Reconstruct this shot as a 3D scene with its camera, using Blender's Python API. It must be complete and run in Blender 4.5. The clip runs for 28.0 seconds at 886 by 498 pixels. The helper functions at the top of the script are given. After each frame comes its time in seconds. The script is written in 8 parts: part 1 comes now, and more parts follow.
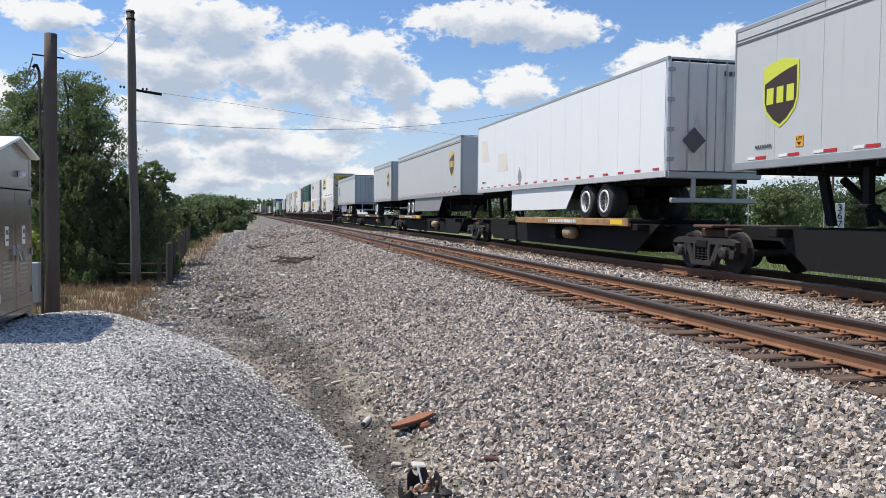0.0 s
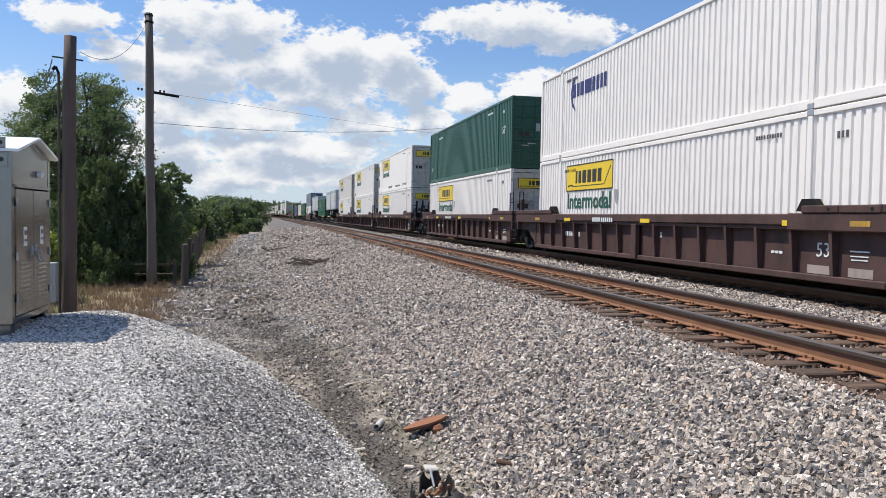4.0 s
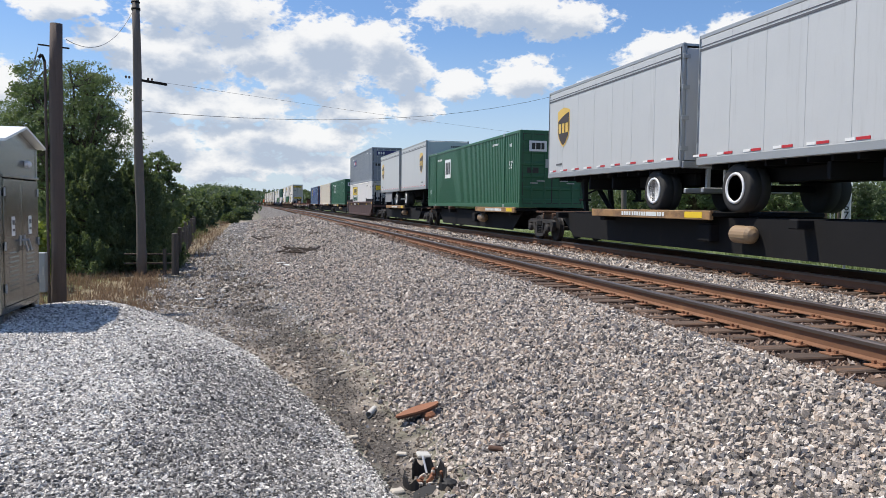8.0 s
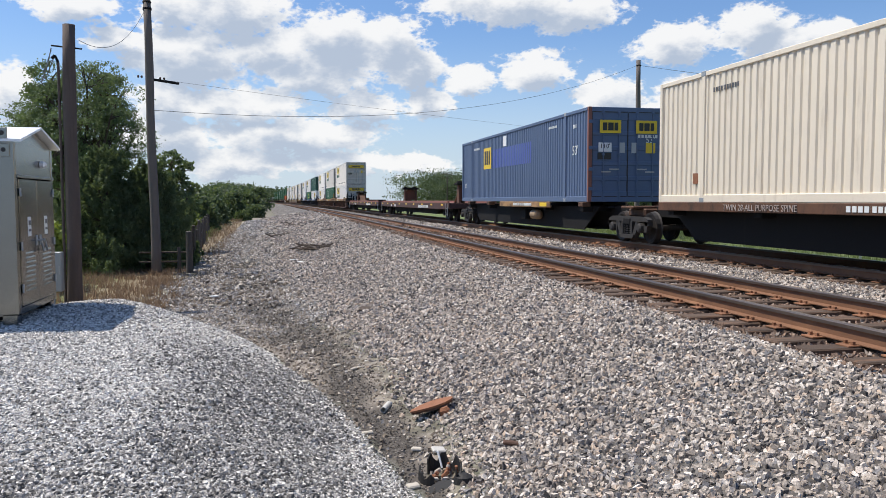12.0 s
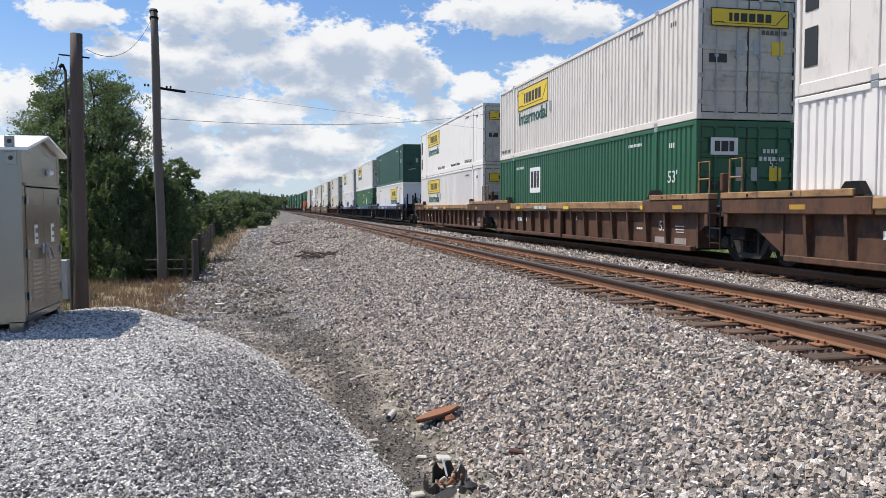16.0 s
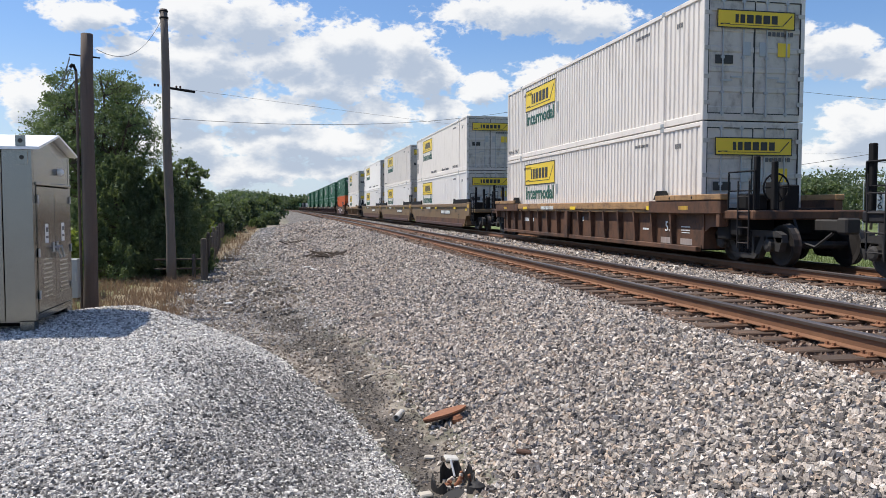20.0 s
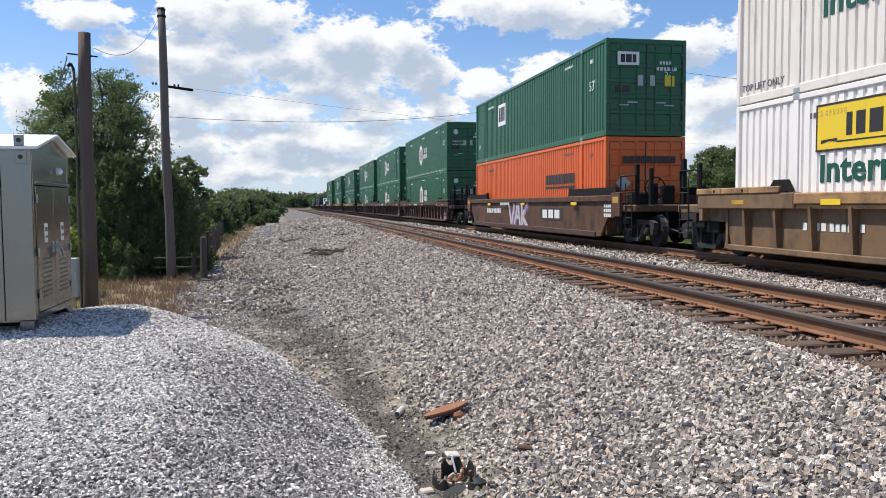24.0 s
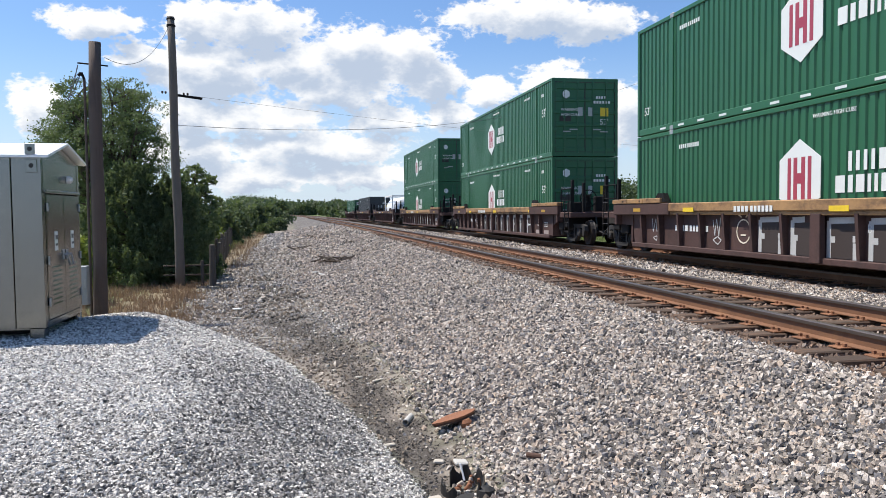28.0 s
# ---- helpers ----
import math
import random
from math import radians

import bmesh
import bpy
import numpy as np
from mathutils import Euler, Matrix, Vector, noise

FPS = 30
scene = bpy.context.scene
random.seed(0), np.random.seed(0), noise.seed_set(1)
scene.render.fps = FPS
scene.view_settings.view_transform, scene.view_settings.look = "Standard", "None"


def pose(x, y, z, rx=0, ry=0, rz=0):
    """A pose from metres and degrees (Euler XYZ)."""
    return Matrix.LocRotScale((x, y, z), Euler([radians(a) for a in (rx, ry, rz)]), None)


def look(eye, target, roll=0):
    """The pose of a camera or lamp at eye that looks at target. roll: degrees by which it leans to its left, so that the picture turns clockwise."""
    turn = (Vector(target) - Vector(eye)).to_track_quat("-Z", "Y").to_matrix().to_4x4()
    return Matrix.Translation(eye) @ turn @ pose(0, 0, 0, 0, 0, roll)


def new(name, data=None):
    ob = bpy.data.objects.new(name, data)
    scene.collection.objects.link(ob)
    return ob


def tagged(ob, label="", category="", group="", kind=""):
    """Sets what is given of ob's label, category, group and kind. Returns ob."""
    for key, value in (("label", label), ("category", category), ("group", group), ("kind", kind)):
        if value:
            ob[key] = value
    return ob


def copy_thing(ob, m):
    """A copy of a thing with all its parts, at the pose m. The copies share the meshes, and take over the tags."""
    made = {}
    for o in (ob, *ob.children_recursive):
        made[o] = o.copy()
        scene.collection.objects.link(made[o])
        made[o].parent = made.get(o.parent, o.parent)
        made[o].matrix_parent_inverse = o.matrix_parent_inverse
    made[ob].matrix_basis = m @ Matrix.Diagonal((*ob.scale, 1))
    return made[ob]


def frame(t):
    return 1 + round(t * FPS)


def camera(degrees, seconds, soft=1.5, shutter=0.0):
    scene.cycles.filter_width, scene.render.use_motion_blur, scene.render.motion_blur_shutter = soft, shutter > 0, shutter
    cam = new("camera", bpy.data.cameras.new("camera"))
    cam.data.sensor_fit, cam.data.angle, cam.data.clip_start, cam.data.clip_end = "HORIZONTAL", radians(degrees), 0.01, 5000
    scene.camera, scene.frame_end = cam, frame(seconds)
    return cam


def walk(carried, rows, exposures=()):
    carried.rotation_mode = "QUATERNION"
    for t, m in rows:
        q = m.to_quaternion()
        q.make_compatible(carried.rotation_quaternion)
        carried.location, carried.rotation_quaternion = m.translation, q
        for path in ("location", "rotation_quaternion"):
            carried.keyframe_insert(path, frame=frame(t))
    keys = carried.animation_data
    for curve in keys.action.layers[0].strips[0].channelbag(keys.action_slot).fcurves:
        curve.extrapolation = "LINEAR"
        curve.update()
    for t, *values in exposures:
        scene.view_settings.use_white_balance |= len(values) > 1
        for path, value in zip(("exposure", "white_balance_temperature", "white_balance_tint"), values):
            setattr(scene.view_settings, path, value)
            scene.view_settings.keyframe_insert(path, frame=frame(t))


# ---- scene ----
EYE = 1.193  # height of the lens over the rail heads
cam = camera(59.89, 28.0, soft=0.6)


def aim(yaw, pitch, roll):
    """The lens at the origin of the plan, turned right by yaw, up by pitch, leaning by roll."""
    return pose(0, 0, EYE, 90 + pitch, 0, -yaw) @ pose(0, 0, 0, 0, 0, roll)


TURNS = [
    (0, 13.499, -2.577, 0.537),
    (0.5, 13.124, -2.470, 0.584),
    (1, 12.715, -2.369, 0.669),
    (1.5, 12.362, -2.342, 0.804),
    (2, 12.058, -2.355, 0.938),
    (2.5, 11.927, -2.375, 1.005),
    (3, 11.996, -2.342, 0.996),
    (3.5, 12.204, -2.299, 0.949),
    (5.5, 13.000, -2.850, 0.930),
    (6, 13.047, -2.974, 0.952),
    (6.5, 13.067, -3.036, 0.951),
    (7, 13.099, -3.117, 0.849),
    (7.5, 13.140, -3.173, 0.728),
    (8, 13.126, -3.280, 0.602),
    (8.5, 13.007, -3.460, 0.541),
    (9, 12.760, -3.729, 0.479),
    (9.5, 12.362, -4.025, 0.380),
    (10, 12.027, -4.155, 0.334),
    (10.5, 11.827, -4.157, 0.205),
    (11, 11.815, -4.034, 0.073),
    (11.5, 11.963, -3.833, -0.003),
    (12, 12.181, -3.643, -0.104),
    (12.5, 12.349, -3.534, -0.158),
    (14.5, 12.089, -3.419, -0.291),
    (15, 12.042, -3.364, -0.263),
    (15.5, 11.984, -3.223, -0.163),
    (16, 11.793, -3.063, -0.122),
    (16.5, 11.490, -2.921, -0.009),
    (17, 11.173, -2.834, 0.051),
    (17.5, 10.993, -2.825, 0.122),
    (18, 10.951, -2.853, 0.211),
    (18.5, 10.968, -2.936, 0.206),
    (19, 11.055, -3.004, 0.159),
    (19.5, 11.126, -3.047, 0.036),
    (20, 11.183, -3.057, 0.007),
    (20.5, 11.234, -3.104, -0.050),
    (21, 11.277, -3.194, -0.099),
    (21.5, 11.292, -3.317, -0.088),
    (23.5, 11.273, -3.393, -0.383),
    (24, 11.213, -3.313, -0.412),
    (24.5, 11.158, -3.190, -0.391),
    (25, 11.112, -3.041, -0.313),
    (25.5, 11.068, -2.900, -0.264),
    (26, 11.039, -2.770, -0.250),
    (26.5, 10.954, -2.728, -0.355),
    (27, 10.821, -2.709, -0.423),
    (27.5, 10.715, -2.744, -0.489),
    (28, 10.613, -2.761, -0.540),
]
walk(cam, [(t, aim(a, b, c)) for t, a, b, c in TURNS], [(0, 0.1), (8, 0.12), (16, 0.1), (21, 0.15), (24, 0.2), (28, 0.28)])

# ---- daylight ----
SUN_AZ, SUN_EL = radians(-62), radians(62)  # clockwise from the track's far end; over the horizon
sun_way = Vector((math.sin(SUN_AZ) * math.cos(SUN_EL), math.cos(SUN_AZ) * math.cos(SUN_EL), math.sin(SUN_EL)))
sun = new("sun", bpy.data.lights.new("sun", "SUN"))
sun.data.energy, sun.data.angle, sun.data.color = 5.0, radians(0.53), (1.0, 0.935, 0.835)
sun.matrix_world = look(sun_way * 50, (0, 0, 0))
scene.view_settings.exposure = 0.0

# clouds: heading, height over the horizon, half width, half height, in degrees
CLOUDS_FAR = [
    (-13.2, 12.7, 3.1, 1.2), (-3.4, 13.2, 5.2, 2.0), (-6.1, 9.9, 4.6, 2.3), (-0.3, 10.7, 3.7, 1.7), (4.5, 11.4, 3.7, 2.3),
    (8.2, 11.3, 2.7, 2.3), (10.3, 9.7, 2.3, 1.9), (2.9, 9.0, 5.0, 1.6), (-2.8, 6.9, 5.4, 1.2), (1.2, 4.8, 6.8, 1.6),
    (6.5, 6.9, 2.5, 1.2), (-7.5, 7.2, 2.5, 1.7), (-7.4, 4.4, 3.3, 1.9), (-2.8, 2.7, 5.0, 1.3), (4.4, 2.8, 4.2, 1.2),
    (11.1, 7.1, 2.0, 1.2), (14.0, 8.7, 2.1, 1.2)]
CLOUDS_NEAR = [
    (16.9, 13.9, 6.8, 1.6), (21.8, 13.2, 3.7, 1.6), (19.0, 9.2, 3.1, 1.6), (24.3, 6.9, 2.9, 2.5), (28.9, 10.9, 3.3, 1.6),
    (34.0, 11.3, 2.6, 2.0), (37.5, 10.3, 2.9, 1.7), (40.2, 9.0, 2.5, 1.2), (30.8, 7.0, 3.7, 1.9), (30.9, 3.7, 5.0, 2.1),
    (39.6, 5.3, 3.1, 1.7), (39.0, 3.5, 3.7, 1.2), (-17.0, 7.0, 1.9, 2.1), (9.8, 2.6, 3.7, 0.9), (-15.8, 2.7, 2.5, 1.7),
    (-7.2, 13.2, 1.7, 1.7), (-10.8, 10.7, 2.1, 1.2)]


class Tree:
    """Short hand for a node tree: made nodes return their first output."""

    def __init__(self, tree):
        self.t = tree

    def node(self, kind, *links, out=0, operation="", use_clamp=False, interpolation_type="", blend_type="", clamp=False):
        n = self.t.nodes.new(kind)
        if operation:
            n.operation = operation
        if use_clamp:
            n.use_clamp = True
        if interpolation_type:
            n.interpolation_type = interpolation_type
        if blend_type:
            n.blend_type = blend_type
        if clamp:
            n.clamp = True
        for i, v in links:
            if hasattr(v, "is_linked"):
                self.t.links.new(v, n.inputs[i])
            else:
                n.inputs[i].default_value = v
        return n.outputs[out] if len(n.outputs) else None

    def math(self, op, a, b=0.0, c=0.0, clamp=False):
        return self.node("ShaderNodeMath", (0, a), (1, b), (2, c), operation=op, use_clamp=clamp)

    def vec(self, op, a, b=(0, 0, 0), out=0):
        return self.node("ShaderNodeVectorMath", (0, a), (1, b), operation=op, out=out)

    def noise(self, vector, scale, detail=3.0, rough=0.55, warp=0.0, out=0):
        return self.node("ShaderNodeTexNoise", ("Vector", vector), ("Scale", scale), ("Detail", detail), ("Roughness", rough), ("Distortion", warp), out=out)

    def span(self, value, a, b, c=0.0, d=1.0, smooth=True):
        return self.node("ShaderNodeMapRange", (0, value), (1, a), (2, b), (3, c), (4, d), interpolation_type="SMOOTHSTEP" if smooth else "LINEAR", clamp=True)

    def blend(self, fac, a, b, mode="MIX"):
        return self.node("ShaderNodeMixRGB", (0, fac), (1, a), (2, b), blend_type=mode)


def rgb(*c):
    return (*c, 1.0)


def make_sky():
    w = bpy.data.worlds.new("summer_sky")
    scene.world = w
    w.use_nodes = True
    nt = w.node_tree
    nt.nodes.clear()
    k = Tree(nt)
    way = k.node("ShaderNodeTexCoord", out=0)
    sep = nt.nodes.new("ShaderNodeSeparateXYZ")
    nt.links.new(way, sep.inputs[0])
    heading = k.math("MULTIPLY", k.math("ARCTAN2", sep.outputs[0], sep.outputs[1]), 57.2958)
    height = k.math("MULTIPLY", k.math("ARCSINE", sep.outputs[2]), 57.2958)
    flat = k.node("ShaderNodeCombineXYZ", (0, heading), (1, height))
    stretched = k.vec("MULTIPLY", flat, (1.0, 1.6, 1.0))
    warp = k.vec("SUBTRACT", k.noise(stretched, 0.32, 5, 0.6, out=1), (0.5, 0.5, 0.5))
    place = k.vec("ADD", flat, k.vec("MULTIPLY", warp, (4.2, 2.4, 0)))

    def heaps(where):
        best = -1.0
        for az, el, ra, re in CLOUDS_FAR + CLOUDS_NEAR:
            d = k.vec("LENGTH", k.vec("DIVIDE", k.vec("SUBTRACT", where, (az, el, 0)), (ra, re, 1)), out=1)
            near = k.math("SUBTRACT", 1.0, d)
            best = near if isinstance(best, float) else k.math("SMOOTH_MAX", best, near, 0.2)
        return best
    best = heaps(place)
    over = heaps(k.vec("ADD", place, (-0.5, 1.3, 0)))
    # the rest of the sky: loose cumulus all round
    round_sky = k.span(k.noise(k.vec("MULTIPLY", way, (1, 1, 2.2)), 2.4, 6, 0.6), 0.56, 0.72, -0.8, 0.7)
    outside = k.math("MAXIMUM", k.span(k.math("ABSOLUTE", k.math("SUBTRACT", heading, 12.0)), 29, 35), k.span(height, 15, 18))
    best = k.math("ADD", k.math("MULTIPLY", best, k.math("SUBTRACT", 1.0, outside)), k.math("MULTIPLY", round_sky, outside))
    puff = k.noise(stretched, 0.62, 5, 0.5)
    # rounded heads on the heaps: folded noise at two sizes
    bulge = k.math("SUBTRACT", 1.0, k.math("ABSOLUTE", k.math("MULTIPLY", k.math("SUBTRACT", k.noise(stretched, 0.95, 2, 0.5), 0.5), 4.0)))
    knob = k.math("SUBTRACT", 1.0, k.math("ABSOLUTE", k.math("MULTIPLY", k.math("SUBTRACT", k.noise(stretched, 2.3, 3, 0.55), 0.5), 4.0)))
    rough = k.math("ADD", k.math("MULTIPLY", bulge, 0.26), k.math("MULTIPLY", knob, 0.12))
    body = k.math("ADD", k.math("ADD", best, k.math("SUBTRACT", rough, 0.33)), k.math("MULTIPLY", k.math("SUBTRACT", puff, 0.5), 0.95))
    cover = k.span(body, -0.12, 0.2)
    # sunlit tops, blue-grey bases
    low = k.noise(k.vec("ADD", stretched, (3.1, 1.3, 0)), 0.4, 4, 0.5)
    shade = k.math("ADD", over, k.math("MULTIPLY", k.math("SUBTRACT", low, 0.5), 1.3))
    shade = k.math("SUBTRACT", shade, k.math("MULTIPLY", k.math("SUBTRACT", rough, 0.2), 0.45))
    lit = k.span(shade, -0.1, 0.7, 1.0, 0.0)
    cloud = k.blend(lit, rgb(0.5, 0.58, 0.71), rgb(1.0, 1.0, 1.0))
    sky = nt.nodes.new("ShaderNodeTexSky")
    sky.sky_type, sky.sun_disc, sky.sun_elevation, sky.sun_rotation = "NISHITA", False, SUN_EL, SUN_AZ
    sky.air_density, sky.dust_density, sky.ozone_density, sky.altitude = 1.0, 0.7, 1.6, 150
    haze = k.span(height, -2.0, 13.0, 0.85, 0.0)
    blue = k.node("ShaderNodeBackground", (0, k.vec("MULTIPLY", sky.outputs[0], (0.80, 0.98, 1.22))), (1, 0.108))
    mist = k.node("ShaderNodeBackground", (0, rgb(0.74, 0.86, 1.0)), (1, 0.78))
    white = k.node("ShaderNodeBackground", (0, cloud), (1, 0.88))
    clear = k.node("ShaderNodeMixShader", (0, haze), (1, blue), (2, mist))
    full = k.node("ShaderNodeMixShader", (0, k.math("MULTIPLY", cover, 0.96)), (1, clear), (2, white))
    k.node("ShaderNodeOutputWorld", (0, full))


make_sky()


# ---- materials ----
def surface(name, color, rough=0.6, metal=0.0, spread=0.18, grain=6.0, bump=0.0, bump_scale=60.0, dirt=None, dirt_amount=0.0,
            dirt_scale=(1.5, 1.5, 0.25), each=0.0, spec=0.5, coat=0.0):
    """A painted, bare or stony surface: base colour varied at two scales, dirt in streaks, fine relief; each: how far single pieces differ."""
    m = bpy.data.materials.new(name)
    m.use_nodes = True
    nt = m.node_tree
    k = Tree(nt)
    b = nt.nodes["Principled BSDF"]
    at = k.node("ShaderNodeTexCoord", out=3)
    info = nt.nodes.new("ShaderNodeObjectInfo")
    off = k.node("ShaderNodeCombineXYZ", (0, k.math("MULTIPLY", info.outputs["Random"], 40.0)), (1, k.math("MULTIPLY", info.outputs["Random"], 17.0)))
    here = k.vec("ADD", at, off)
    big = k.noise(here, grain * 0.2, 4, 0.6)
    fine = k.noise(here, grain * 4, 3, 0.6)
    v = k.math("ADD", k.math("MULTIPLY", k.math("SUBTRACT", big, 0.5), 2 * spread), k.math("MULTIPLY", k.math("SUBTRACT", fine, 0.5), spread))
    if each:
        v = k.math("ADD", v, k.math("MULTIPLY", k.math("SUBTRACT", info.outputs["Random"], 0.5), 2 * each))
    gain = k.math("ADD", 1.0, v)
    col = k.vec("MULTIPLY", color[:3], k.node("ShaderNodeCombineXYZ", (0, gain), (1, gain), (2, gain)))
    if dirt:
        s = k.noise(k.vec("MULTIPLY", here, dirt_scale), 2.2, 6, 0.68)
        col = k.blend(k.span(s, 0.62 - 0.3 * dirt_amount, 0.9 - 0.25 * dirt_amount, 0, min(1.0, dirt_amount * 1.4)), col, rgb(*dirt))
    nt.links.new(col, b.inputs["Base Color"])
    b.inputs["Metallic"].default_value = metal
    nt.links.new(k.math("ADD", rough - 0.08, k.math("MULTIPLY", big, 0.16), clamp=True), b.inputs["Roughness"])
    b.inputs["Specular IOR Level"].default_value = spec
    b.inputs["Coat Weight"].default_value = coat
    if bump:
        h = k.noise(here, bump_scale, 4, 0.6)
        n = k.node("ShaderNodeBump", ("Strength", bump), ("Distance", 0.02), ("Height", h))
        nt.links.new(n, b.inputs["Normal"])
    return m


RUST = (0.12, 0.06, 0.035)
GRIME = (0.10, 0.09, 0.075)
M = {}
M["white"] = surface("white_paint", (0.86, 0.815, 0.765), 0.5, spread=0.05, dirt=(0.36, 0.31, 0.25), dirt_amount=0.24)
M["bright"] = surface("clean_white_paint", (0.80, 0.81, 0.81), 0.4, spread=0.03, dirt=(0.45, 0.43, 0.4), dirt_amount=0.15)
M["dirty_white"] = surface("soiled_white_paint", (0.77, 0.71, 0.645), 0.55, spread=0.08, dirt=(0.36, 0.3, 0.25), dirt_amount=0.4, dirt_scale=(1.2, 1.2, 0.35))
M["trailer_grey"] = surface("light_grey_trailer_paint", (0.52, 0.53, 0.53), 0.42, spread=0.05, dirt=(0.26, 0.25, 0.23), dirt_amount=0.3, dirt_scale=(2.2, 2.2, 0.16))
M["alu"] = surface("aluminium", (0.40, 0.41, 0.42), 0.42, 0.7, spread=0.08, grain=9, dirt=(0.3, 0.3, 0.29), dirt_amount=0.2, bump=0.05)
M["steel_grey"] = surface("galvanised_steel", (0.42, 0.43, 0.43), 0.5, 0.5, spread=0.12)
# door ends: grime, on a base darkened for the shade on the near ends
M["end_white"] = surface("grimy_shaded_door_white", (0.56, 0.52, 0.46), 0.6, spread=0.16, grain=3, dirt=(0.17, 0.14, 0.115), dirt_amount=0.5, dirt_scale=(1.3, 1.3, 0.8))
M["stainless"] = surface("brushed_aluminium_sheet", (0.255, 0.258, 0.245), 0.24, 1.0, spread=0.06, grain=3)
M["green"] = surface("green_container_paint", (0.025, 0.115, 0.053), 0.42, spread=0.1, dirt=(0.05, 0.1, 0.06), dirt_amount=0.2)
M["faded_green"] = surface("sun_faded_green_paint", (0.06, 0.17, 0.075), 0.5, spread=0.14, dirt=(0.12, 0.2, 0.11), dirt_amount=0.35)
M["deep_green"] = surface("dark_green_container_paint", (0.018, 0.085, 0.052), 0.42, spread=0.1, dirt=(0.06, 0.08, 0.06), dirt_amount=0.2)
M["hub_green"] = surface("bottle_green_paint", (0.022, 0.118, 0.051), 0.42, spread=0.1, dirt=(0.05, 0.08, 0.05), dirt_amount=0.2)
M["blue"] = surface("blue_container_paint", (0.095, 0.14, 0.235), 0.55, spread=0.14, dirt=(0.11, 0.125, 0.17), dirt_amount=0.25)
M["blue_patch"] = surface("fresh_blue_paint", (0.04, 0.07, 0.34), 0.4, spread=0.05)
M["cream"] = surface("cream_container_paint", (0.76, 0.675, 0.54), 0.5, spread=0.06, dirt=(0.3, 0.22, 0.15), dirt_amount=0.3)
# rust streaks, over a cream lowered to carry the shaded end
M["cream_end"] = surface("rust_streaked_shaded_cream", (0.3, 0.24, 0.18), 0.6, spread=0.2, grain=3, dirt=(0.14, 0.085, 0.05), dirt_amount=0.6, dirt_scale=(1.5, 1.5, 0.5))
M["orange"] = surface("orange_container_paint", (0.72, 0.13, 0.02), 0.4, spread=0.07, dirt=(0.3, 0.1, 0.04), dirt_amount=0.2)
M["grey_box"] = surface("grey_container_paint", (0.25, 0.27, 0.30), 0.45, spread=0.08, dirt=(0.14, 0.14, 0.14), dirt_amount=0.25)
M["dark_box"] = surface("charcoal_container_paint", (0.05, 0.055, 0.06), 0.5, spread=0.12, dirt=(0.12, 0.11, 0.1), dirt_amount=0.3)
M["yellow"] = surface("yellow_decal", (0.80, 0.56, 0.03), 0.45, spread=0.05, dirt=(0.5, 0.36, 0.06), dirt_amount=0.2)
M["dull_yellow"] = surface("worn_yellow_reflector", (0.5, 0.3, 0.04), 0.55, spread=0.3, dirt=(0.16, 0.1, 0.05), dirt_amount=0.6)
M["black"] = surface("black_decal", (0.03, 0.028, 0.025), 0.5, spread=0.1)
M["letter_green"] = surface("dark_green_letters", (0.012, 0.085, 0.055), 0.5, spread=0.08)
M["letter_grey"] = surface("dark_grey_letters", (0.1, 0.1, 0.105), 0.5, spread=0.1)
M["letter_white"] = surface("white_letters", (0.72, 0.74, 0.72), 0.5, spread=0.08)
M["navy"] = surface("navy_decal", (0.03, 0.03, 0.13), 0.45, spread=0.06)
M["red"] = surface("red_reflector", (0.5, 0.025, 0.03), 0.35, spread=0.08)
M["maroon_letter"] = surface("crimson_decal", (0.36, 0.05, 0.08), 0.45, spread=0.06)
M["shield_brown"] = surface("dark_brown_decal", (0.045, 0.024, 0.014), 0.4, spread=0.06)
M["gold"] = surface("gold_decal", (0.72, 0.47, 0.09), 0.4, spread=0.08)
M["lime"] = surface("yellow_green_decal", (0.62, 0.66, 0.06), 0.4, spread=0.06)
M["amber"] = surface("orange_yellow_plate", (0.8, 0.36, 0.02), 0.4, spread=0.05)
M["paper"] = surface("white_notice", (0.8, 0.8, 0.78), 0.5, spread=0.04)
M["maroon"] = surface("weathered_maroon_paint", (0.085, 0.048, 0.042), 0.68, spread=0.4, spec=0.3, dirt=(0.045, 0.03, 0.026), dirt_amount=0.6, dirt_scale=(1.1, 1.1, 0.6), bump=0.06)
M["brown_car"] = surface("weathered_brown_paint", (0.118, 0.06, 0.036), 0.66, spread=0.42, grain=4, dirt=(0.04, 0.028, 0.023), dirt_amount=0.7, dirt_scale=(1.1, 1.1, 0.7), spec=0.3, bump=0.06)
M["ochre"] = surface("faded_ochre_paint", (0.38, 0.22, 0.095), 0.62, spread=0.3, grain=4, dirt=(0.13, 0.075, 0.042), dirt_amount=0.75, dirt_scale=(0.8, 0.8, 1.5))
M["mustard"] = surface("mustard_brown_paint", (0.182, 0.115, 0.055), 0.58, spread=0.25, grain=4, dirt=(0.07, 0.05, 0.035), dirt_amount=0.5, dirt_scale=(1.1, 1.1, 0.5))
M["tan_brown"] = surface("weathered_tan_brown_paint", (0.19, 0.115, 0.06), 0.62, spread=0.35, grain=4, dirt=(0.06, 0.038, 0.025), dirt_amount=0.6, dirt_scale=(1.1, 1.1, 0.7))
M["skirt_grey"] = surface("dull_grey_skirt_panel", (0.27, 0.27, 0.275), 0.55, spread=0.12, dirt=(0.12, 0.11, 0.1), dirt_amount=0.4)
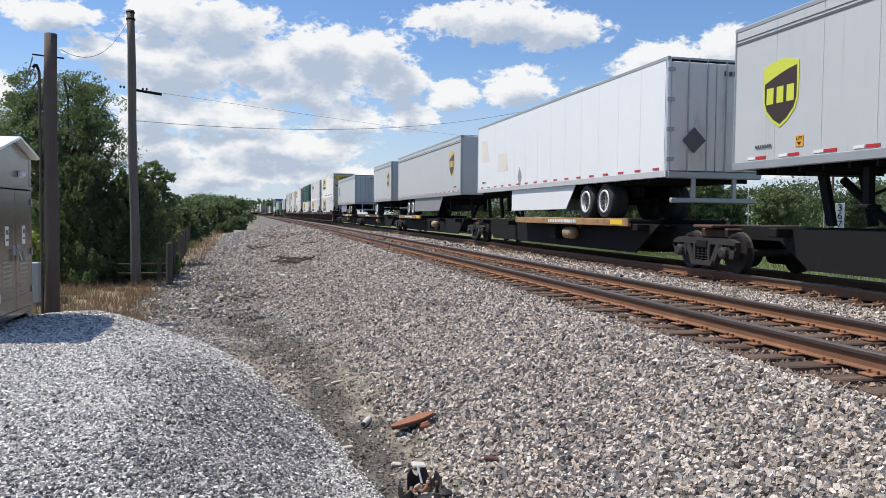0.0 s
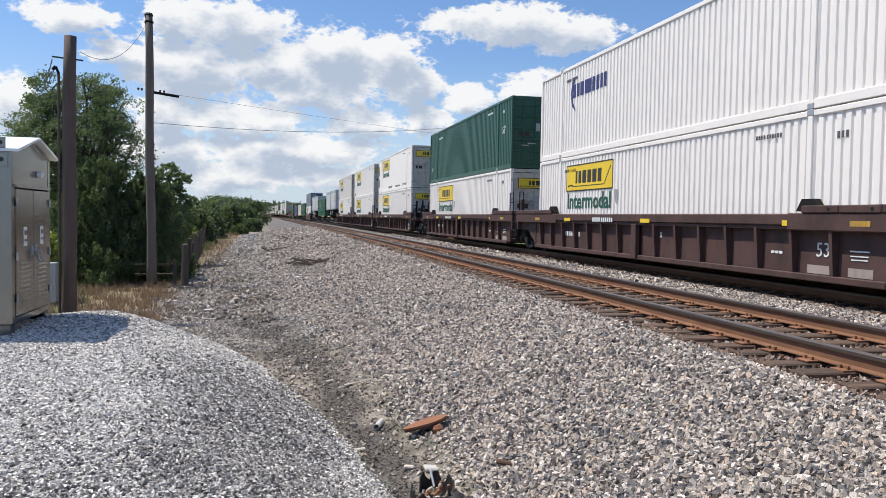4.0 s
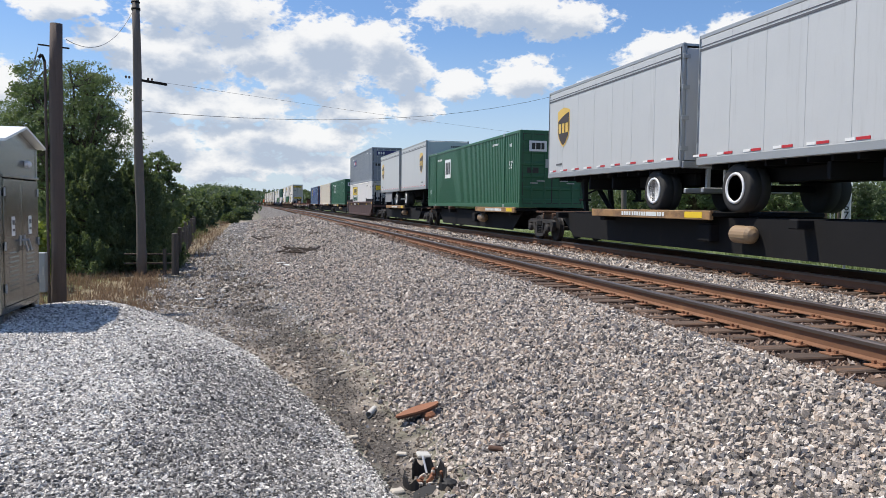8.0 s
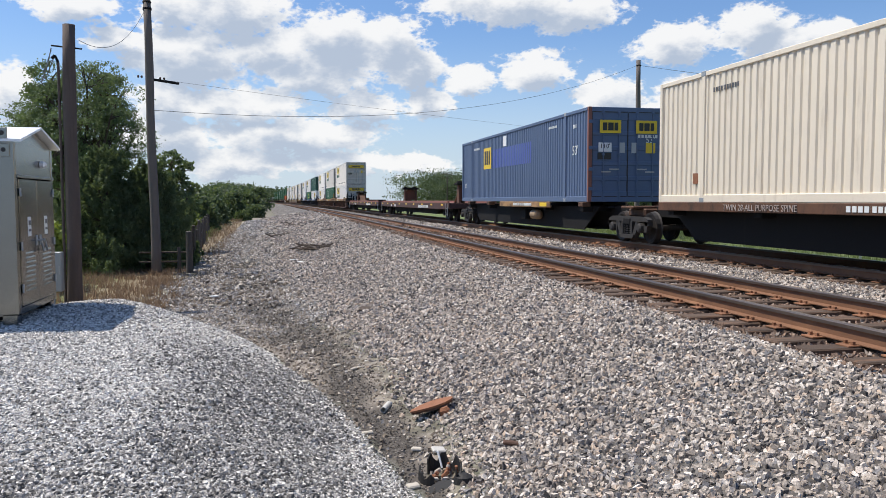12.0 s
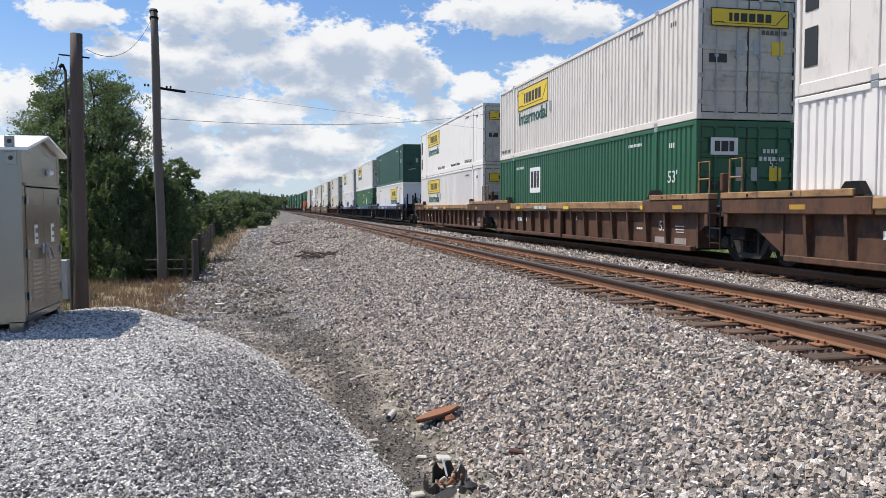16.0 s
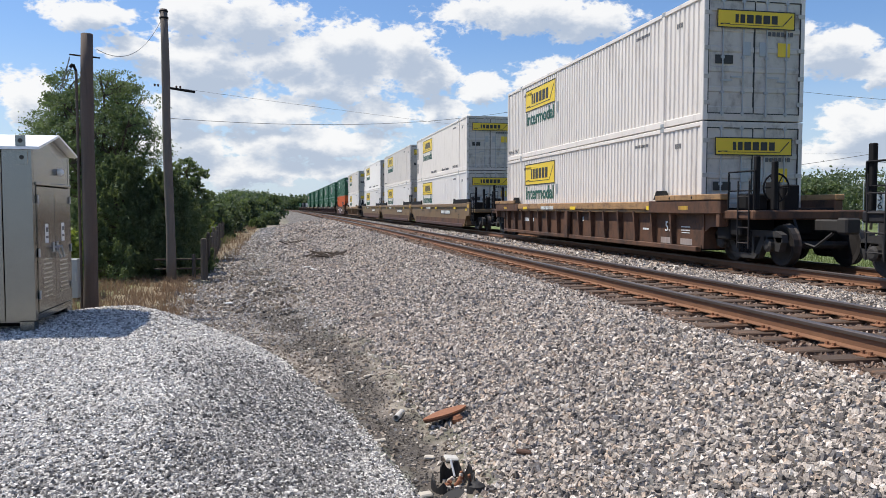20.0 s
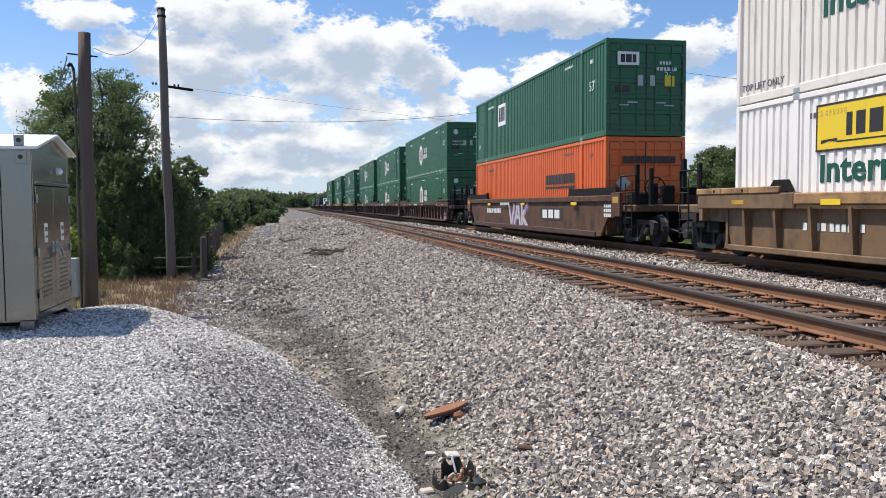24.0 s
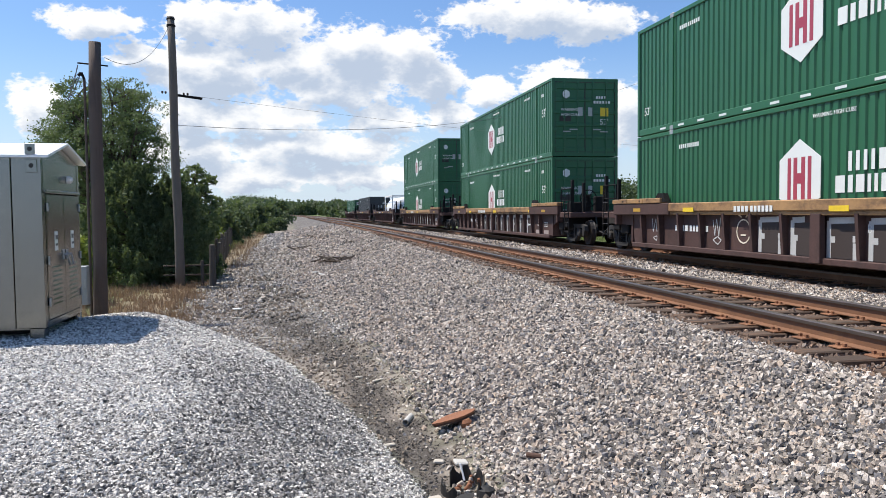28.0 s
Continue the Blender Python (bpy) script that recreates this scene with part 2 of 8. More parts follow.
M["slate"] = surface("weathered_blue_black_paint", (0.019, 0.018, 0.021), 0.72, spread=0.35, spec=0.25, dirt=(0.05, 0.038, 0.03), dirt_amount=0.5)
M["slate_blue"] = surface("faded_blue_paint", (0.05, 0.085, 0.2), 0.55, spread=0.15, dirt=(0.08, 0.08, 0.09), dirt_amount=0.4)
M["soot"] = surface("grimy_black_steel", (0.012, 0.0115, 0.012), 0.8, spread=0.3, dirt=(0.035, 0.028, 0.023), dirt_amount=0.25, spec=0.2)
M["truck_steel"] = surface("dusty_cast_steel", (0.03, 0.027, 0.025), 0.75, 0.1, spread=0.3, dirt=(0.06, 0.049, 0.038), dirt_amount=0.4, bump=0.1)
M["wheel_steel"] = surface("rolled_wheel_steel", (0.022, 0.019, 0.018), 0.68, 0.2, spread=0.25, dirt=RUST, dirt_amount=0.4)
M["rubber"] = surface("tyre_rubber", (0.028, 0.027, 0.026), 0.8, spread=0.25, dirt=(0.1, 0.09, 0.08), dirt_amount=0.3)
M["rim"] = surface("white_steel_rim", (0.78, 0.78, 0.77), 0.4, 0.2, spread=0.1, dirt=GRIME, dirt_amount=0.35)
M["red_oxide"] = surface("faded_red_oxide_deck", (0.24, 0.1, 0.075), 0.75, spread=0.2, dirt=(0.1, 0.06, 0.05), dirt_amount=0.4)
M["tan"] = surface("tan_air_tank", (0.3, 0.205, 0.12), 0.5, spread=0.25)
M["graffiti"] = surface("silver_white_spray_paint", (0.5, 0.5, 0.49), 0.5, spread=0.2, dirt=(0.2, 0.19, 0.18), dirt_amount=0.3)
M["graffiti_violet"] = surface("violet_spray_paint", (0.3, 0.17, 0.36), 0.5, spread=0.2)
M["rail_side"] = surface("rusted_rail_steel", (0.185, 0.088, 0.045), 0.75, 0.1, spread=0.25, grain=10, dirt=(0.3, 0.155, 0.075), dirt_amount=0.4, dirt_scale=(1, 1, 1), bump=0.12, bump_scale=90)
M["rail_head"] = surface("worn_rail_head", (0.19, 0.155, 0.135), 0.38, 0.8, spread=0.12, grain=8)
M["tie"] = surface("weathered_oak_tie", (0.075, 0.05, 0.036), 0.9, spread=0.3, grain=5, dirt=(0.25, 0.13, 0.07), dirt_amount=0.55, dirt_scale=(0.6, 6, 3), each=0.2, bump=0.3, bump_scale=30)
M["plate"] = surface("rusty_tie_plate", (0.24, 0.11, 0.055), 0.8, 0.1, spread=0.3, each=0.15)
M["wood_pole"] = surface("weathered_pole_wood", (0.105, 0.078, 0.066), 0.88, spread=0.18, grain=7, dirt=(0.05, 0.038, 0.032), dirt_amount=0.45, dirt_scale=(9, 9, 0.35), bump=0.3, bump_scale=28)
M["grey_pole"] = surface("silvered_pole_wood", (0.14, 0.12, 0.107), 0.88, spread=0.18, grain=7, dirt=(0.07, 0.06, 0.055), dirt_amount=0.4, dirt_scale=(9, 9, 0.35), bump=0.25, bump_scale=28)
M["post"] = surface("weathered_fence_wood", (0.1, 0.086, 0.074), 0.88, spread=0.25, each=0.2, dirt=(0.06, 0.05, 0.04), dirt_amount=0.4, dirt_scale=(8, 8, 0.5), bump=0.3)
M["wire"] = surface("dark_cable", (0.11, 0.11, 0.115), 0.6, spread=0.05)
M["insulator"] = surface("brown_glazed_porcelain", (0.06, 0.03, 0.02), 0.25, spread=0.1)
M["meter"] = surface("grey_enamel", (0.33, 0.35, 0.36), 0.5, 0.2, spread=0.06)
M["roof_alu"] = surface("bright_aluminium_sheet", (0.78, 0.79, 0.80), 0.42, 0.6, spread=0.05)
M["rust"] = surface("rusted_plate", (0.26, 0.11, 0.055), 0.85, spread=0.25, grain=12, dirt=(0.17, 0.07, 0.04), dirt_amount=0.5, dirt_scale=(3, 3, 3), bump=0.2)
M["dark_rust"] = surface("dark_rusted_iron", (0.085, 0.045, 0.03), 0.85, spread=0.3, bump=0.2)
M["pvc"] = surface("grey_plastic_pipe", (0.5, 0.48, 0.44), 0.6, spread=0.12)
M["char"] = surface("black_rubber_sheet", (0.016, 0.015, 0.015), 0.7, spread=0.3)
M["bleached"] = surface("bleached_wood", (0.5, 0.45, 0.38), 0.85, spread=0.2)
M["twig"] = surface("dry_twigs", (0.085, 0.065, 0.05), 0.9, spread=0.3)
M["dark_panel"] = surface("dark_oxide_patch", (0.045, 0.032, 0.028), 0.7, spread=0.2)
M["pale_panel"] = surface("worn_pale_stencil_panel", (0.36, 0.3, 0.27), 0.65, spread=0.2, dirt=(0.14, 0.09, 0.07), dirt_amount=0.5)
M["bark"] = surface("tree_bark", (0.075, 0.058, 0.046), 0.9, spread=0.25, bump=0.4, bump_scale=20)


def leaf_material(name, a, b, rough=0.6, thin_tint=(0.9, 1.0, 0.6)):
    m = bpy.data.materials.new(name)
    m.use_nodes = True
    nt = m.node_tree
    k = Tree(nt)
    p = nt.nodes["Principled BSDF"]
    isle = k.node("ShaderNodeNewGeometry", out=8)
    big = k.noise(k.node("ShaderNodeTexCoord", out=3), 0.5, 3)
    f = k.math("ADD", k.math("MULTIPLY", isle, 0.6), k.math("MULTIPLY", k.span(big, 0.35, 0.65), 0.4))
    nt.links.new(k.blend(f, rgb(*a), rgb(*b)), p.inputs["Base Color"])
    p.inputs["Roughness"].default_value = rough
    p.inputs["Specular IOR Level"].default_value = 0.3
    thin = k.node("ShaderNodeBsdfTranslucent", (0, rgb(*[p * q for p, q in zip(b, thin_tint)])))
    both = k.node("ShaderNodeMixShader", (0, 0.35), (1, p.outputs[0]), (2, thin))
    nt.links.new(both, nt.nodes["Material Output"].inputs[0])
    return m


M["leaf_oak"] = leaf_material("broad_leaves", (0.07, 0.105, 0.055), (0.205, 0.25, 0.128))
M["leaf_cedar"] = leaf_material("cedar_sprays", (0.056, 0.088, 0.05), (0.21, 0.25, 0.125), 0.75)
M["leaf_shrub"] = leaf_material("shrub_leaves", (0.058, 0.088, 0.042), (0.155, 0.19, 0.085))
M["leaf_far"] = leaf_material("far_leaves", (0.066, 0.092, 0.055), (0.14, 0.175, 0.095))
M["leaf_lime"] = leaf_material("yellow_green_leaves", (0.1, 0.15, 0.025), (0.24, 0.28, 0.06))
M["dry_grass"] = leaf_material("dry_grass_blades", (0.13, 0.09, 0.062), (0.3, 0.222, 0.155), 0.85, (1.0, 0.9, 0.8))
M["green_grass"] = leaf_material("green_grass_blades", (0.1, 0.125, 0.045), (0.23, 0.26, 0.11), 0.7)


def stone_material(name, tints, rough=0.85):
    """Crushed stone: each stone takes its own tint, with a fine grain."""
    m = bpy.data.materials.new(name)
    m.use_nodes = True
    nt = m.node_tree
    k = Tree(nt)
    p = nt.nodes["Principled BSDF"]
    isle = k.node("ShaderNodeNewGeometry", out=8)
    ramp = nt.nodes.new("ShaderNodeValToRGB")
    ramp.color_ramp.interpolation = "CONSTANT"
    ramp.color_ramp.elements[0].color = rgb(*tints[0])
    ramp.color_ramp.elements[1].position, ramp.color_ramp.elements[1].color = (len(tints) - 1) / len(tints), rgb(*tints[-1])
    for i, c in list(enumerate(tints))[1:-1]:
        ramp.color_ramp.elements.new(i / len(tints)).color = rgb(*c)
    nt.links.new(isle, ramp.inputs[0])
    grain = k.noise(k.node("ShaderNodeTexCoord", out=3), 90, 3)
    gain = k.span(grain, 0.3, 0.7, 0.68, 1.3)
    nt.links.new(k.vec("MULTIPLY", ramp.outputs[0], k.node("ShaderNodeCombineXYZ", (0, gain), (1, gain), (2, gain))), p.inputs["Base Color"])
    p.inputs["Roughness"].default_value = rough
    p.inputs["Specular IOR Level"].default_value = 0.2
    return m


M["ballast"] = stone_material("ballast_stone", [
    (0.44, 0.378, 0.32), (0.30, 0.256, 0.22), (0.58, 0.515, 0.45), (0.17, 0.155, 0.148), (0.39, 0.338, 0.292), (0.48, 0.38, 0.30),
    (0.2, 0.19, 0.19), (0.66, 0.595, 0.53), (0.1, 0.09, 0.084), (0.43, 0.368, 0.315), (0.31, 0.266, 0.228), (0.52, 0.455, 0.4)])
M["road_gravel"] = stone_material("grey_road_gravel", [
    (0.36, 0.34, 0.325), (0.25, 0.24, 0.235), (0.5, 0.475, 0.45), (0.17, 0.165, 0.165), (0.42, 0.385, 0.35), (0.3, 0.28, 0.26), (0.64, 0.605, 0.57), (0.21, 0.19, 0.175)])
M["ditch_stone"] = stone_material("muddy_ditch_stone", [
    (0.310, 0.259, 0.207), (0.230, 0.190, 0.152), (0.437, 0.380, 0.316), (0.196, 0.163, 0.132), (0.356, 0.310, 0.265), (0.575, 0.517, 0.454), (0.230, 0.190, 0.149)])
M["rust_ballast"] = stone_material("rust_stained_stone", [
    (0.241, 0.165, 0.121), (0.161, 0.110, 0.083), (0.310, 0.220, 0.165), (0.115, 0.083, 0.066), (0.345, 0.286, 0.242), (0.196, 0.132, 0.094)])
M["silt_chip"] = stone_material("silty_stone_chip", [
    (0.1, 0.088, 0.076), (0.065, 0.058, 0.052), (0.16, 0.142, 0.124), (0.085, 0.074, 0.063), (0.24, 0.212, 0.184), (0.05, 0.045, 0.041)])
M["gravel"] = stone_material("pad_gravel_stone", [
    (0.64, 0.605, 0.565), (0.47, 0.445, 0.415), (0.77, 0.735, 0.69), (0.3, 0.285, 0.265), (0.57, 0.54, 0.505), (0.85, 0.82, 0.775), (0.2, 0.19, 0.178), (0.7, 0.665, 0.62)])
M["dark_gravel"] = stone_material("dark_pad_gravel", [
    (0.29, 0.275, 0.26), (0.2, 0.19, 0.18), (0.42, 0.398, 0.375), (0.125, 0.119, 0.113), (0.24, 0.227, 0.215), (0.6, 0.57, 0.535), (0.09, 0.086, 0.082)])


# ---- building helpers ----
class Shape:
    """Collects corners and faces of one mesh."""

    def __init__(self):
        self.v, self.f = [], []

    def add(self, verts, faces):
        n = len(self.v)
        self.v += [tuple(p) for p in verts]
        self.f += [tuple(i + n for i in q) for q in faces]
        return self

    def box(self, x0, y0, z0, x1, y1, z1):
        p = [(x, y, z) for z in (z0, z1) for y in (y0, y1) for x in (x0, x1)]
        return self.add(p, [(0, 2, 3, 1), (4, 5, 7, 6), (0, 1, 5, 4), (2, 6, 7, 3), (0, 4, 6, 2), (1, 3, 7, 5)])

    def block(self, x0, y0, z0, x1, y1, z1, c=0.01):
        """A box with its edges cut off by c."""
        p, idx = [], {}
        lo, hi = (x0, y0, z0), (x1, y1, z1)
        for k in range(8):
            s = (k & 1, k >> 1 & 1, k >> 2 & 1)
            for a in range(3):
                q = []
                for b in range(3):
                    e = hi[b] if s[b] else lo[b]
                    q.append(e if b == a else e + (-c if s[b] else c))
                idx[k, a] = len(p)
                p.append(q)
        f = []
        for a in range(3):
            b, d = (a + 1) % 3, (a + 2) % 3
            for side in (0, 1):
                ring = [(side << a) | (i << b) | (j << d) for i, j in ((0, 0), (1, 0), (1, 1), (0, 1))]
                q = [idx[k, a] for k in ring]
                f.append(q if side else q[::-1])
            for i in (0, 1):
                for j in (0, 1):
                    k0 = (i << b) | (j << d)
                    k1 = k0 | (1 << a)
                    q = [idx[k0, b], idx[k1, b], idx[k1, d], idx[k0, d]]
                    f.append(q if i != j else q[::-1])
        for k in range(8):
            q = [idx[k, 0], idx[k, 1], idx[k, 2]]
            f.append(q if bin(k).count("1") % 2 else q[::-1])
        return self.add(p, f)

    def prism(self, poly, a, b, axis="x"):
        """A flat outline pushed from a to b along an axis; the outline's two numbers are the other axes in order."""
        n = len(poly)

        def put(u, w, s):
            return (s, u, w) if axis == "x" else (u, s, w) if axis == "y" else (u, w, s)
        p = [put(u, w, a) for u, w in poly] + [put(u, w, b) for u, w in poly]
        f = [tuple(range(n))[::-1], tuple(range(n, 2 * n))] + [(i, (i + 1) % n, n + (i + 1) % n, n + i) for i in range(n)]
        return self.add(p, f)

    def tube(self, p, q, r, n=8, r2=None, caps=True):
        p, q = Vector(p), Vector(q)
        r2 = r if r2 is None else r2
        d = (q - p).normalized()
        u = d.cross(Vector((0, 0, 1)) if abs(d.z) < 0.9 else Vector((1, 0, 0))).normalized()
        w = d.cross(u)
        ring = [(math.cos(2 * math.pi * i / n), math.sin(2 * math.pi * i / n)) for i in range(n)]
        v = [p + (u * c + w * s) * r for c, s in ring] + [q + (u * c + w * s) * r2 for c, s in ring]
        f = [(i, (i + 1) % n, n + (i + 1) % n, n + i) for i in range(n)]
        if caps:
            f += [tuple(range(n))[::-1], tuple(range(n, 2 * n))]
        return self.add(v, f)

    def path(self, pts, r, n=6):
        """One connected tube through points."""
        pts = [Vector(p) for p in pts]
        v, f = [], []
        for j, p in enumerate(pts):
            d = (pts[min(j + 1, len(pts) - 1)] - pts[max(j - 1, 0)]).normalized()
            u = d.cross(Vector((0, 0, 1)) if abs(d.z) < 0.9 else Vector((1, 0, 0))).normalized()
            w = d.cross(u)
            v += [p + (u * math.cos(2 * math.pi * i / n) + w * math.sin(2 * math.pi * i / n)) * r for i in range(n)]
        for j in range(len(pts) - 1):
            f += [(j * n + i, j * n + (i + 1) % n, (j + 1) * n + (i + 1) % n, (j + 1) * n + i) for i in range(n)]
        return self.add(v, f)

    def lathe(self, profile, n=20, axis="x", at=(0, 0, 0)):
        """Rings of (along, radius) round an axis."""
        v = []
        for a, r in profile:
            for i in range(n):
                c, s = r * math.cos(2 * math.pi * i / n), r * math.sin(2 * math.pi * i / n)
                q = (a, c, s) if axis == "x" else (c, a, s) if axis == "y" else (c, s, a)
                v.append((q[0] + at[0], q[1] + at[1], q[2] + at[2]))
        f = []
        for j in range(len(profile) - 1):
            for i in range(n):
                a, b = j * n + i, j * n + (i + 1) % n
                f.append((a, b, b + n, a + n))
        f += [tuple(range(n))[::-1], tuple(range((len(profile) - 1) * n, len(profile) * n))]
        return self.add(v, f)

    def moved(self, m):
        self.v = [tuple(m @ Vector(p)) for p in self.v]
        return self

    def mesh(self, name, material, smooth=False):
        me = bpy.data.meshes.new(name)
        me.from_pydata(self.v, [], self.f)
        me.validate()
        if material:
            me.materials.append(material)
        me.polygons.foreach_set("use_smooth", [smooth] * len(me.polygons))
        return me


def tidy(me):
    """Faces look outwards."""
    bm = bmesh.new()
    bm.from_mesh(me)
    bmesh.ops.recalc_face_normals(bm, faces=bm.faces)
    bm.to_mesh(me)
    bm.free()
    return me


JOINED = {"painted_name", "number", "car_number", "lettering", "stroke_row", "mark", "notice", "stripe", "reflective_tape", "hinge", "border", "red_tape", "white_tape", "underframe", "small_print", "spring", "placard", "old_decal", "lug_hole", "corner_casting"}


def part(name, shape, material, parent, label="", smooth=False):
    """Links a shape, or a ready mesh, as one mesh under a thing or part."""
    me = tidy(shape.mesh(name, material, smooth)) if isinstance(shape, Shape) else shape
    ob = new(name, me)
    ob.parent = parent
    if label:
        ob["label"] = label
    if name in JOINED:
        ob["kind"] = "stuff"
    return ob


def thing(name, label, category, m=None, group="", kind=""):
    ob = new(name)
    ob.empty_display_size = 0.3
    if m is not None:
        ob.matrix_basis = m
    return tagged(ob, label, category, group, kind)


def fast_mesh(name, verts, faces, material):
    """A large mesh of equal-sided faces from arrays."""
    me = bpy.data.meshes.new(name)
    n, k = faces.shape
    me.vertices.add(len(verts))
    me.vertices.foreach_set("co", np.ascontiguousarray(verts, dtype=np.float32).ravel())
    me.loops.add(n * k)
    me.loops.foreach_set("vertex_index", np.ascontiguousarray(faces, dtype=np.int32).ravel())
    me.polygons.add(n)
    me.polygons.foreach_set("loop_start", np.arange(0, n * k, k, dtype=np.int32))
    me.polygons.foreach_set("use_smooth", np.zeros(n, dtype=bool))
    me.update(calc_edges=True)
    me.materials.append(material)
    return me


TEXTS = {}


def lettering(body, size, material, deep=0.004, bold=0.0):
    """The built-in font as a mesh, in the plane of x and y, centred."""
    key = (body, size, material.name, bold)
    if key not in TEXTS:
        cu = bpy.data.curves.new("lettering", "FONT")
        cu.body, cu.size, cu.extrude, cu.align_x, cu.align_y = body, size, deep, "CENTER", "CENTER"
        cu.resolution_u = 2
        cu.offset = bold * size
        ob = new("lettering", cu)
        bpy.context.view_layer.update()
        me = bpy.data.meshes.new_from_object(ob.evaluated_get(bpy.context.evaluated_depsgraph_get()))
        bpy.data.objects.remove(ob)
        me.materials.clear()
        me.materials.append(material)
        TEXTS[key] = me
    return TEXTS[key]


SIDE = Matrix(((0, 0, -1, 0), (-1, 0, 0, 0), (0, 1, 0, 0), (0, 0, 0, 1)))  # reads from the side of the path, -x
FRONT = Matrix(((1, 0, 0, 0), (0, 0, -1, 0), (0, 1, 0, 0), (0, 0, 0, 1)))  # reads from the near end, -y


def write_on(parent, body, size, material, x, y, z, turn, name="lettering", wide=1.0, bold=0.0):
    ob = part(name, lettering(body, size, material, bold=bold), material, parent)
    ob.matrix_basis = Matrix.Translation((x, y, z)) @ turn @ Matrix.Diagonal((wide, 1, 1, 1))
    return ob


# ---- the plan: x across the tracks, y along them, z over the rail heads ----
BEND = 4.75e-5     # the line bears gently to the left
NEAR_TRACK, FAR_TRACK = 6.13, 10.64
rng = np.random.default_rng(7)


def bend(y):
    return -BEND * np.maximum(y, 0.0) ** 2


def lattice(x, y, seed):
    """Smooth random heights between -1 and 1 on a unit lattice."""
    xi, yi = np.floor(x), np.floor(y)
    fx, fy = x - xi, y - yi
    fx, fy = fx * fx * (3 - 2 * fx), fy * fy * (3 - 2 * fy)

    def val(a, b):
        h = np.sin(a * 127.1 + b * 311.7 + seed * 74.7) * 43758.5453
        return 2 * (h - np.floor(h)) - 1
    a, b, c, d = val(xi, yi), val(xi + 1, yi), val(xi, yi + 1), val(xi + 1, yi + 1)
    return a + (b - a) * fx + (c - a) * fy + (a - b - c + d) * fx * fy


def step(x, a, b):
    t = np.clip((x - a) / (b - a), 0, 1)
    return t * t * (3 - 2 * t)


def pad_weight(x, y):
    foot = np.interp(y, [-30, 0, 5, 7.4, 9.6, 12.2, 15], [2.2, 1.6, 1.12, 0.86, 0.42, -0.3, -1.1])
    t = np.clip((foot - x) / 2.1, 0, 1)
    return (1 - (1 - t) ** 1.5) * step(y, 15.2, 12.2)


def ditch_line(y):
    return np.interp(y, [0, 5.8, 7.6, 10.2, 12.6, 19.9, 43, 120], [1.3, 1.2, 1.1, 0.7, 0.2, -0.8, -1.2, -1.0])


def ground_height(x, y):
    u = x - bend(y)
    d = ditch_line(y)
    f = np.clip((u - d) / (4.6 - d), 0, 1)
    slope = -1.06 + 0.82 * (0.25 * f * f * (3 - 2 * f) + 0.75 * f)
    left = np.interp(d - u, [0, 0.6, 3, 30], [-1.06, -1.08, -1.16, -1.3])
    z = np.where(u < d, left, np.minimum(slope, np.interp(u, [4.6, 12.2, 12.7, 14.6, 30], [-0.24, -0.24, -0.3, -0.95, -1.25])))
    bed = np.maximum(step(np.abs(u - NEAR_TRACK), 1.45, 1.15), step(np.abs(u - FAR_TRACK), 1.45, 1.15))
    z = z - 0.012 * bed
    z = z + 0.035 * lattice(x * 0.7, y * 0.7, 1) * step(np.abs(u - 8.4), 3.6, 5.5) + 0.02 * lattice(x * 2.3, y * 2.3, 2) * step(np.abs(u - 8.4), 3.7, 5.0)
    pad = -0.41 + 0.03 * lattice(x * 0.5, y * 0.5, 3) + 0.012 * lattice(x * 2, y * 2, 4)
    pad = pad + 0.15 * np.exp(-((x + 2.3) / 1.1) ** 2 - ((y - 12.9) / 1.7) ** 2)
    w = pad_weight(x, y)
    return z * (1 - w) + pad * w


def ground_zones(x, y):
    """Shares of ballast, pad gravel, bare earth, dry grass; what is left is green."""
    u = x - bend(y)
    d = ditch_line(y)
    edge = 0.25 * lattice(x * 1.3, y * 1.3, 5) + 0.15 * lattice(x * 4, y * 4, 6)
    bank = np.interp(y, [5, 7.6, 10, 13, 17, 22, 40], [0.05, 0.14, 0.36, 0.56, 0.55, 0.6, 0.8])
    ballast = step(u + edge - d - bank, 0.0, 0.6) * step(u + edge, 13.6, 12.9)
    # fine gravel washed over the service road farther on
    ballast = np.maximum(ballast, 0.5 * step(u + 3 * edge, -1.7, -0.7) * step(y, 19, 27) * step(u, 6, 5))
    pad = step(pad_weight(x, y) + 0.12 * edge, 0.02, 0.12)
    road = step(u + edge, -3.4, -2.2) * step(u, 6, 5) * (1 - ballast)
    dry = step(u + 1.5 * edge, -5.5, -3.8) * step(u, 6, 5) * (1 - ballast) * (1 - road)
    return ballast * (1 - pad), pad, road * (1 - pad), dry * (1 - pad)


SILT = [(-0.66, 20.4, 0.42, 0.9), (0.0, 15.0, 0.28, 0.7), (0.3, 13.2, 0.34, 0.9), (0.6, 11.8, 0.25, 0.8), (0.78, 9.3, 0.2, 1.1), (0.97, 7.2, 0.2, 1.0), (-0.9, 17.6, 0.3, 0.6), (-2.3, 25.5, 0.5, 0.9), (-1.2, 27.5, 0.4, 1.0), (-0.35, 16.6, 0.3, 0.9), (-0.75, 22.6, 0.35, 0.8), (-1.7, 19.2, 0.3, 0.5), (1.02, 6.0, 0.17, 0.8)]


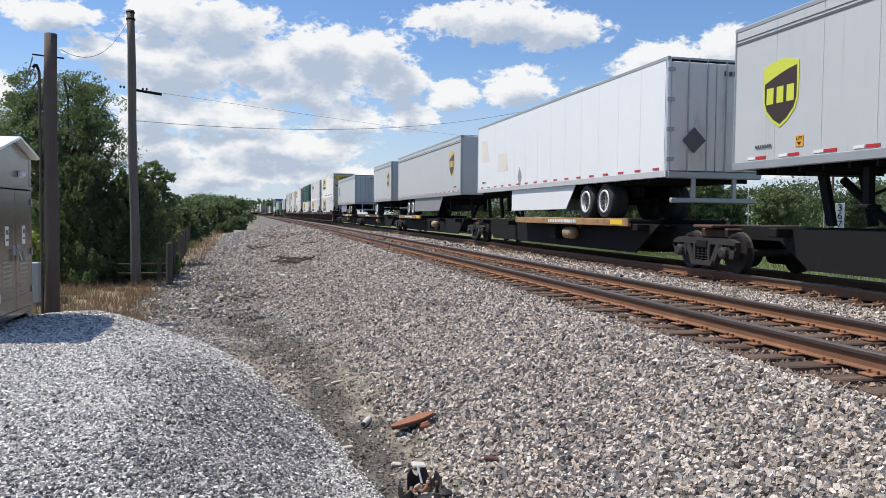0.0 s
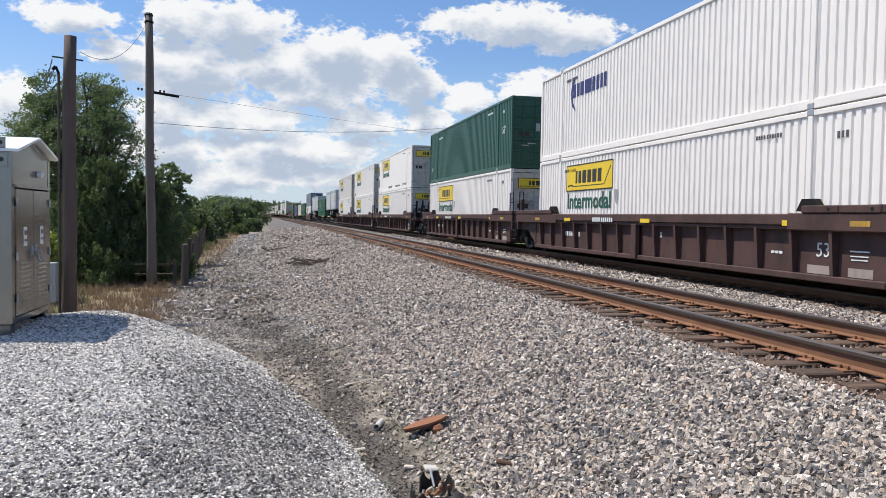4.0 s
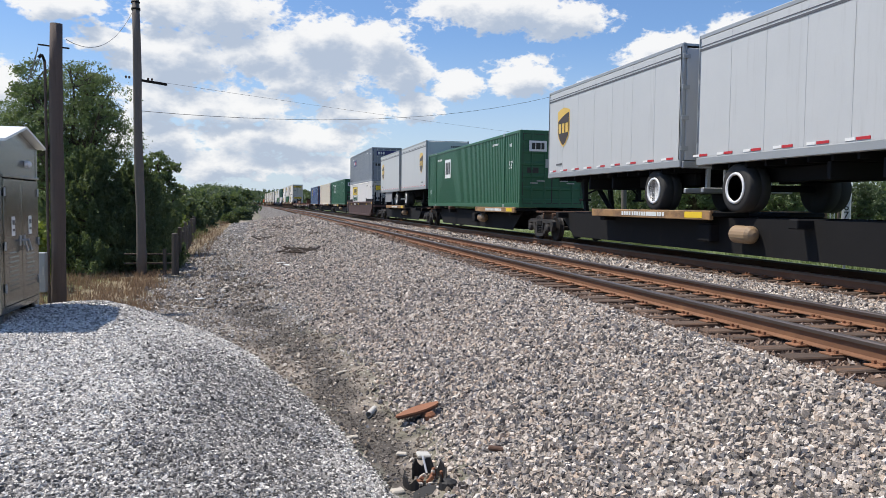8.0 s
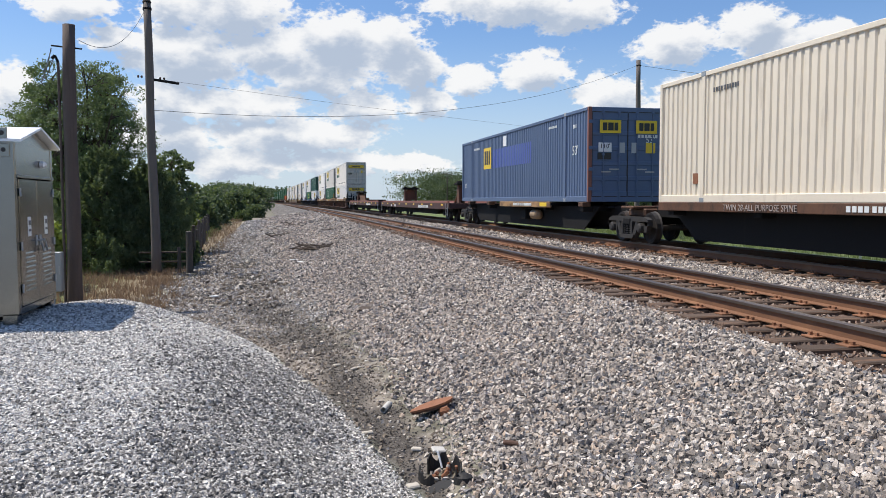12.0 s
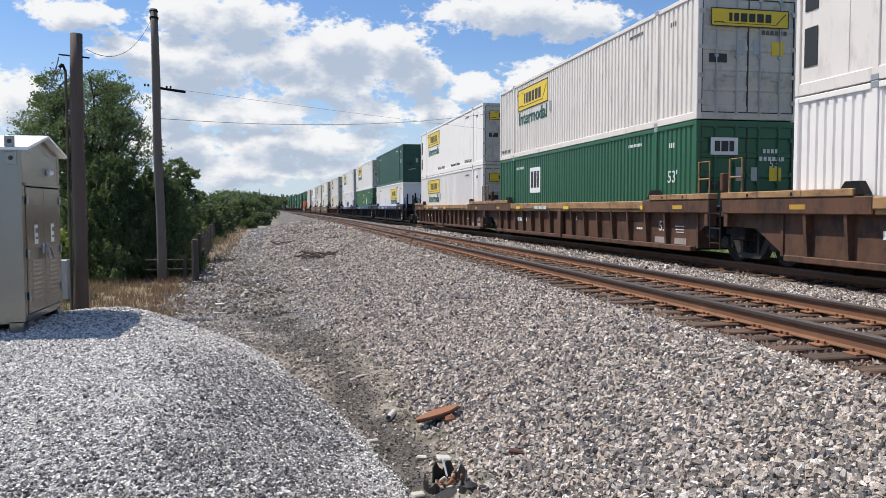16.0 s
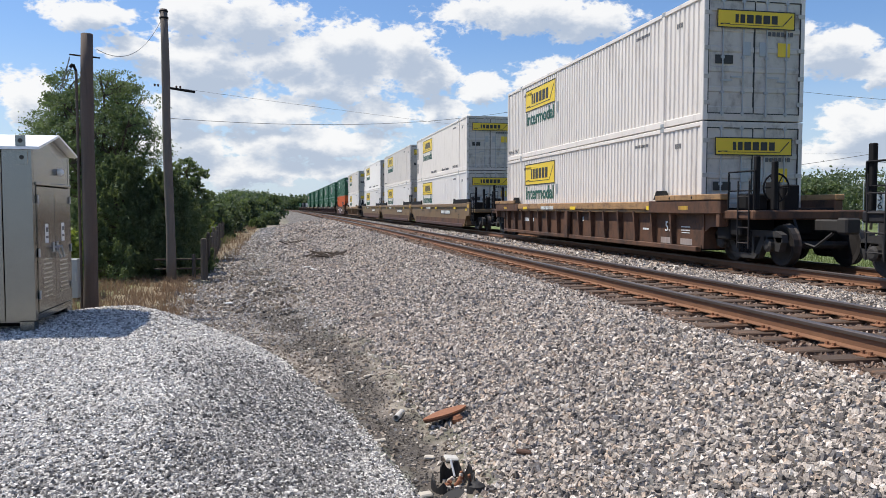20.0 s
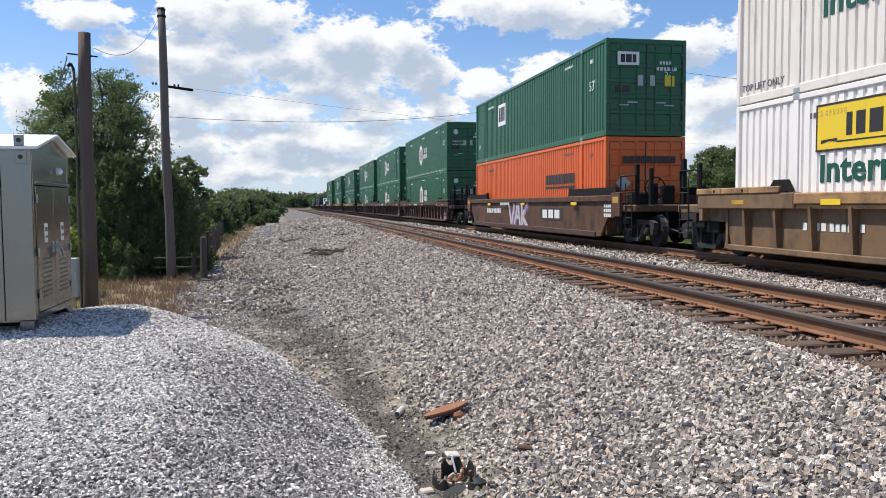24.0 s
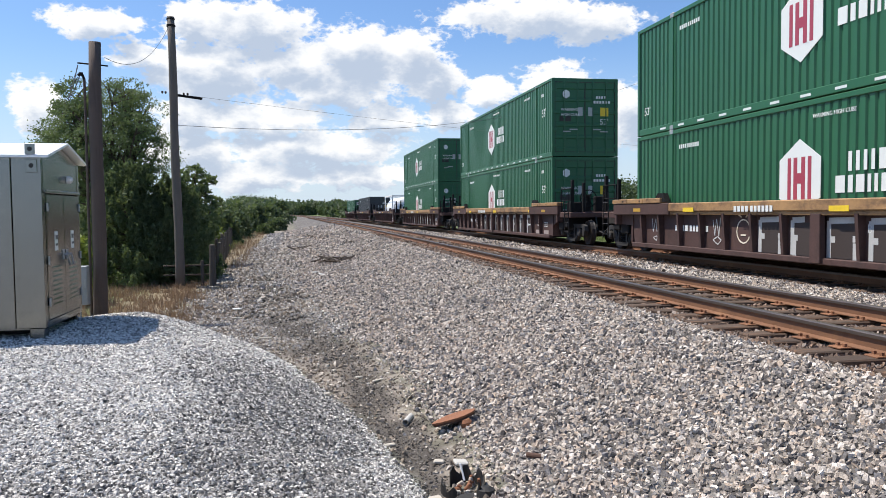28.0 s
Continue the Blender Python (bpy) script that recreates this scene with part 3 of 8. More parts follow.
def silt(x, y):
    """Dark washed-up silt and litter in the bed of the ditch."""
    out = np.zeros_like(x)
    for a, b, ra, rb in SILT:
        d = np.hypot((x - a) / (1.8 * ra), (y - b) / (1.5 * rb)) + 0.35 * lattice(x * 3, y * 3, 12)
        out = np.maximum(out, step(d, 1.15, 0.5))
    return out


def steps_out(start, size, grow, end):
    out, s = [start], size
    while out[-1] < end:
        s *= grow
        out.append(out[-1] + s)
    return out


def ground_material():
    m = bpy.data.materials.new("trackside_ground")
    m.use_nodes = True
    nt = m.node_tree
    k = Tree(nt)
    p = nt.nodes["Principled BSDF"]
    at = k.node("ShaderNodeTexCoord", out=3)

    def zone(name):
        n = nt.nodes.new("ShaderNodeAttribute")
        n.attribute_name = name
        return n.outputs["Fac"]

    def stones(scale, tints):
        cell = nt.nodes.new("ShaderNodeTexVoronoi")
        nt.links.new(at, cell.inputs["Vector"])
        cell.inputs["Scale"].default_value = scale
        pick = nt.nodes.new("ShaderNodeSeparateColor")
        nt.links.new(cell.outputs["Color"], pick.inputs[0])
        ramp = nt.nodes.new("ShaderNodeValToRGB")
        ramp.color_ramp.elements[0].color, ramp.color_ramp.elements[1].color = rgb(*tints[0]), rgb(*tints[-1])
        for i, c in list(enumerate(tints))[1:-1]:
            ramp.color_ramp.elements.new(i / (len(tints) - 1)).color = rgb(*c)
        nt.links.new(pick.outputs[0], ramp.inputs[0])
        return ramp.outputs[0], cell.outputs["Distance"]
    # c1 is kept dark: shade deep between ballast stones, put into the ground colour
    c1, d1 = stones(17, [(0.03, 0.027, 0.024), (0.09, 0.08, 0.072), (0.17, 0.155, 0.142), (0.36, 0.33, 0.3)])
    c2, d2 = stones(34, [(0.08, 0.078, 0.075), (0.18, 0.175, 0.17), (0.3, 0.292, 0.283), (0.5, 0.485, 0.47)])
    big = k.noise(at, 0.45, 5, 0.62)
    mid = k.noise(at, 3.0, 5, 0.62)
    fine = k.noise(at, 30, 4, 0.65)
    earth = k.blend(k.span(mid, 0.35, 0.68), rgb(0.17, 0.142, 0.118), rgb(0.33, 0.285, 0.235))
    earth = k.blend(k.span(big, 0.5, 0.63, 0, 0.6), earth, rgb(0.1, 0.082, 0.066))
    earth = k.blend(k.math("MULTIPLY", zone("silt"), k.span(mid, 0.3, 0.6, 0.65, 1.0)), earth, rgb(0.062, 0.052, 0.043))
    earth = k.blend(k.span(fine, 0.54, 0.6, 0, 0.5), earth, c1)
    dry = k.blend(k.span(fine, 0.3, 0.7), rgb(0.14, 0.105, 0.065), rgb(0.3, 0.235, 0.145))
    green = k.blend(k.span(mid, 0.3, 0.7), rgb(0.075, 0.115, 0.03), rgb(0.2, 0.235, 0.075))
    green = k.blend(k.span(fine, 0.35, 0.65, 0, 0.5), green, rgb(0.06, 0.085, 0.025))
    # grey patches where finer stone was dropped on the ballast
    dust = k.blend(k.span(big, 0.53, 0.62, 0, 0.45), c1, rgb(0.19, 0.185, 0.18))
    dust = k.blend(k.span(mid, 0.42, 0.6, 0.5, 0.0), dust, rgb(0.075, 0.066, 0.058))
    col = k.blend(zone("dry"), green, dry)
    col = k.blend(zone("earth"), col, earth)
    col = k.blend(zone("ballast"), col, dust)
    col = k.blend(zone("pad"), col, c2)
    nt.links.new(col, p.inputs["Base Color"])
    p.inputs["Roughness"].default_value = 0.9
    lump = k.math("ADD", k.math("MULTIPLY", d1, zone("ballast")), k.math("MULTIPLY", d2, k.math("MULTIPLY", zone("pad"), 0.5)))
    lump = k.math("SUBTRACT", k.math("MULTIPLY", fine, 0.5), lump)
    nt.links.new(k.node("ShaderNodeBump", ("Strength", 0.9), ("Distance", 0.035), ("Height", lump)), p.inputs["Normal"])
    return m


def make_ground():
    xs = sorted([-v for v in steps_out(7.0, 0.14, 1.12, 2200)] + list(np.arange(-6.9, 6.0, 0.1)) + list(np.arange(6.0, 14.9, 0.2)) + steps_out(15, 0.2, 1.12, 2200))
    ys = sorted(steps_out(24, 0.12, 1.025, 500)[1:] + steps_out(520, 20, 1.15, 3600) + list(np.arange(2.5, 24.05, 0.1)) + [2.5 - v for v in steps_out(0.2, 0.2, 1.2, 500)])
    X, Y = np.meshgrid(xs, ys)
    Xb = X + np.where(np.abs(X) < 200, bend(np.minimum(Y, 900)), 0.0)
    Z = ground_height(Xb, Y)
    ny, nx = X.shape
    i = np.arange(ny * nx).reshape(ny, nx)
    F = np.stack([i[:-1, :-1], i[:-1, 1:], i[1:, 1:], i[1:, :-1]], -1).reshape(-1, 4)
    V = np.stack([Xb, Y, Z], -1).reshape(-1, 3)
    me = fast_mesh("ground", V, F, ground_material())
    for name, w in zip(("ballast", "pad", "earth", "dry", "silt"), ground_zones(V[:, 0], V[:, 1]) + (silt(V[:, 0], V[:, 1]),)):
        me.attributes.new(name, "FLOAT", "POINT").data.foreach_set("value", w.astype(np.float32))
    me.polygons.foreach_set("use_smooth", [True] * len(me.polygons))
    tagged(new("ground", me), "gravel and earth trackside ground with grass beyond", "ground", kind="structure")


make_ground()


def scatter(name, x, y, size, material, label, category, sides=5, seed=1, sunk=0.35, tall=1.0):
    """Angular stones, each a broken block of its own with a worn top and sloping flanks, lying on the ground."""
    r = np.random.default_rng(seed)
    n, m = len(x), sides
    a = (np.arange(m) + r.uniform(-0.36, 0.36, (n, m))) * 2 * np.pi / m + r.uniform(0, 6.3, (n, 1))
    rad = 0.5 * size[:, None] * r.uniform(0.75, 1.3, (n, m))
    long = r.uniform(1.05, 1.8, (n, 1))
    top = r.uniform(0.72, 1.06, (n, m))
    high = tall * size * r.uniform(0.4, 0.85, n)
    low = np.stack([rad * np.cos(a) * long, rad * np.sin(a), np.zeros((n, m))], -1)
    up = np.stack([rad * top * np.cos(a) * long, rad * top * np.sin(a), np.repeat(high[:, None], m, 1) * r.uniform(0.6, 1.4, (n, m))], -1)
    P = np.concatenate([low, up], 1)
    turn, tilt, lean = r.uniform(0, 6.3, n), r.normal(size=n) * 0.36, r.normal(size=n) * 0.36
    c, s = np.cos(turn)[:, None], np.sin(turn)[:, None]
    X, Y, Z = P[..., 0] * c - P[..., 1] * s, P[..., 0] * s + P[..., 1] * c, P[..., 2]
    Z = Z + X * tilt[:, None] + Y * lean[:, None]
    X, Y = X - (Z - Z.mean(1, keepdims=True)) * tilt[:, None], Y - (Z - Z.mean(1, keepdims=True)) * lean[:, None]
    base = ground_height(x, y) - sunk * size * r.uniform(0.3, 1.2, n)
    P = np.stack([X + x[:, None], Y + y[:, None], Z + base[:, None]], -1)
    tris = []
    for i in range(m):
        j = (i + 1) % m
        tris += [(i, j, m + j), (i, m + j, m + i)]
    tris += [(m, m + i, m + i + 1) for i in range(1, m - 1)]
    F = (np.arange(n) * 2 * m)[:, None, None] + np.array(tris)[None]
    return tagged(new(name, fast_mesh(name, P.reshape(-1, 3), F.reshape(-1, 3), material)), label, category, kind="stuff")


def spread(u0, u1, y0, y1, per_m2):
    n = int((u1 - u0) * (y1 - y0) * per_m2)
    y = rng.uniform(y0, y1, n)
    return rng.uniform(u0, u1, n) + bend(y), y


def keep(x, y, share):
    k = rng.uniform(0, 1, len(x)) < share
    return x[k], y[k]


def strew(u0, u1, y0, y1, gap):
    """Places side by side, jittered, so that stones lie next to one another with gaps."""
    u, y = np.meshgrid(np.arange(u0, u1, gap), np.arange(y0, y1, gap))
    u = u + 0.5 * gap * (np.arange(u.shape[0]) % 2)[:, None]
    u, y = u.ravel() + rng.uniform(-0.42, 0.42, u.size) * gap, y.ravel() + rng.uniform(-0.42, 0.42, u.size) * gap
    return u + bend(y), y


def make_stones():
    # nearest ballast closely, farther away larger; a full layer and loose ones on top
    near = ((0.9, 4.9, 3.4, 8, 0.036), (0.3, 4.9, 8, 13, 0.037))
    far = ((-0.6, 4.9, 13, 20, 0.043), (-0.9, 4.8, 20, 32, 0.055), (-1.0, 4.8, 32, 52, 0.085), (-1.2, 4.8, 52, 100, 0.14), (4.9, 7.6, 3.4, 20, 0.04), (7.4, 9.4, 5, 16, 0.042), (7.4, 9.4, 16, 30, 0.06),
           (7.4, 9.4, 30, 60, 0.1), (9.4, 12.6, 8, 24, 0.08))
    for sides, zones in ((5, near), (4, far)):
        xs, ys, ss = [], [], []
        for u0, u1, y0, y1, s in zones:
            for gap, k in ((1.14, 1.0), (2.3, 1.05)):
                x, y = strew(u0, u1, y0, y1, s * gap)
                share = ground_zones(x, y)[0]
                u = x - bend(y)
                tracks = np.where((np.abs(u - NEAR_TRACK) < 1.3) | (np.abs(u - FAR_TRACK) < 1.3), 0.0, 1.0)
                x, y = keep(x, y, np.clip(share * 1.1, 0, 1) * tracks * (1 - 0.75 * silt(x, y)))
                xs.append(x), ys.append(y), ss.append(s * k * rng.uniform(0.6, 1.3, len(x)))
        x, y, s = np.concatenate(xs), np.concatenate(ys), np.concatenate(ss)
        scatter("ballast_stones", x, y, s, M["ballast"], "loose grey crushed-stone track ballast on the embankment", "ballast", sides, 2)
    xs, ys, ss = [], [], []
    for mid, y0, y1, s in ((NEAR_TRACK, 3.4, 14, 0.044), (NEAR_TRACK, 14, 28, 0.06), (NEAR_TRACK, 28, 60, 0.1), (FAR_TRACK, 6, 17, 0.05), (FAR_TRACK, 17, 30, 0.08)):
        x, y = strew(mid - 1.35, mid + 1.35, y0, y1, s)
        xs.append(x), ys.append(y), ss.append(s * rng.uniform(0.6, 1.35, len(x)))
    x, y, s = np.concatenate(xs), np.concatenate(ys), np.concatenate(ss)
    scatter("rusty_ballast", x, y, s, M["rust_ballast"], "rust-stained ballast stones between the ties", "ballast", 4, 5, 0.3)
    xs, ys, ss = [], [], []
    for u0, u1, y0, y1, s in ((-3.2, 1.7, 3.3, 6.5, 0.022), (-4.2, 1.5, 6.5, 10, 0.025), (-5.6, 1.0, 10, 15.2, 0.031)):
        for gap, k in ((1.0, 1.0), (2.4, 1.0)):
            x, y = strew(u0, u1, y0, y1, s * gap)
            x, y = keep(x, y, ground_zones(x, y)[1])
            xs.append(x), ys.append(y), ss.append(s * k * rng.uniform(0.6, 1.35, len(x)))
    x, y, s = np.concatenate(xs), np.concatenate(ys), np.concatenate(ss)
    # the flank of the heap has darker gravel; pale stone lies on top
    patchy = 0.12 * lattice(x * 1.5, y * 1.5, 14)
    # the extra dark stones at small y imitate shade in the gaps by colour
    is_dark = rng.uniform(0, 1, len(x)) < np.maximum(0.72 * step(x + 2.2 * patchy, -1.5, -0.5) * step(x + 2 * patchy, 0.75, 0.25) * step(y + 5 * patchy, 11.5, 8.5), (0.3 + 2.4 * patchy) * step(y + 6 * patchy, 8.0, 5.6))
    scatter("pad_gravel", x[~is_dark], y[~is_dark], s[~is_dark], M["gravel"], "pale grey crushed gravel heaped as a pad", "gravel", 4, 3, 0.25, 0.6)
    scatter("flank_gravel", x[is_dark], y[is_dark], s[is_dark], M["dark_gravel"], "darker gravel on the flank of the pad", "gravel", 4, 6, 0.25, 0.75)
    # fine grey gravel spread over the service road
    xs, ys, ss = [], [], []
    for u0, u1, y0, y1, z in ((-3.4, 0.9, 13, 20, 0.04), (-3.2, 0.9, 20, 30, 0.05), (-3.0, 0.6, 30, 48, 0.07), (-3.0, 0.4, 48, 90, 0.12)):
        x, y = strew(u0, u1, y0, y1, z * 1.15)
        b, _, road, _ = ground_zones(x, y)
        bare = 0.85 * silt(x, y) + 0.15 * step(lattice(x * 0.8, y * 0.45, 31), -0.1, 0.6) * step(y, 34, 20)
        x, y = keep(x, y, np.clip(0.72 * road + 0.55 * (b < 0.55) * (b > 0.05), 0, 1) * (1 - bare))
        xs.append(x), ys.append(y), ss.append(z * rng.uniform(0.5, 1.25, len(x)))
    scatter("road_gravel", np.concatenate(xs), np.concatenate(ys), np.concatenate(ss), M["road_gravel"], "fine grey gravel washed over the service road", "gravel", 4, 8, 0.25, 0.7)
    # dark grit and chips lying in the silt
    xs, ys, ss = [], [], []
    for u0, u1, y0, y1, z, share in ((0.2, 1.9, 4.6, 9.5, 0.02, 0.62), (-0.8, 1.6, 9.5, 16, 0.026, 0.5), (-3.6, 0.8, 16, 29, 0.04, 0.45)):
        x, y = strew(u0, u1, y0, y1, z * 1.25)
        x, y = keep(x, y, share * silt(x, y) * (1 - ground_zones(x, y)[1]))
        xs.append(x), ys.append(y), ss.append(z * rng.uniform(0.45, 1.3, len(x)))
    scatter("silt_chips", np.concatenate(xs), np.concatenate(ys), np.concatenate(ss), M["silt_chip"], "dark grit and stone chips in the ditch silt", "stones", 4, 9, 0.3, 0.7)
    # thin litter of stones over the bare earth of the ditch and the service road
    x, y = spread(-3.2, 1.8, 3.6, 40, 900)
    patch = 0.5 + 0.5 * lattice(x * 0.9, y * 0.6, 9)
    x, y = keep(x, y, ground_zones(x, y)[2] * np.clip(8 / y, 0.1, 1) * (0.3 + 0.7 * patch) * (1 - 0.6 * silt(x, y)))
    x2, y2 = spread(-3.4, 0.6, 17, 60, 45)
    x2, y2 = keep(x2, y2, ground_zones(x2, y2)[2])
    sizes = np.concatenate([0.01 + 0.04 * rng.uniform(0, 1, len(x)) ** 2.5, rng.uniform(0.03, 0.1, len(x2))])
    scatter("ditch_stones", np.concatenate([x, x2]), np.concatenate([y, y2]), sizes, M["ditch_stone"], "scattered stones on the bare earth of the ditch", "stones", 4, 4, 0.2)


make_stones()


# ---- the two tracks ----
def strip(profile, x_mid, ys):
    """A cross section drawn along the line."""
    n = len(profile)
    V = np.array([(x_mid + a + bend(y), y, b) for y in ys for a, b in profile])
    F = np.array([(j * n + i, j * n + (i + 1) % n, (j + 1) * n + (i + 1) % n, (j + 1) * n + i) for j in range(len(ys) - 1) for i in range(n)])
    return V, F


LINE = [-400, -100] + list(np.arange(-40, 100, 10.0)) + list(np.arange(100, 1300, 25.0))
FOOT = [(-0.07, -0.172), (0.07, -0.172), (0.07, -0.162), (0.012, -0.145), (0.010, -0.045), (-0.010, -0.045), (-0.012, -0.145), (-0.07, -0.162)]
HEAD = [(-0.036, -0.045), (0.036, -0.045), (0.037, -0.012), (0.028, 0.0), (-0.028, 0.0), (-0.037, -0.012)]


def make_track(x_mid, label, y_near):
    tr = thing("railway_track", label, "railway track", kind="structure")
    for side in (-0.7525, 0.7525):
        rail = part("rail", fast_mesh("rail", *strip(FOOT, x_mid + side, LINE), M["rail_side"]), None, tr, "rust-brown steel rail web and foot")
        part("rail_head", fast_mesh("rail_head", *strip(HEAD, x_mid + side, LINE), M["rail_head"]), None, rail, "darker worn rail head")
    return tr


near_track = make_track(NEAR_TRACK, "rusty empty railway track on wooden ties", 0)
far_track = make_track(FAR_TRACK, "railway track on wooden ties under a passing train", 0)


def make_ties(tr, x_mid, y0, near_count, far_count, seed):
    r = np.random.default_rng(seed)
    shapes = []
    for i in range(4):
        s = Shape().block(-1.3 + r.uniform(-0.03, 0.03), -0.115, -0.19, 1.3 + r.uniform(-0.03, 0.03), 0.115, 0.0, 0.014)
        shapes.append(tidy(s.mesh("tie", M["tie"])))
    plate = Shape()
    for side in (-0.7525, 0.7525):
        plate.block(side - 0.19, -0.09, 0.0, side + 0.19, 0.09, 0.018, 0.004)
        for dx in (-0.11, 0.11):
            for dy in (-0.05, 0.05):
                plate.box(side + dx - 0.015, dy - 0.015, 0.018, side + dx + 0.015, dy + 0.015, 0.05)
    plate = tidy(plate.mesh("tie_plate", M["plate"]))
    V, F, n = [], [], 0
    for i in range(near_count + far_count):
        y = y0 + i * 0.53 + r.uniform(-0.03, 0.03)
        m = pose(x_mid + bend(y) + r.uniform(-0.06, 0.06), y, -0.192 + r.uniform(-0.012, 0.006), 0, 0, r.uniform(-1.2, 1.2))
        if i < near_count:
            ob = part("tie", shapes[i % 4], None, tr)
            ob.matrix_basis = m
            if i < 60:
                pl = part("tie_plate", plate, None, tr, "rusty spiked tie plates" if i == 0 else "")
                pl.matrix_basis = pose(x_mid + bend(y), y, -0.19, 0, 0, 0)
        else:
            s = Shape().box(-1.3, -0.115, -0.19, 1.3, 0.115, 0.0)
            V += [m @ Vector(p) for p in s.v]
            F += [[a + n for a in q] for q in s.f]
            n += 8
    ob = part("far_ties", fast_mesh("far_ties", np.array([tuple(v) for v in V]), np.array(F), M["tie"]), None, tr)
    ob["kind"] = "stuff"


make_ties(near_track, NEAR_TRACK, 2.5, 150, 300, 11)
make_ties(far_track, FAR_TRACK, 4.0, 90, 300, 12)


# ---- the train: every item is built round the middle of the track, its near end towards -y ----
# seconds, and how far the train has come since the start; it holds about 26 m/s
RUN = [(0, 0.0), (1, 26.16), (2, 51.93), (3, 78.32), (3.5, 91.35), (5.5, 144.00), (6, 156.74), (7, 182.91), (8, 209.53), (9, 235.20), (10, 261.65), (11, 287.68), (12, 314.41), (12.5, 327.64), (14.5, 379.94), (15, 392.85), (16, 418.29), (17, 444.62), (18, 470.60), (19, 497.36), (20, 523.67), (21, 549.65), (21.5, 562.86), (23.5, 614.49), (24, 627.52), (25, 653.02), (26, 679.07), (27, 705.43), (28, 730.84)]
RIDES = []   # things that run with the train, and how far along the line their middle is at the start


def ride(ob, y_mid, z=0.0):
    RIDES.append((ob, y_mid, z))
    ob.matrix_basis = line_pose(y_mid, z)
    return ob


def line_pose(y, z=0.0):
    return pose(FAR_TRACK + float(bend(y)), y, z, 0, 0, math.degrees(2 * BEND * max(y, 0.0)))


LEN, HALF, WIDE, TALL = 16.15, 8.075, 1.30, 2.896


def corrugated(side, y0, y1, z0, z1, pitch=0.222, groove=0.1, deep=0.034, out=1.27):
    """One side wall of a box with pressed upright grooves."""
    n = int(round((y1 - y0) / pitch))
    p = (y1 - y0) / n
    pts = []
    for i in range(n):
        a = y0 + i * p
        pts += [(a, out), (a + p - groove, out), (a + p - groove * 0.72, out - deep), (a + p - groove * 0.28, out - deep)]
    pts.append((y1, out))
    s = Shape()
    v = [(side * x, y, z) for y, x in pts for z in (z0, z1)]
    v += [(side * (out - 0.09), y, z) for y in (y0, y1) for z in (z0, z1)]
    m = len(pts)
    s.add(v, [(2 * i, 2 * i + 2, 2 * i + 3, 2 * i + 1) for i in range(m - 1)])
    return s


CACHE = {}


def once(key, maker):
    if key not in CACHE:
        CACHE[key] = maker()
    return CACHE[key]


def shared(name, key, material, shape_maker, smooth=False):
    return once((name, key, material.name), lambda: tidy(shape_maker().mesh(name, material, smooth)))


def bars(x, y, z, turn, lengths, size, gap=0.35, deep=0.004):
    """Plain bars in the place of writing: one row of strokes."""
    s = Shape()
    total = sum(lengths) + gap * size * (len(lengths) - 1)
    a = -total / 2
    for n in lengths:
        s.box(a, -size / 2, 0, a + n, size / 2, deep)
        a += n + gap * size
    return s.moved(Matrix.Translation((x, y, z)) @ turn)


def door_leaf(sx, y):
    """One door leaf with pressed panels between its level ribs."""
    a, b = min(sx * 0.02, sx * 1.17), max(sx * 0.02, sx * 1.17)
    pts = [(y + 0.075, 2.74), (y + 0.075, 0.17), (y + 0.016, 0.17)]
    for z in (0.3, 0.76, 1.22, 1.68, 2.14):
        pts += [(y + 0.016, z), (y + 0.038, z + 0.03), (y + 0.038, z + 0.34), (y + 0.016, z + 0.37)]
    return Shape().prism(pts + [(y + 0.016, 2.74)], a, b)


def rod_with_guides(x, y):
    s = Shape().tube((x, y, 0.1), (x, y, 2.8), 0.018, 6)
    for z in (0.14, 0.62, 1.42, 2.1, 2.7):
        s.block(x - 0.05, y - 0.012, z, x + 0.05, y + 0.03, z + 0.06, 0.006)
    return s


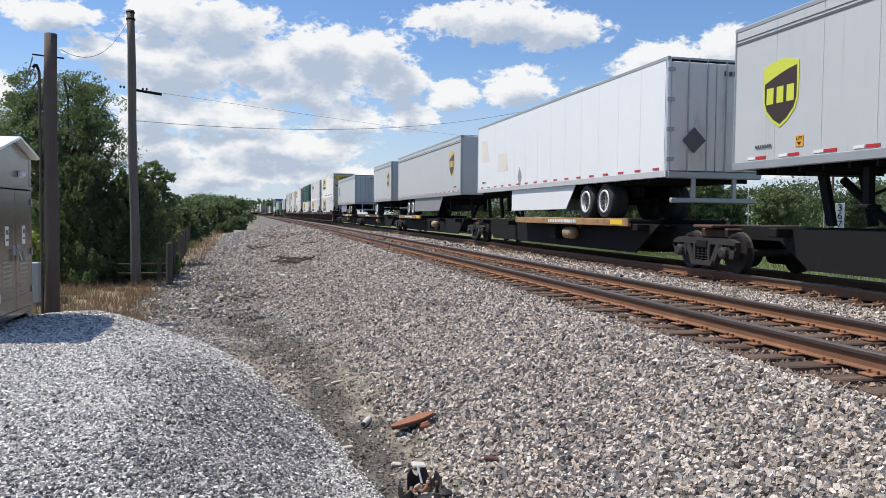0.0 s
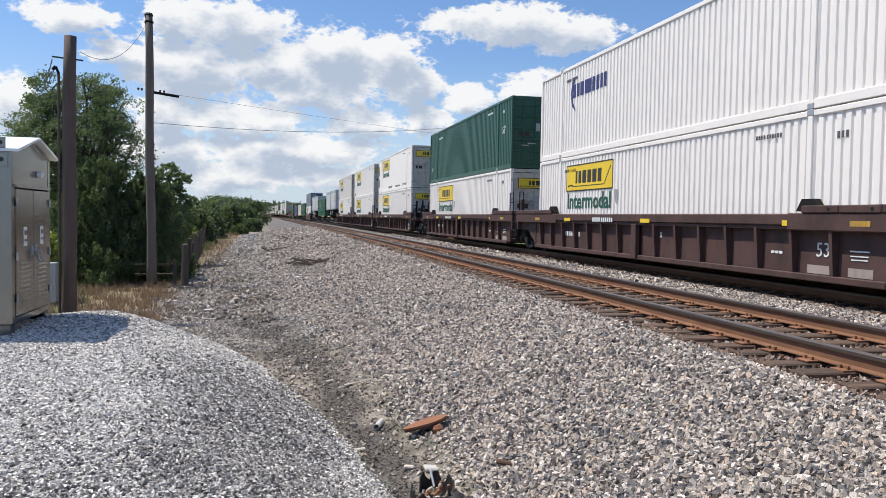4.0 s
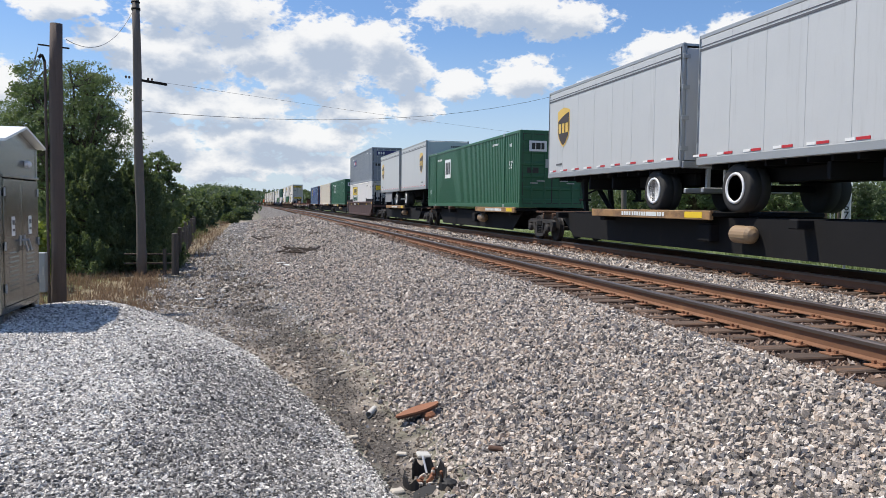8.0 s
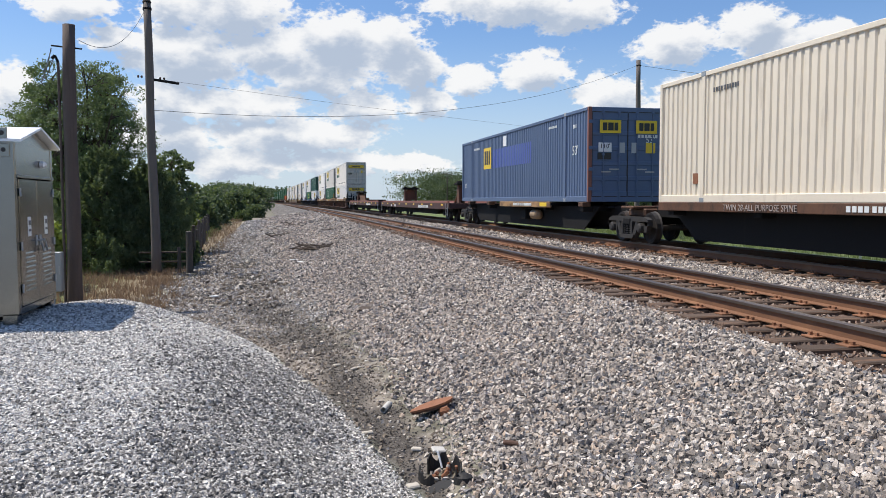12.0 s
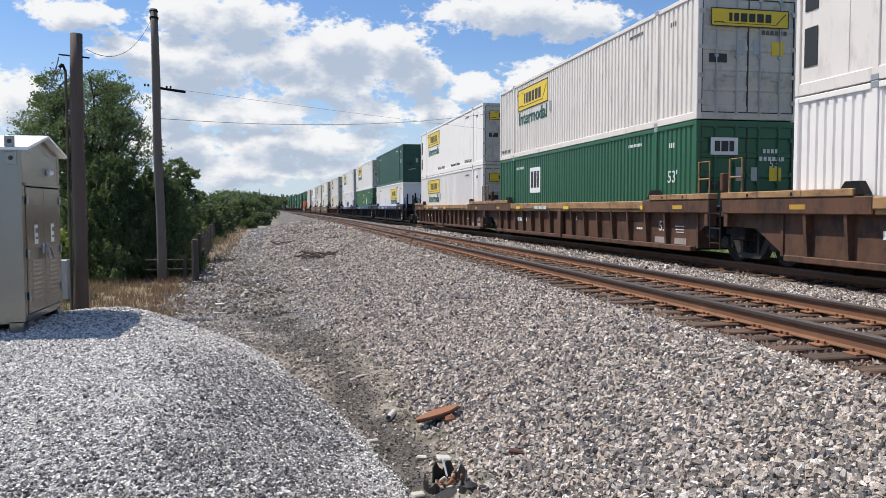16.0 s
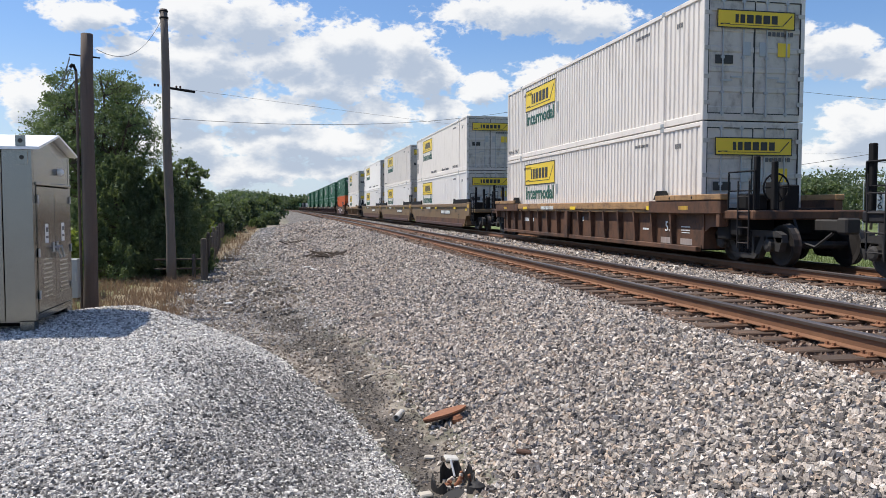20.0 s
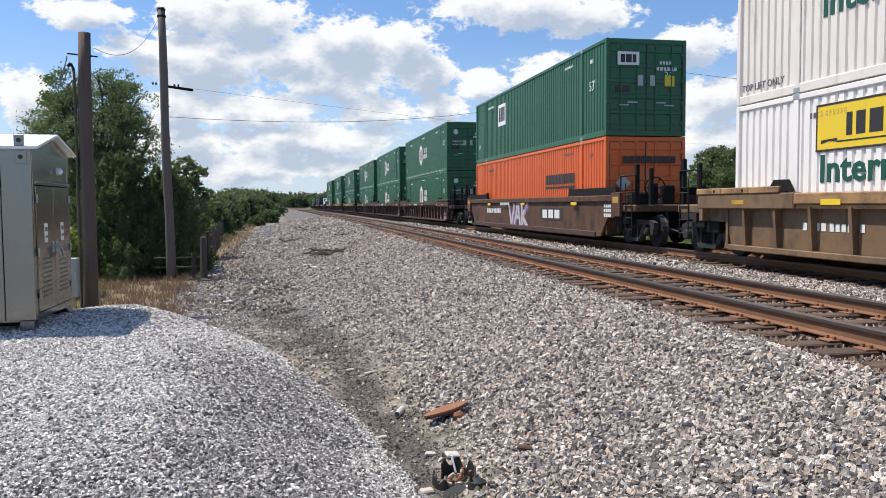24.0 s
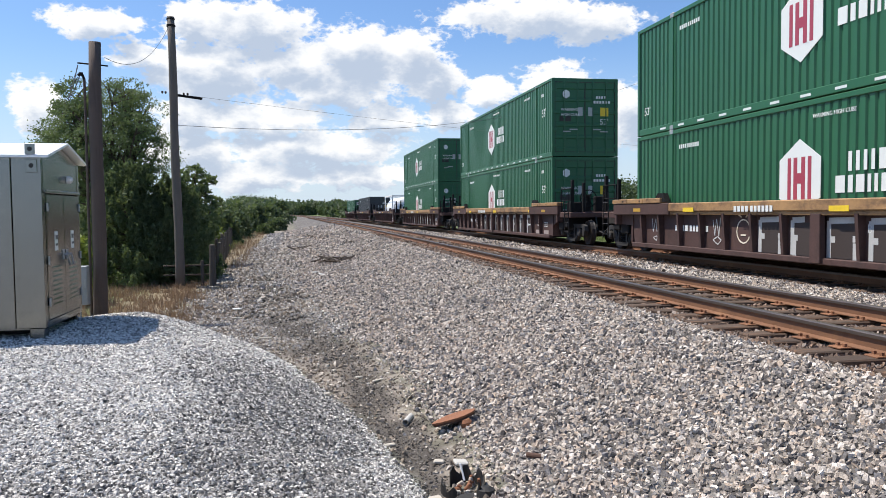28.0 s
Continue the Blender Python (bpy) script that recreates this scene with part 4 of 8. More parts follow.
def door_end(box, mat, sign, y=-HALF, tone=None):
    """Two doors with lock rods, handles and hinges in the near end of a container or trailer."""
    rods = mat if mat in (M["green"], M["deep_green"], M["hub_green"], M["orange"], M["blue"], M["dark_box"]) else M["steel_grey"]
    for sx in (-1, 1):
        d = part("door", shared("door", (sx, y), mat, lambda: door_leaf(sx, y)), None, box)
        for x in (0.3, 0.82):
            r = part("lock_rod", shared("lock_rod", (sx * x, y), rods, lambda: rod_with_guides(sx * x, y)), None, d, "upright door lock rod")
        part("handle", shared("handle", (sx, y), M["steel_grey"], lambda: Shape().box(min(sx * 0.3, sx * 0.62), y - 0.025, 0.98, max(sx * 0.3, sx * 0.62), y - 0.005, 1.02).box(
            min(sx * 0.58, sx * 0.88), y - 0.025, 0.9, max(sx * 0.58, sx * 0.88), y - 0.005, 0.94)), None, d, "galvanised door handle")
        part("hinge", shared("hinge", (sx, y), mat, lambda: [s for s in [Shape()] if [s.block(min(sx * 1.12, sx * 1.29), y - 0.012, z, max(sx * 1.12, sx * 1.29), y + 0.02, z + 0.1, 0.006) for z in (0.35, 0.95, 1.6, 2.4)]][0]), None, d)
        part("door_seam", shared("door_seam", (sx, y), M["black"], lambda: Shape().box(min(sx * 1.168, sx * 1.19), y - 0.002, 0.15, max(sx * 1.168, sx * 1.19), y + 0.03, 2.76).box(min(sx * 0.02, sx * 1.17), y - 0.002, 2.735, max(sx * 0.02, sx * 1.17), y + 0.03, 2.758).box(
            min(sx * 0.02, sx * 1.17), y - 0.002, 0.15, max(sx * 0.02, sx * 1.17), y + 0.03, 0.175)), None, d, "dark gap round the door")
        part("gasket", shared("gasket", (sx, y), M["black"], lambda: Shape().box(min(sx * 0.003, sx * 0.022), y + 0.03, 0.17, max(sx * 0.003, sx * 0.022), y + 0.055, 2.74)), None, d, "black rubber door gasket")


def container(name, label, paint, wall="rib", doors=True, ends=None, trim=None):
    """A 53-foot domestic container standing on z = 0."""
    c = thing(name, label, "container")
    trim = trim or paint
    for side in (-1, 1):
        if wall == "rib":
            part("side_wall", shared("side_wall", (side, wall), paint, lambda: corrugated(side, -HALF + 0.12, HALF - 0.12, 0.16, 2.8)), None, c)
        else:
            part("side_wall", shared("side_wall", (side, wall), paint, lambda: corrugated(side, -HALF + 0.12, HALF - 0.12, 0.2, 2.8, 1.225, 0.022, 0.014, 1.27)), None, c)
        part("top_rail", shared("top_rail", side, trim, lambda: Shape().block(min(side * 1.2, side * 1.296), -HALF + 0.12, 2.79, max(side * 1.2, side * 1.296), HALF - 0.12, TALL, 0.012)), None, c)
        part("bottom_rail", shared("bottom_rail", (side, wall), trim, lambda: Shape().block(min(side * 1.18, side * 1.296), -HALF + 0.12, 0.0, max(side * 1.18, side * 1.296), HALF - 0.12, 0.17 if wall == "rib" else 0.22, 0.012)), None, c)
        for y in (-6.1, 6.1):
            part("lift_post", shared("lift_post", (side, y), trim, lambda: Shape().block(min(side * 1.16, side * 1.3), y - 0.07, 0.0, max(side * 1.16, side * 1.3), y + 0.07, TALL + 0.012, 0.01)), None, c)
            part("corner_casting", shared("corner_casting", (side, y), M["steel_grey"], lambda: Shape().block(min(side * 1.1, side * 1.306), y - 0.09, TALL - 0.1, max(side * 1.1, side * 1.306), y + 0.09, TALL + 0.02, 0.012).block(
                min(side * 1.1, side * 1.306), y - 0.09, -0.004, max(side * 1.1, side * 1.306), y + 0.09, 0.11, 0.012)), None, c, "worn steel lifting castings")
        for y in (-1, 1):
            part("corner_post", shared("corner_post", (side, y), trim, lambda: Shape().block(min(side * 1.17, side * 1.3), min(y * 7.955, y * HALF), 0.0, max(side * 1.17, side * 1.3), max(y * 7.955, y * HALF), TALL, 0.012)), None, c)
    part("roof", shared("roof", wall, paint, lambda: Shape().box(-1.2, -HALF + 0.1, 2.84, 1.2, HALF - 0.1, 2.885)), None, c)
    part("floor", shared("floor", wall, M["soot"], lambda: Shape().box(-1.2, -HALF + 0.1, 0.04, 1.2, HALF - 0.1, 0.14)), None, c)
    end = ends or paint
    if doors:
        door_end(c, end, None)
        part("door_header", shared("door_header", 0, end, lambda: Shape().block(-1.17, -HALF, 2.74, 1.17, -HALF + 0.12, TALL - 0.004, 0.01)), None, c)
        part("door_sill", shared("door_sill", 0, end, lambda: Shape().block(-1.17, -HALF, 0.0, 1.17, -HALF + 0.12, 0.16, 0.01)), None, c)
    else:
        part("front_wall", shared("front_wall", 0, end, lambda: Shape().box(-1.17, -HALF + 0.05, 0.1, 1.17, -HALF + 0.1, 2.8)), None, c)
        part("front_frame", shared("front_frame", 0, end, lambda: Shape().block(-1.17, -HALF, 2.7, 1.17, -HALF + 0.08, TALL - 0.004, 0.01).block(-1.17, -HALF, 0.0, 1.17, -HALF + 0.08, 0.3, 0.01).block(
            -1.17, -HALF + 0.02, 0.95, 1.17, -HALF + 0.06, 1.05, 0.01).block(-1.17, -HALF + 0.02, 1.9, 1.17, -HALF + 0.06, 2.0, 0.01)), None, c)
    part("back_wall", shared("back_wall", 0, end, lambda: Shape().box(-1.17, HALF - 0.08, 0.0, 1.17, HALF - 0.004, TALL - 0.008)), None, c)
    return c


def stroke_logo(parent, x, y, z, turn, w, h, plate, ink, name="sign", strokes=(0.04, 0.06, 0.085, 0.08, 0.085, 0.075)):
    """A coloured plate with a scroll outline and plain dark strokes where a name stands."""
    t = Matrix.Translation((x, y, z)) @ turn
    key = (round(x, 2), round(y, 2), round(z, 2), w, h)
    p = part(name, shared(name, key, plate, lambda: Shape().block(-w / 2, -h / 2, 0, w / 2, h / 2, 0.008, 0.002).moved(t)), None, parent, "yellow company sign with plain dark strokes")

    def border():
        s = Shape()
        e = 0.03 * h + 0.012
        for a, b, c, d in ((-w / 2, -h / 2, w / 2, -h / 2 + e), (-w / 2, h / 2 - e, w / 2, h / 2), (-w / 2, -h / 2, -w / 2 + e, h / 2), (w / 2 - e, -h / 2, w / 2, h / 2)):
            s.box(a, b, 0.008, c, d, 0.012)
        for sx in (-1, 1):
            s.add([(sx * w * 0.34, -h * 0.32, 0.011), (sx * w * 0.46, h * 0.26 * sx, 0.011), (sx * w * 0.46, h * 0.34 * sx, 0.011), (sx * w * 0.34, -h * 0.24, 0.011)], [(0, 1, 2, 3)])
        s.box(-w * 0.34, -h * 0.33, 0.008, w * 0.34, -h * 0.30, 0.012)
        return s.moved(t)
    part("border", shared("border", key, ink, border), None, p, "dark border and scroll lines")
    part("painted_name", shared("painted_name", key, ink, lambda: bars(0, 0.02 * h, 0.008, Matrix.Identity(4), [n * w for n in strokes], h * 0.46, 0.24).moved(t)), None, p, "plain dark strokes")
    return p


def small_marks(c, ink, end=True):
    """Numbers, notices and small print as plain bars."""
    x = -1.276
    part("number", shared("number", (ink.name, 1), ink, lambda: bars(x, 5.25, 2.45, SIDE, [0.06] * 4 + [0] + [0.06] * 6, 0.1)), None, c, "container number as plain bars")
    part("number", shared("number", (ink.name, 2), ink, lambda: bars(x, -4.9, 2.55, SIDE, [0.05] * 4 + [0] + [0.05] * 6, 0.08)), None, c, "small print as plain bars")
    part("mark", shared("mark", (ink.name, 3), ink, lambda: bars(x, -6.9, 2.4, SIDE, [0.06, 0.06, 0.06], 0.12)), None, c)
    if end:
        part("number", shared("number", (ink.name, 4), ink, lambda: bars(0.62, -HALF + 0.012, 2.2, FRONT, [0.07, 0.07, 0.07, 0.07], 0.1).add(*lump(bars(0.66, -HALF + 0.012, 2.02, FRONT, [0.08] * 6, 0.1)))), None, c, "container number as plain bars")
        part("notice", shared("notice", 1, M["yellow"], lambda: Shape().block(0.6, -HALF + 0.006, 1.5, 0.92, -HALF + 0.018, 1.82, 0.003)), None, c, "yellow notice plate")
        part("notice", shared("notice", 2, M["black"], lambda: Shape().block(-1.0, -HALF + 0.006, 1.3, -0.55, -HALF + 0.018, 1.5, 0.003)), None, c, "black notice plate")
        part("notice", shared("notice", 3, M["steel_grey"], lambda: Shape().block(-0.3, -HALF + 0.006, 1.5, -0.1, -HALF + 0.018, 1.82, 0.003).block(0.12, -HALF + 0.006, 1.5, 0.32, -HALF + 0.018, 1.82, 0.003)), None, c, "grey notice plates")


def lump(s):
    return s.v, s.f


def yellow_sign_box(label, wall, paint, doors=True, tone=None, sign_y=3.8, high=True):
    c = container("container", label, paint, wall, doors, tone)
    stroke_logo(c, -1.272, sign_y, 2.2 if high else 2.05, SIDE, 3.5, 0.84, M["yellow"], M["black"])
    write_on(c, "Intermodal", 0.68, M["letter_green"], -1.276, sign_y, 1.45, SIDE, "lettering", 1.1, 0.022)
    if doors:
        stroke_logo(c, 0, -HALF - 0.03, 2.32, FRONT, 2.0, 0.42, M["yellow"], M["black"])
    small_marks(c, M["letter_grey"], doors)
    if wall == "flat":
        write_on(c, "30 Pallets  (48\"X40\")", 0.22, M["letter_grey"], -1.276, 1.5, 0.33, SIDE)
        write_on(c, "Refrigerated  Container", 0.22, M["letter_grey"], -1.276, -2.2, 0.33, SIDE)
        write_on(c, "TOP LIFT ONLY", 0.22, M["letter_grey"], -1.276, -5.1, 0.33, SIDE)
        part("vent_panel", shared("vent_panel", 0, M["black"], lambda: Shape().block(-1.285, 7.5, 0.5, -1.275, 7.85, 1.2, 0.004).block(-1.285, 7.5, 1.5, -1.275, 7.85, 2.3, 0.004)), None, c, "black vents by the cooling unit")
    else:
        write_on(c, "TOP LIFT ONLY", 0.2, M["letter_grey"], -1.276, 7.2, 0.32, SIDE)
        part("drip_mark", shared("drip_mark", 0, M["steel_grey"], lambda: Shape().prism([(0, 0), (0.24, 0.0), (0.2, -0.3), (0.1, -0.42), (0.02, -0.26)], -1.276, -1.270).moved(Matrix.Translation((0, 1.7, 1.75)))), None, c, "grey scuffed patch")
    return c


def plain_box(label, paint, ink, doors=True, plate=None, ends=None, plate_y=3.45):
    c = container("container", label, paint, "rib", doors, ends)
    if plate:
        p = part("sign", shared("sign", (plate.name, 5, plate_y), plate, lambda: Shape().block(-1.274, plate_y - 0.6, 1.45, -1.266, plate_y + 0.6, 2.4, 0.003)), None, c, "pale square company sign with plain strokes")
        part("painted_name", shared("painted_name", (plate.name, 5, plate_y), M["black"], lambda: bars(-1.274, plate_y, 1.95, SIDE, [0.26, 0.3, 0.2], 0.62, 0.12)), None, p, "plain dark strokes")
        e = part("sign", shared("sign", (plate.name, 6), plate, lambda: Shape().block(-0.95, -HALF - 0.03, 2.1, -0.25, -HALF - 0.022, 2.5, 0.003)), None, c, "pale company sign with plain strokes")
        part("painted_name", shared("painted_name", (plate.name, 6), M["black"], lambda: bars(-0.6, -HALF - 0.03, 2.3, FRONT, [0.14, 0.18, 0.12], 0.24, 0.12)), None, e, "plain dark strokes")
    write_on(c, "53'", 0.42, ink, -1.276, -6.95, 1.62, SIDE)
    write_on(c, "53'", 0.3, ink, -1.276, 7.4, 0.75, SIDE)
    if doors:
        write_on(c, "53'", 0.26, ink, 0.75, -HALF + 0.01, 1.9, FRONT)
    small_marks(c, ink, doors)
    return c


def hexagon_box(label, low):
    """Bottle-green box with a white hexagon and two white words' worth of strokes."""
    c = container("container", label, M["hub_green"])
    zc = 1.46
    hexa = [(0.74 * math.sin(a) * 0.95, 0.74 * math.cos(a)) for a in [math.radians(60 * i) for i in range(6)]]
    h = part("hexagon", shared("hexagon", zc, M["letter_white"], lambda: Shape().prism([(1.03 + u, zc + w) for u, w in hexa], -1.282, -1.272)), None, c, "white hexagon sign")
    part("painted_name", shared("painted_name", ("hexa", zc), M["maroon_letter"], lambda: Shape().box(-1.286, 0.68, zc - 0.4, -1.282, 0.78, zc + 0.4).box(-1.286, 0.86, zc - 0.4, -1.282, 0.97, zc + 0.4).box(-1.286, 1.09, zc - 0.4, -1.282, 1.2, zc + 0.4).box(-1.286, 1.28, zc - 0.4, -1.282, 1.38, zc + 0.4).box(-1.286, 0.97, zc - 0.1, -1.282, 1.09, zc + 0.1)), None, h, "crimson strokes in the hexagon")
    part("painted_name", shared("painted_name", ("words", zc), M["letter_white"], lambda: bars(-1.278, -0.75, zc + 0.24, SIDE, [0.09, 0.09, 0.08, 0.08, 0.2], 0.34, 0.28).add(*lump(bars(-1.278, -0.62, zc - 0.15, SIDE, [0.24, 0.12, 0.2, 0.08, 0.08, 0.2], 0.3, 0.25)))), None, c, "white strokes of a company name")
    write_on(c, "53'", 0.42, M["letter_white"], -1.276, -7.05, 1.7, SIDE)
    write_on(c, "53'", 0.3, M["letter_white"], -1.276, 7.5, 0.62, SIDE)
    write_on(c, "53'", 0.3, M["letter_white"], 0.75, -HALF + 0.01, 1.28, FRONT)
    write_on(c, "WARNING", 0.14, M["letter_white"], -0.62, -HALF - 0.012, 1.73, FRONT)
    write_on(c, "HIGH CUBE", 0.14, M["letter_white"], -0.6, -HALF - 0.012, 1.54, FRONT)
    write_on(c, "WARNING HIGH CUBE", 0.11, M["letter_white"], -1.276, 0.1, 2.58, SIDE)
    e = part("hexagon", shared("hexagon", "end", M["letter_white"], lambda: Shape().prism([(-0.75 + u * 0.22, 2.3 + w * 0.22) for u, w in hexa], -HALF - 0.006, -HALF - 0.014, "y")), None, c, "small white hexagon sign")
    small_marks(c, M["letter_white"])
    part("reflective_tape", shared("reflective_tape", "white", M["letter_white"], lambda: [s for s in [Shape()] if [s.box(-1.302, y, 0.05, -1.297, y + 0.3, 0.1) for y in np.arange(-6.9, 7.0, 0.95)]][0]), None, c, "row of white reflective tape")
    return c


# ---- running gear ----
def add_truck(car, y):
    """A two-axle freight truck: cast side frames, springs, bolster, wheels and axles."""
    t = new("truck")
    t.parent = car
    t.matrix_basis = Matrix.Translation((0, y, 0))
    top = [(-1.24, 0.5), (-1.2, 0.66), (-0.98, 0.73), (0.98, 0.73), (1.2, 0.66), (1.24, 0.5), (1.06, 0.5), (0.98, 0.6), (-0.98, 0.6), (-1.06, 0.5)]

    def frame_side(side):
        a, b = side * 0.93, side * 1.07
        f = Shape().prism(top, a, b)
        for k in (-1, 1):
            f.prism([(k * 0.7, 0.6), (k * 0.52, 0.6), (k * 0.3, 0.24), (k * 0.44, 0.15)], a, b)
            f.prism([(k * 0.62, 0.6), (k * 0.74, 0.6), (k * 0.74, 0.33), (k * 0.66, 0.33)], a, b)
            f.prism([(k * 0.98, 0.6), (k * 1.22, 0.6), (k * 1.14, 0.32), (k * 1.0, 0.32)], a, b)
            f.prism([(k * 0.24, 0.6), (k * 0.32, 0.6), (k * 0.32, 0.2), (k * 0.24, 0.2)], a, side * 1.09)
        return f.prism([(-0.46, 0.24), (0.46, 0.24), (0.36, 0.13), (-0.36, 0.13)], a, side * 1.1)
    for side in (-1, 1):
        part("side_frame", shared("side_frame", side, M["truck_steel"], lambda: frame_side(side)), None, t, "cast side frame with open windows")
        part("spring", shared("spring", side, M["soot"], lambda: [s for s in [Shape()] if [s.lathe([(0.24 + 0.03 * i, 0.075 if i % 2 else 0.056) for i in range(10)], 8, "z", (side * 1.02, dy, 0)) for dy in (-0.16, 0.0, 0.16)]][0]), None, t, "coil springs")
        for a in (-0.85, 0.85):
            part("bearing_cap", shared("bearing_cap", (side, a), M["truck_steel"], lambda: Shape().lathe([(side * 1.04, 0.13), (side * 1.14, 0.13), (side * 1.17, 0.08)], 12, "x", (0, a, 0.43))), None, t)
    part("bolster", shared("bolster", 0, M["soot"], lambda: Shape().block(-1.1, -0.22, 0.5, 1.1, 0.22, 0.7, 0.03)), None, t)
    part("brake_beam", shared("brake_beam", 0, M["soot"], lambda: Shape().block(-0.9, -0.42, 0.36, 0.9, -0.34, 0.46, 0.015).block(-0.9, 0.34, 0.36, 0.9, 0.42, 0.46, 0.015)), None, t)
    for a in (-0.85, 0.85):
        w = part("wheelset", shared("wheelset", a, M["wheel_steel"], lambda: Shape().lathe([(-1.0, 0.08), (1.0, 0.08)], 10, "x", (0, a, 0.43)).lathe(
            [(-0.80, 0.12), (-0.80, 0.30), (-0.82, 0.36), (-0.82, 0.42), (-0.72, 0.43), (-0.68, 0.455), (-0.665, 0.44), (-0.70, 0.30), (-0.68, 0.12)], 20, "x", (0, a, 0.43)).lathe(
            [(0.80, 0.12), (0.80, 0.30), (0.82, 0.36), (0.82, 0.42), (0.72, 0.43), (0.68, 0.455), (0.665, 0.44), (0.70, 0.30), (0.68, 0.12)], 20, "x", (0, a, 0.43))), None, t, "steel wheels on their axle")
    return t


def ladder(car, x, y, z0, z1, paint="steel_grey"):
    s = Shape()
    for dy in (-0.2, 0.2):
        s.tube((x, y + dy, z0), (x, y + dy, z1), 0.016, 6)
    n = int((z1 - z0) / 0.32)
    for i in range(n):
        z = z0 + 0.12 + i * 0.32
        s.tube((x, y - 0.2, z), (x, y + 0.2, z), 0.014, 6)
    return part("ladder", s, M[paint], car, "steel ladder rungs")


def coupler(car, y, way):
    part("coupler", shared("coupler", (y, way), M["truck_steel"], lambda: Shape().block(-0.12, min(y, y + way * 0.9), 0.72, 0.12, max(y, y + way * 0.9), 0.96, 0.03).block(-0.17, min(y + way * 0.7, y + way * 1.0), 0.68, 0.17, max(y + way * 0.7, y + way * 1.0), 1.0, 0.04)), None, car)


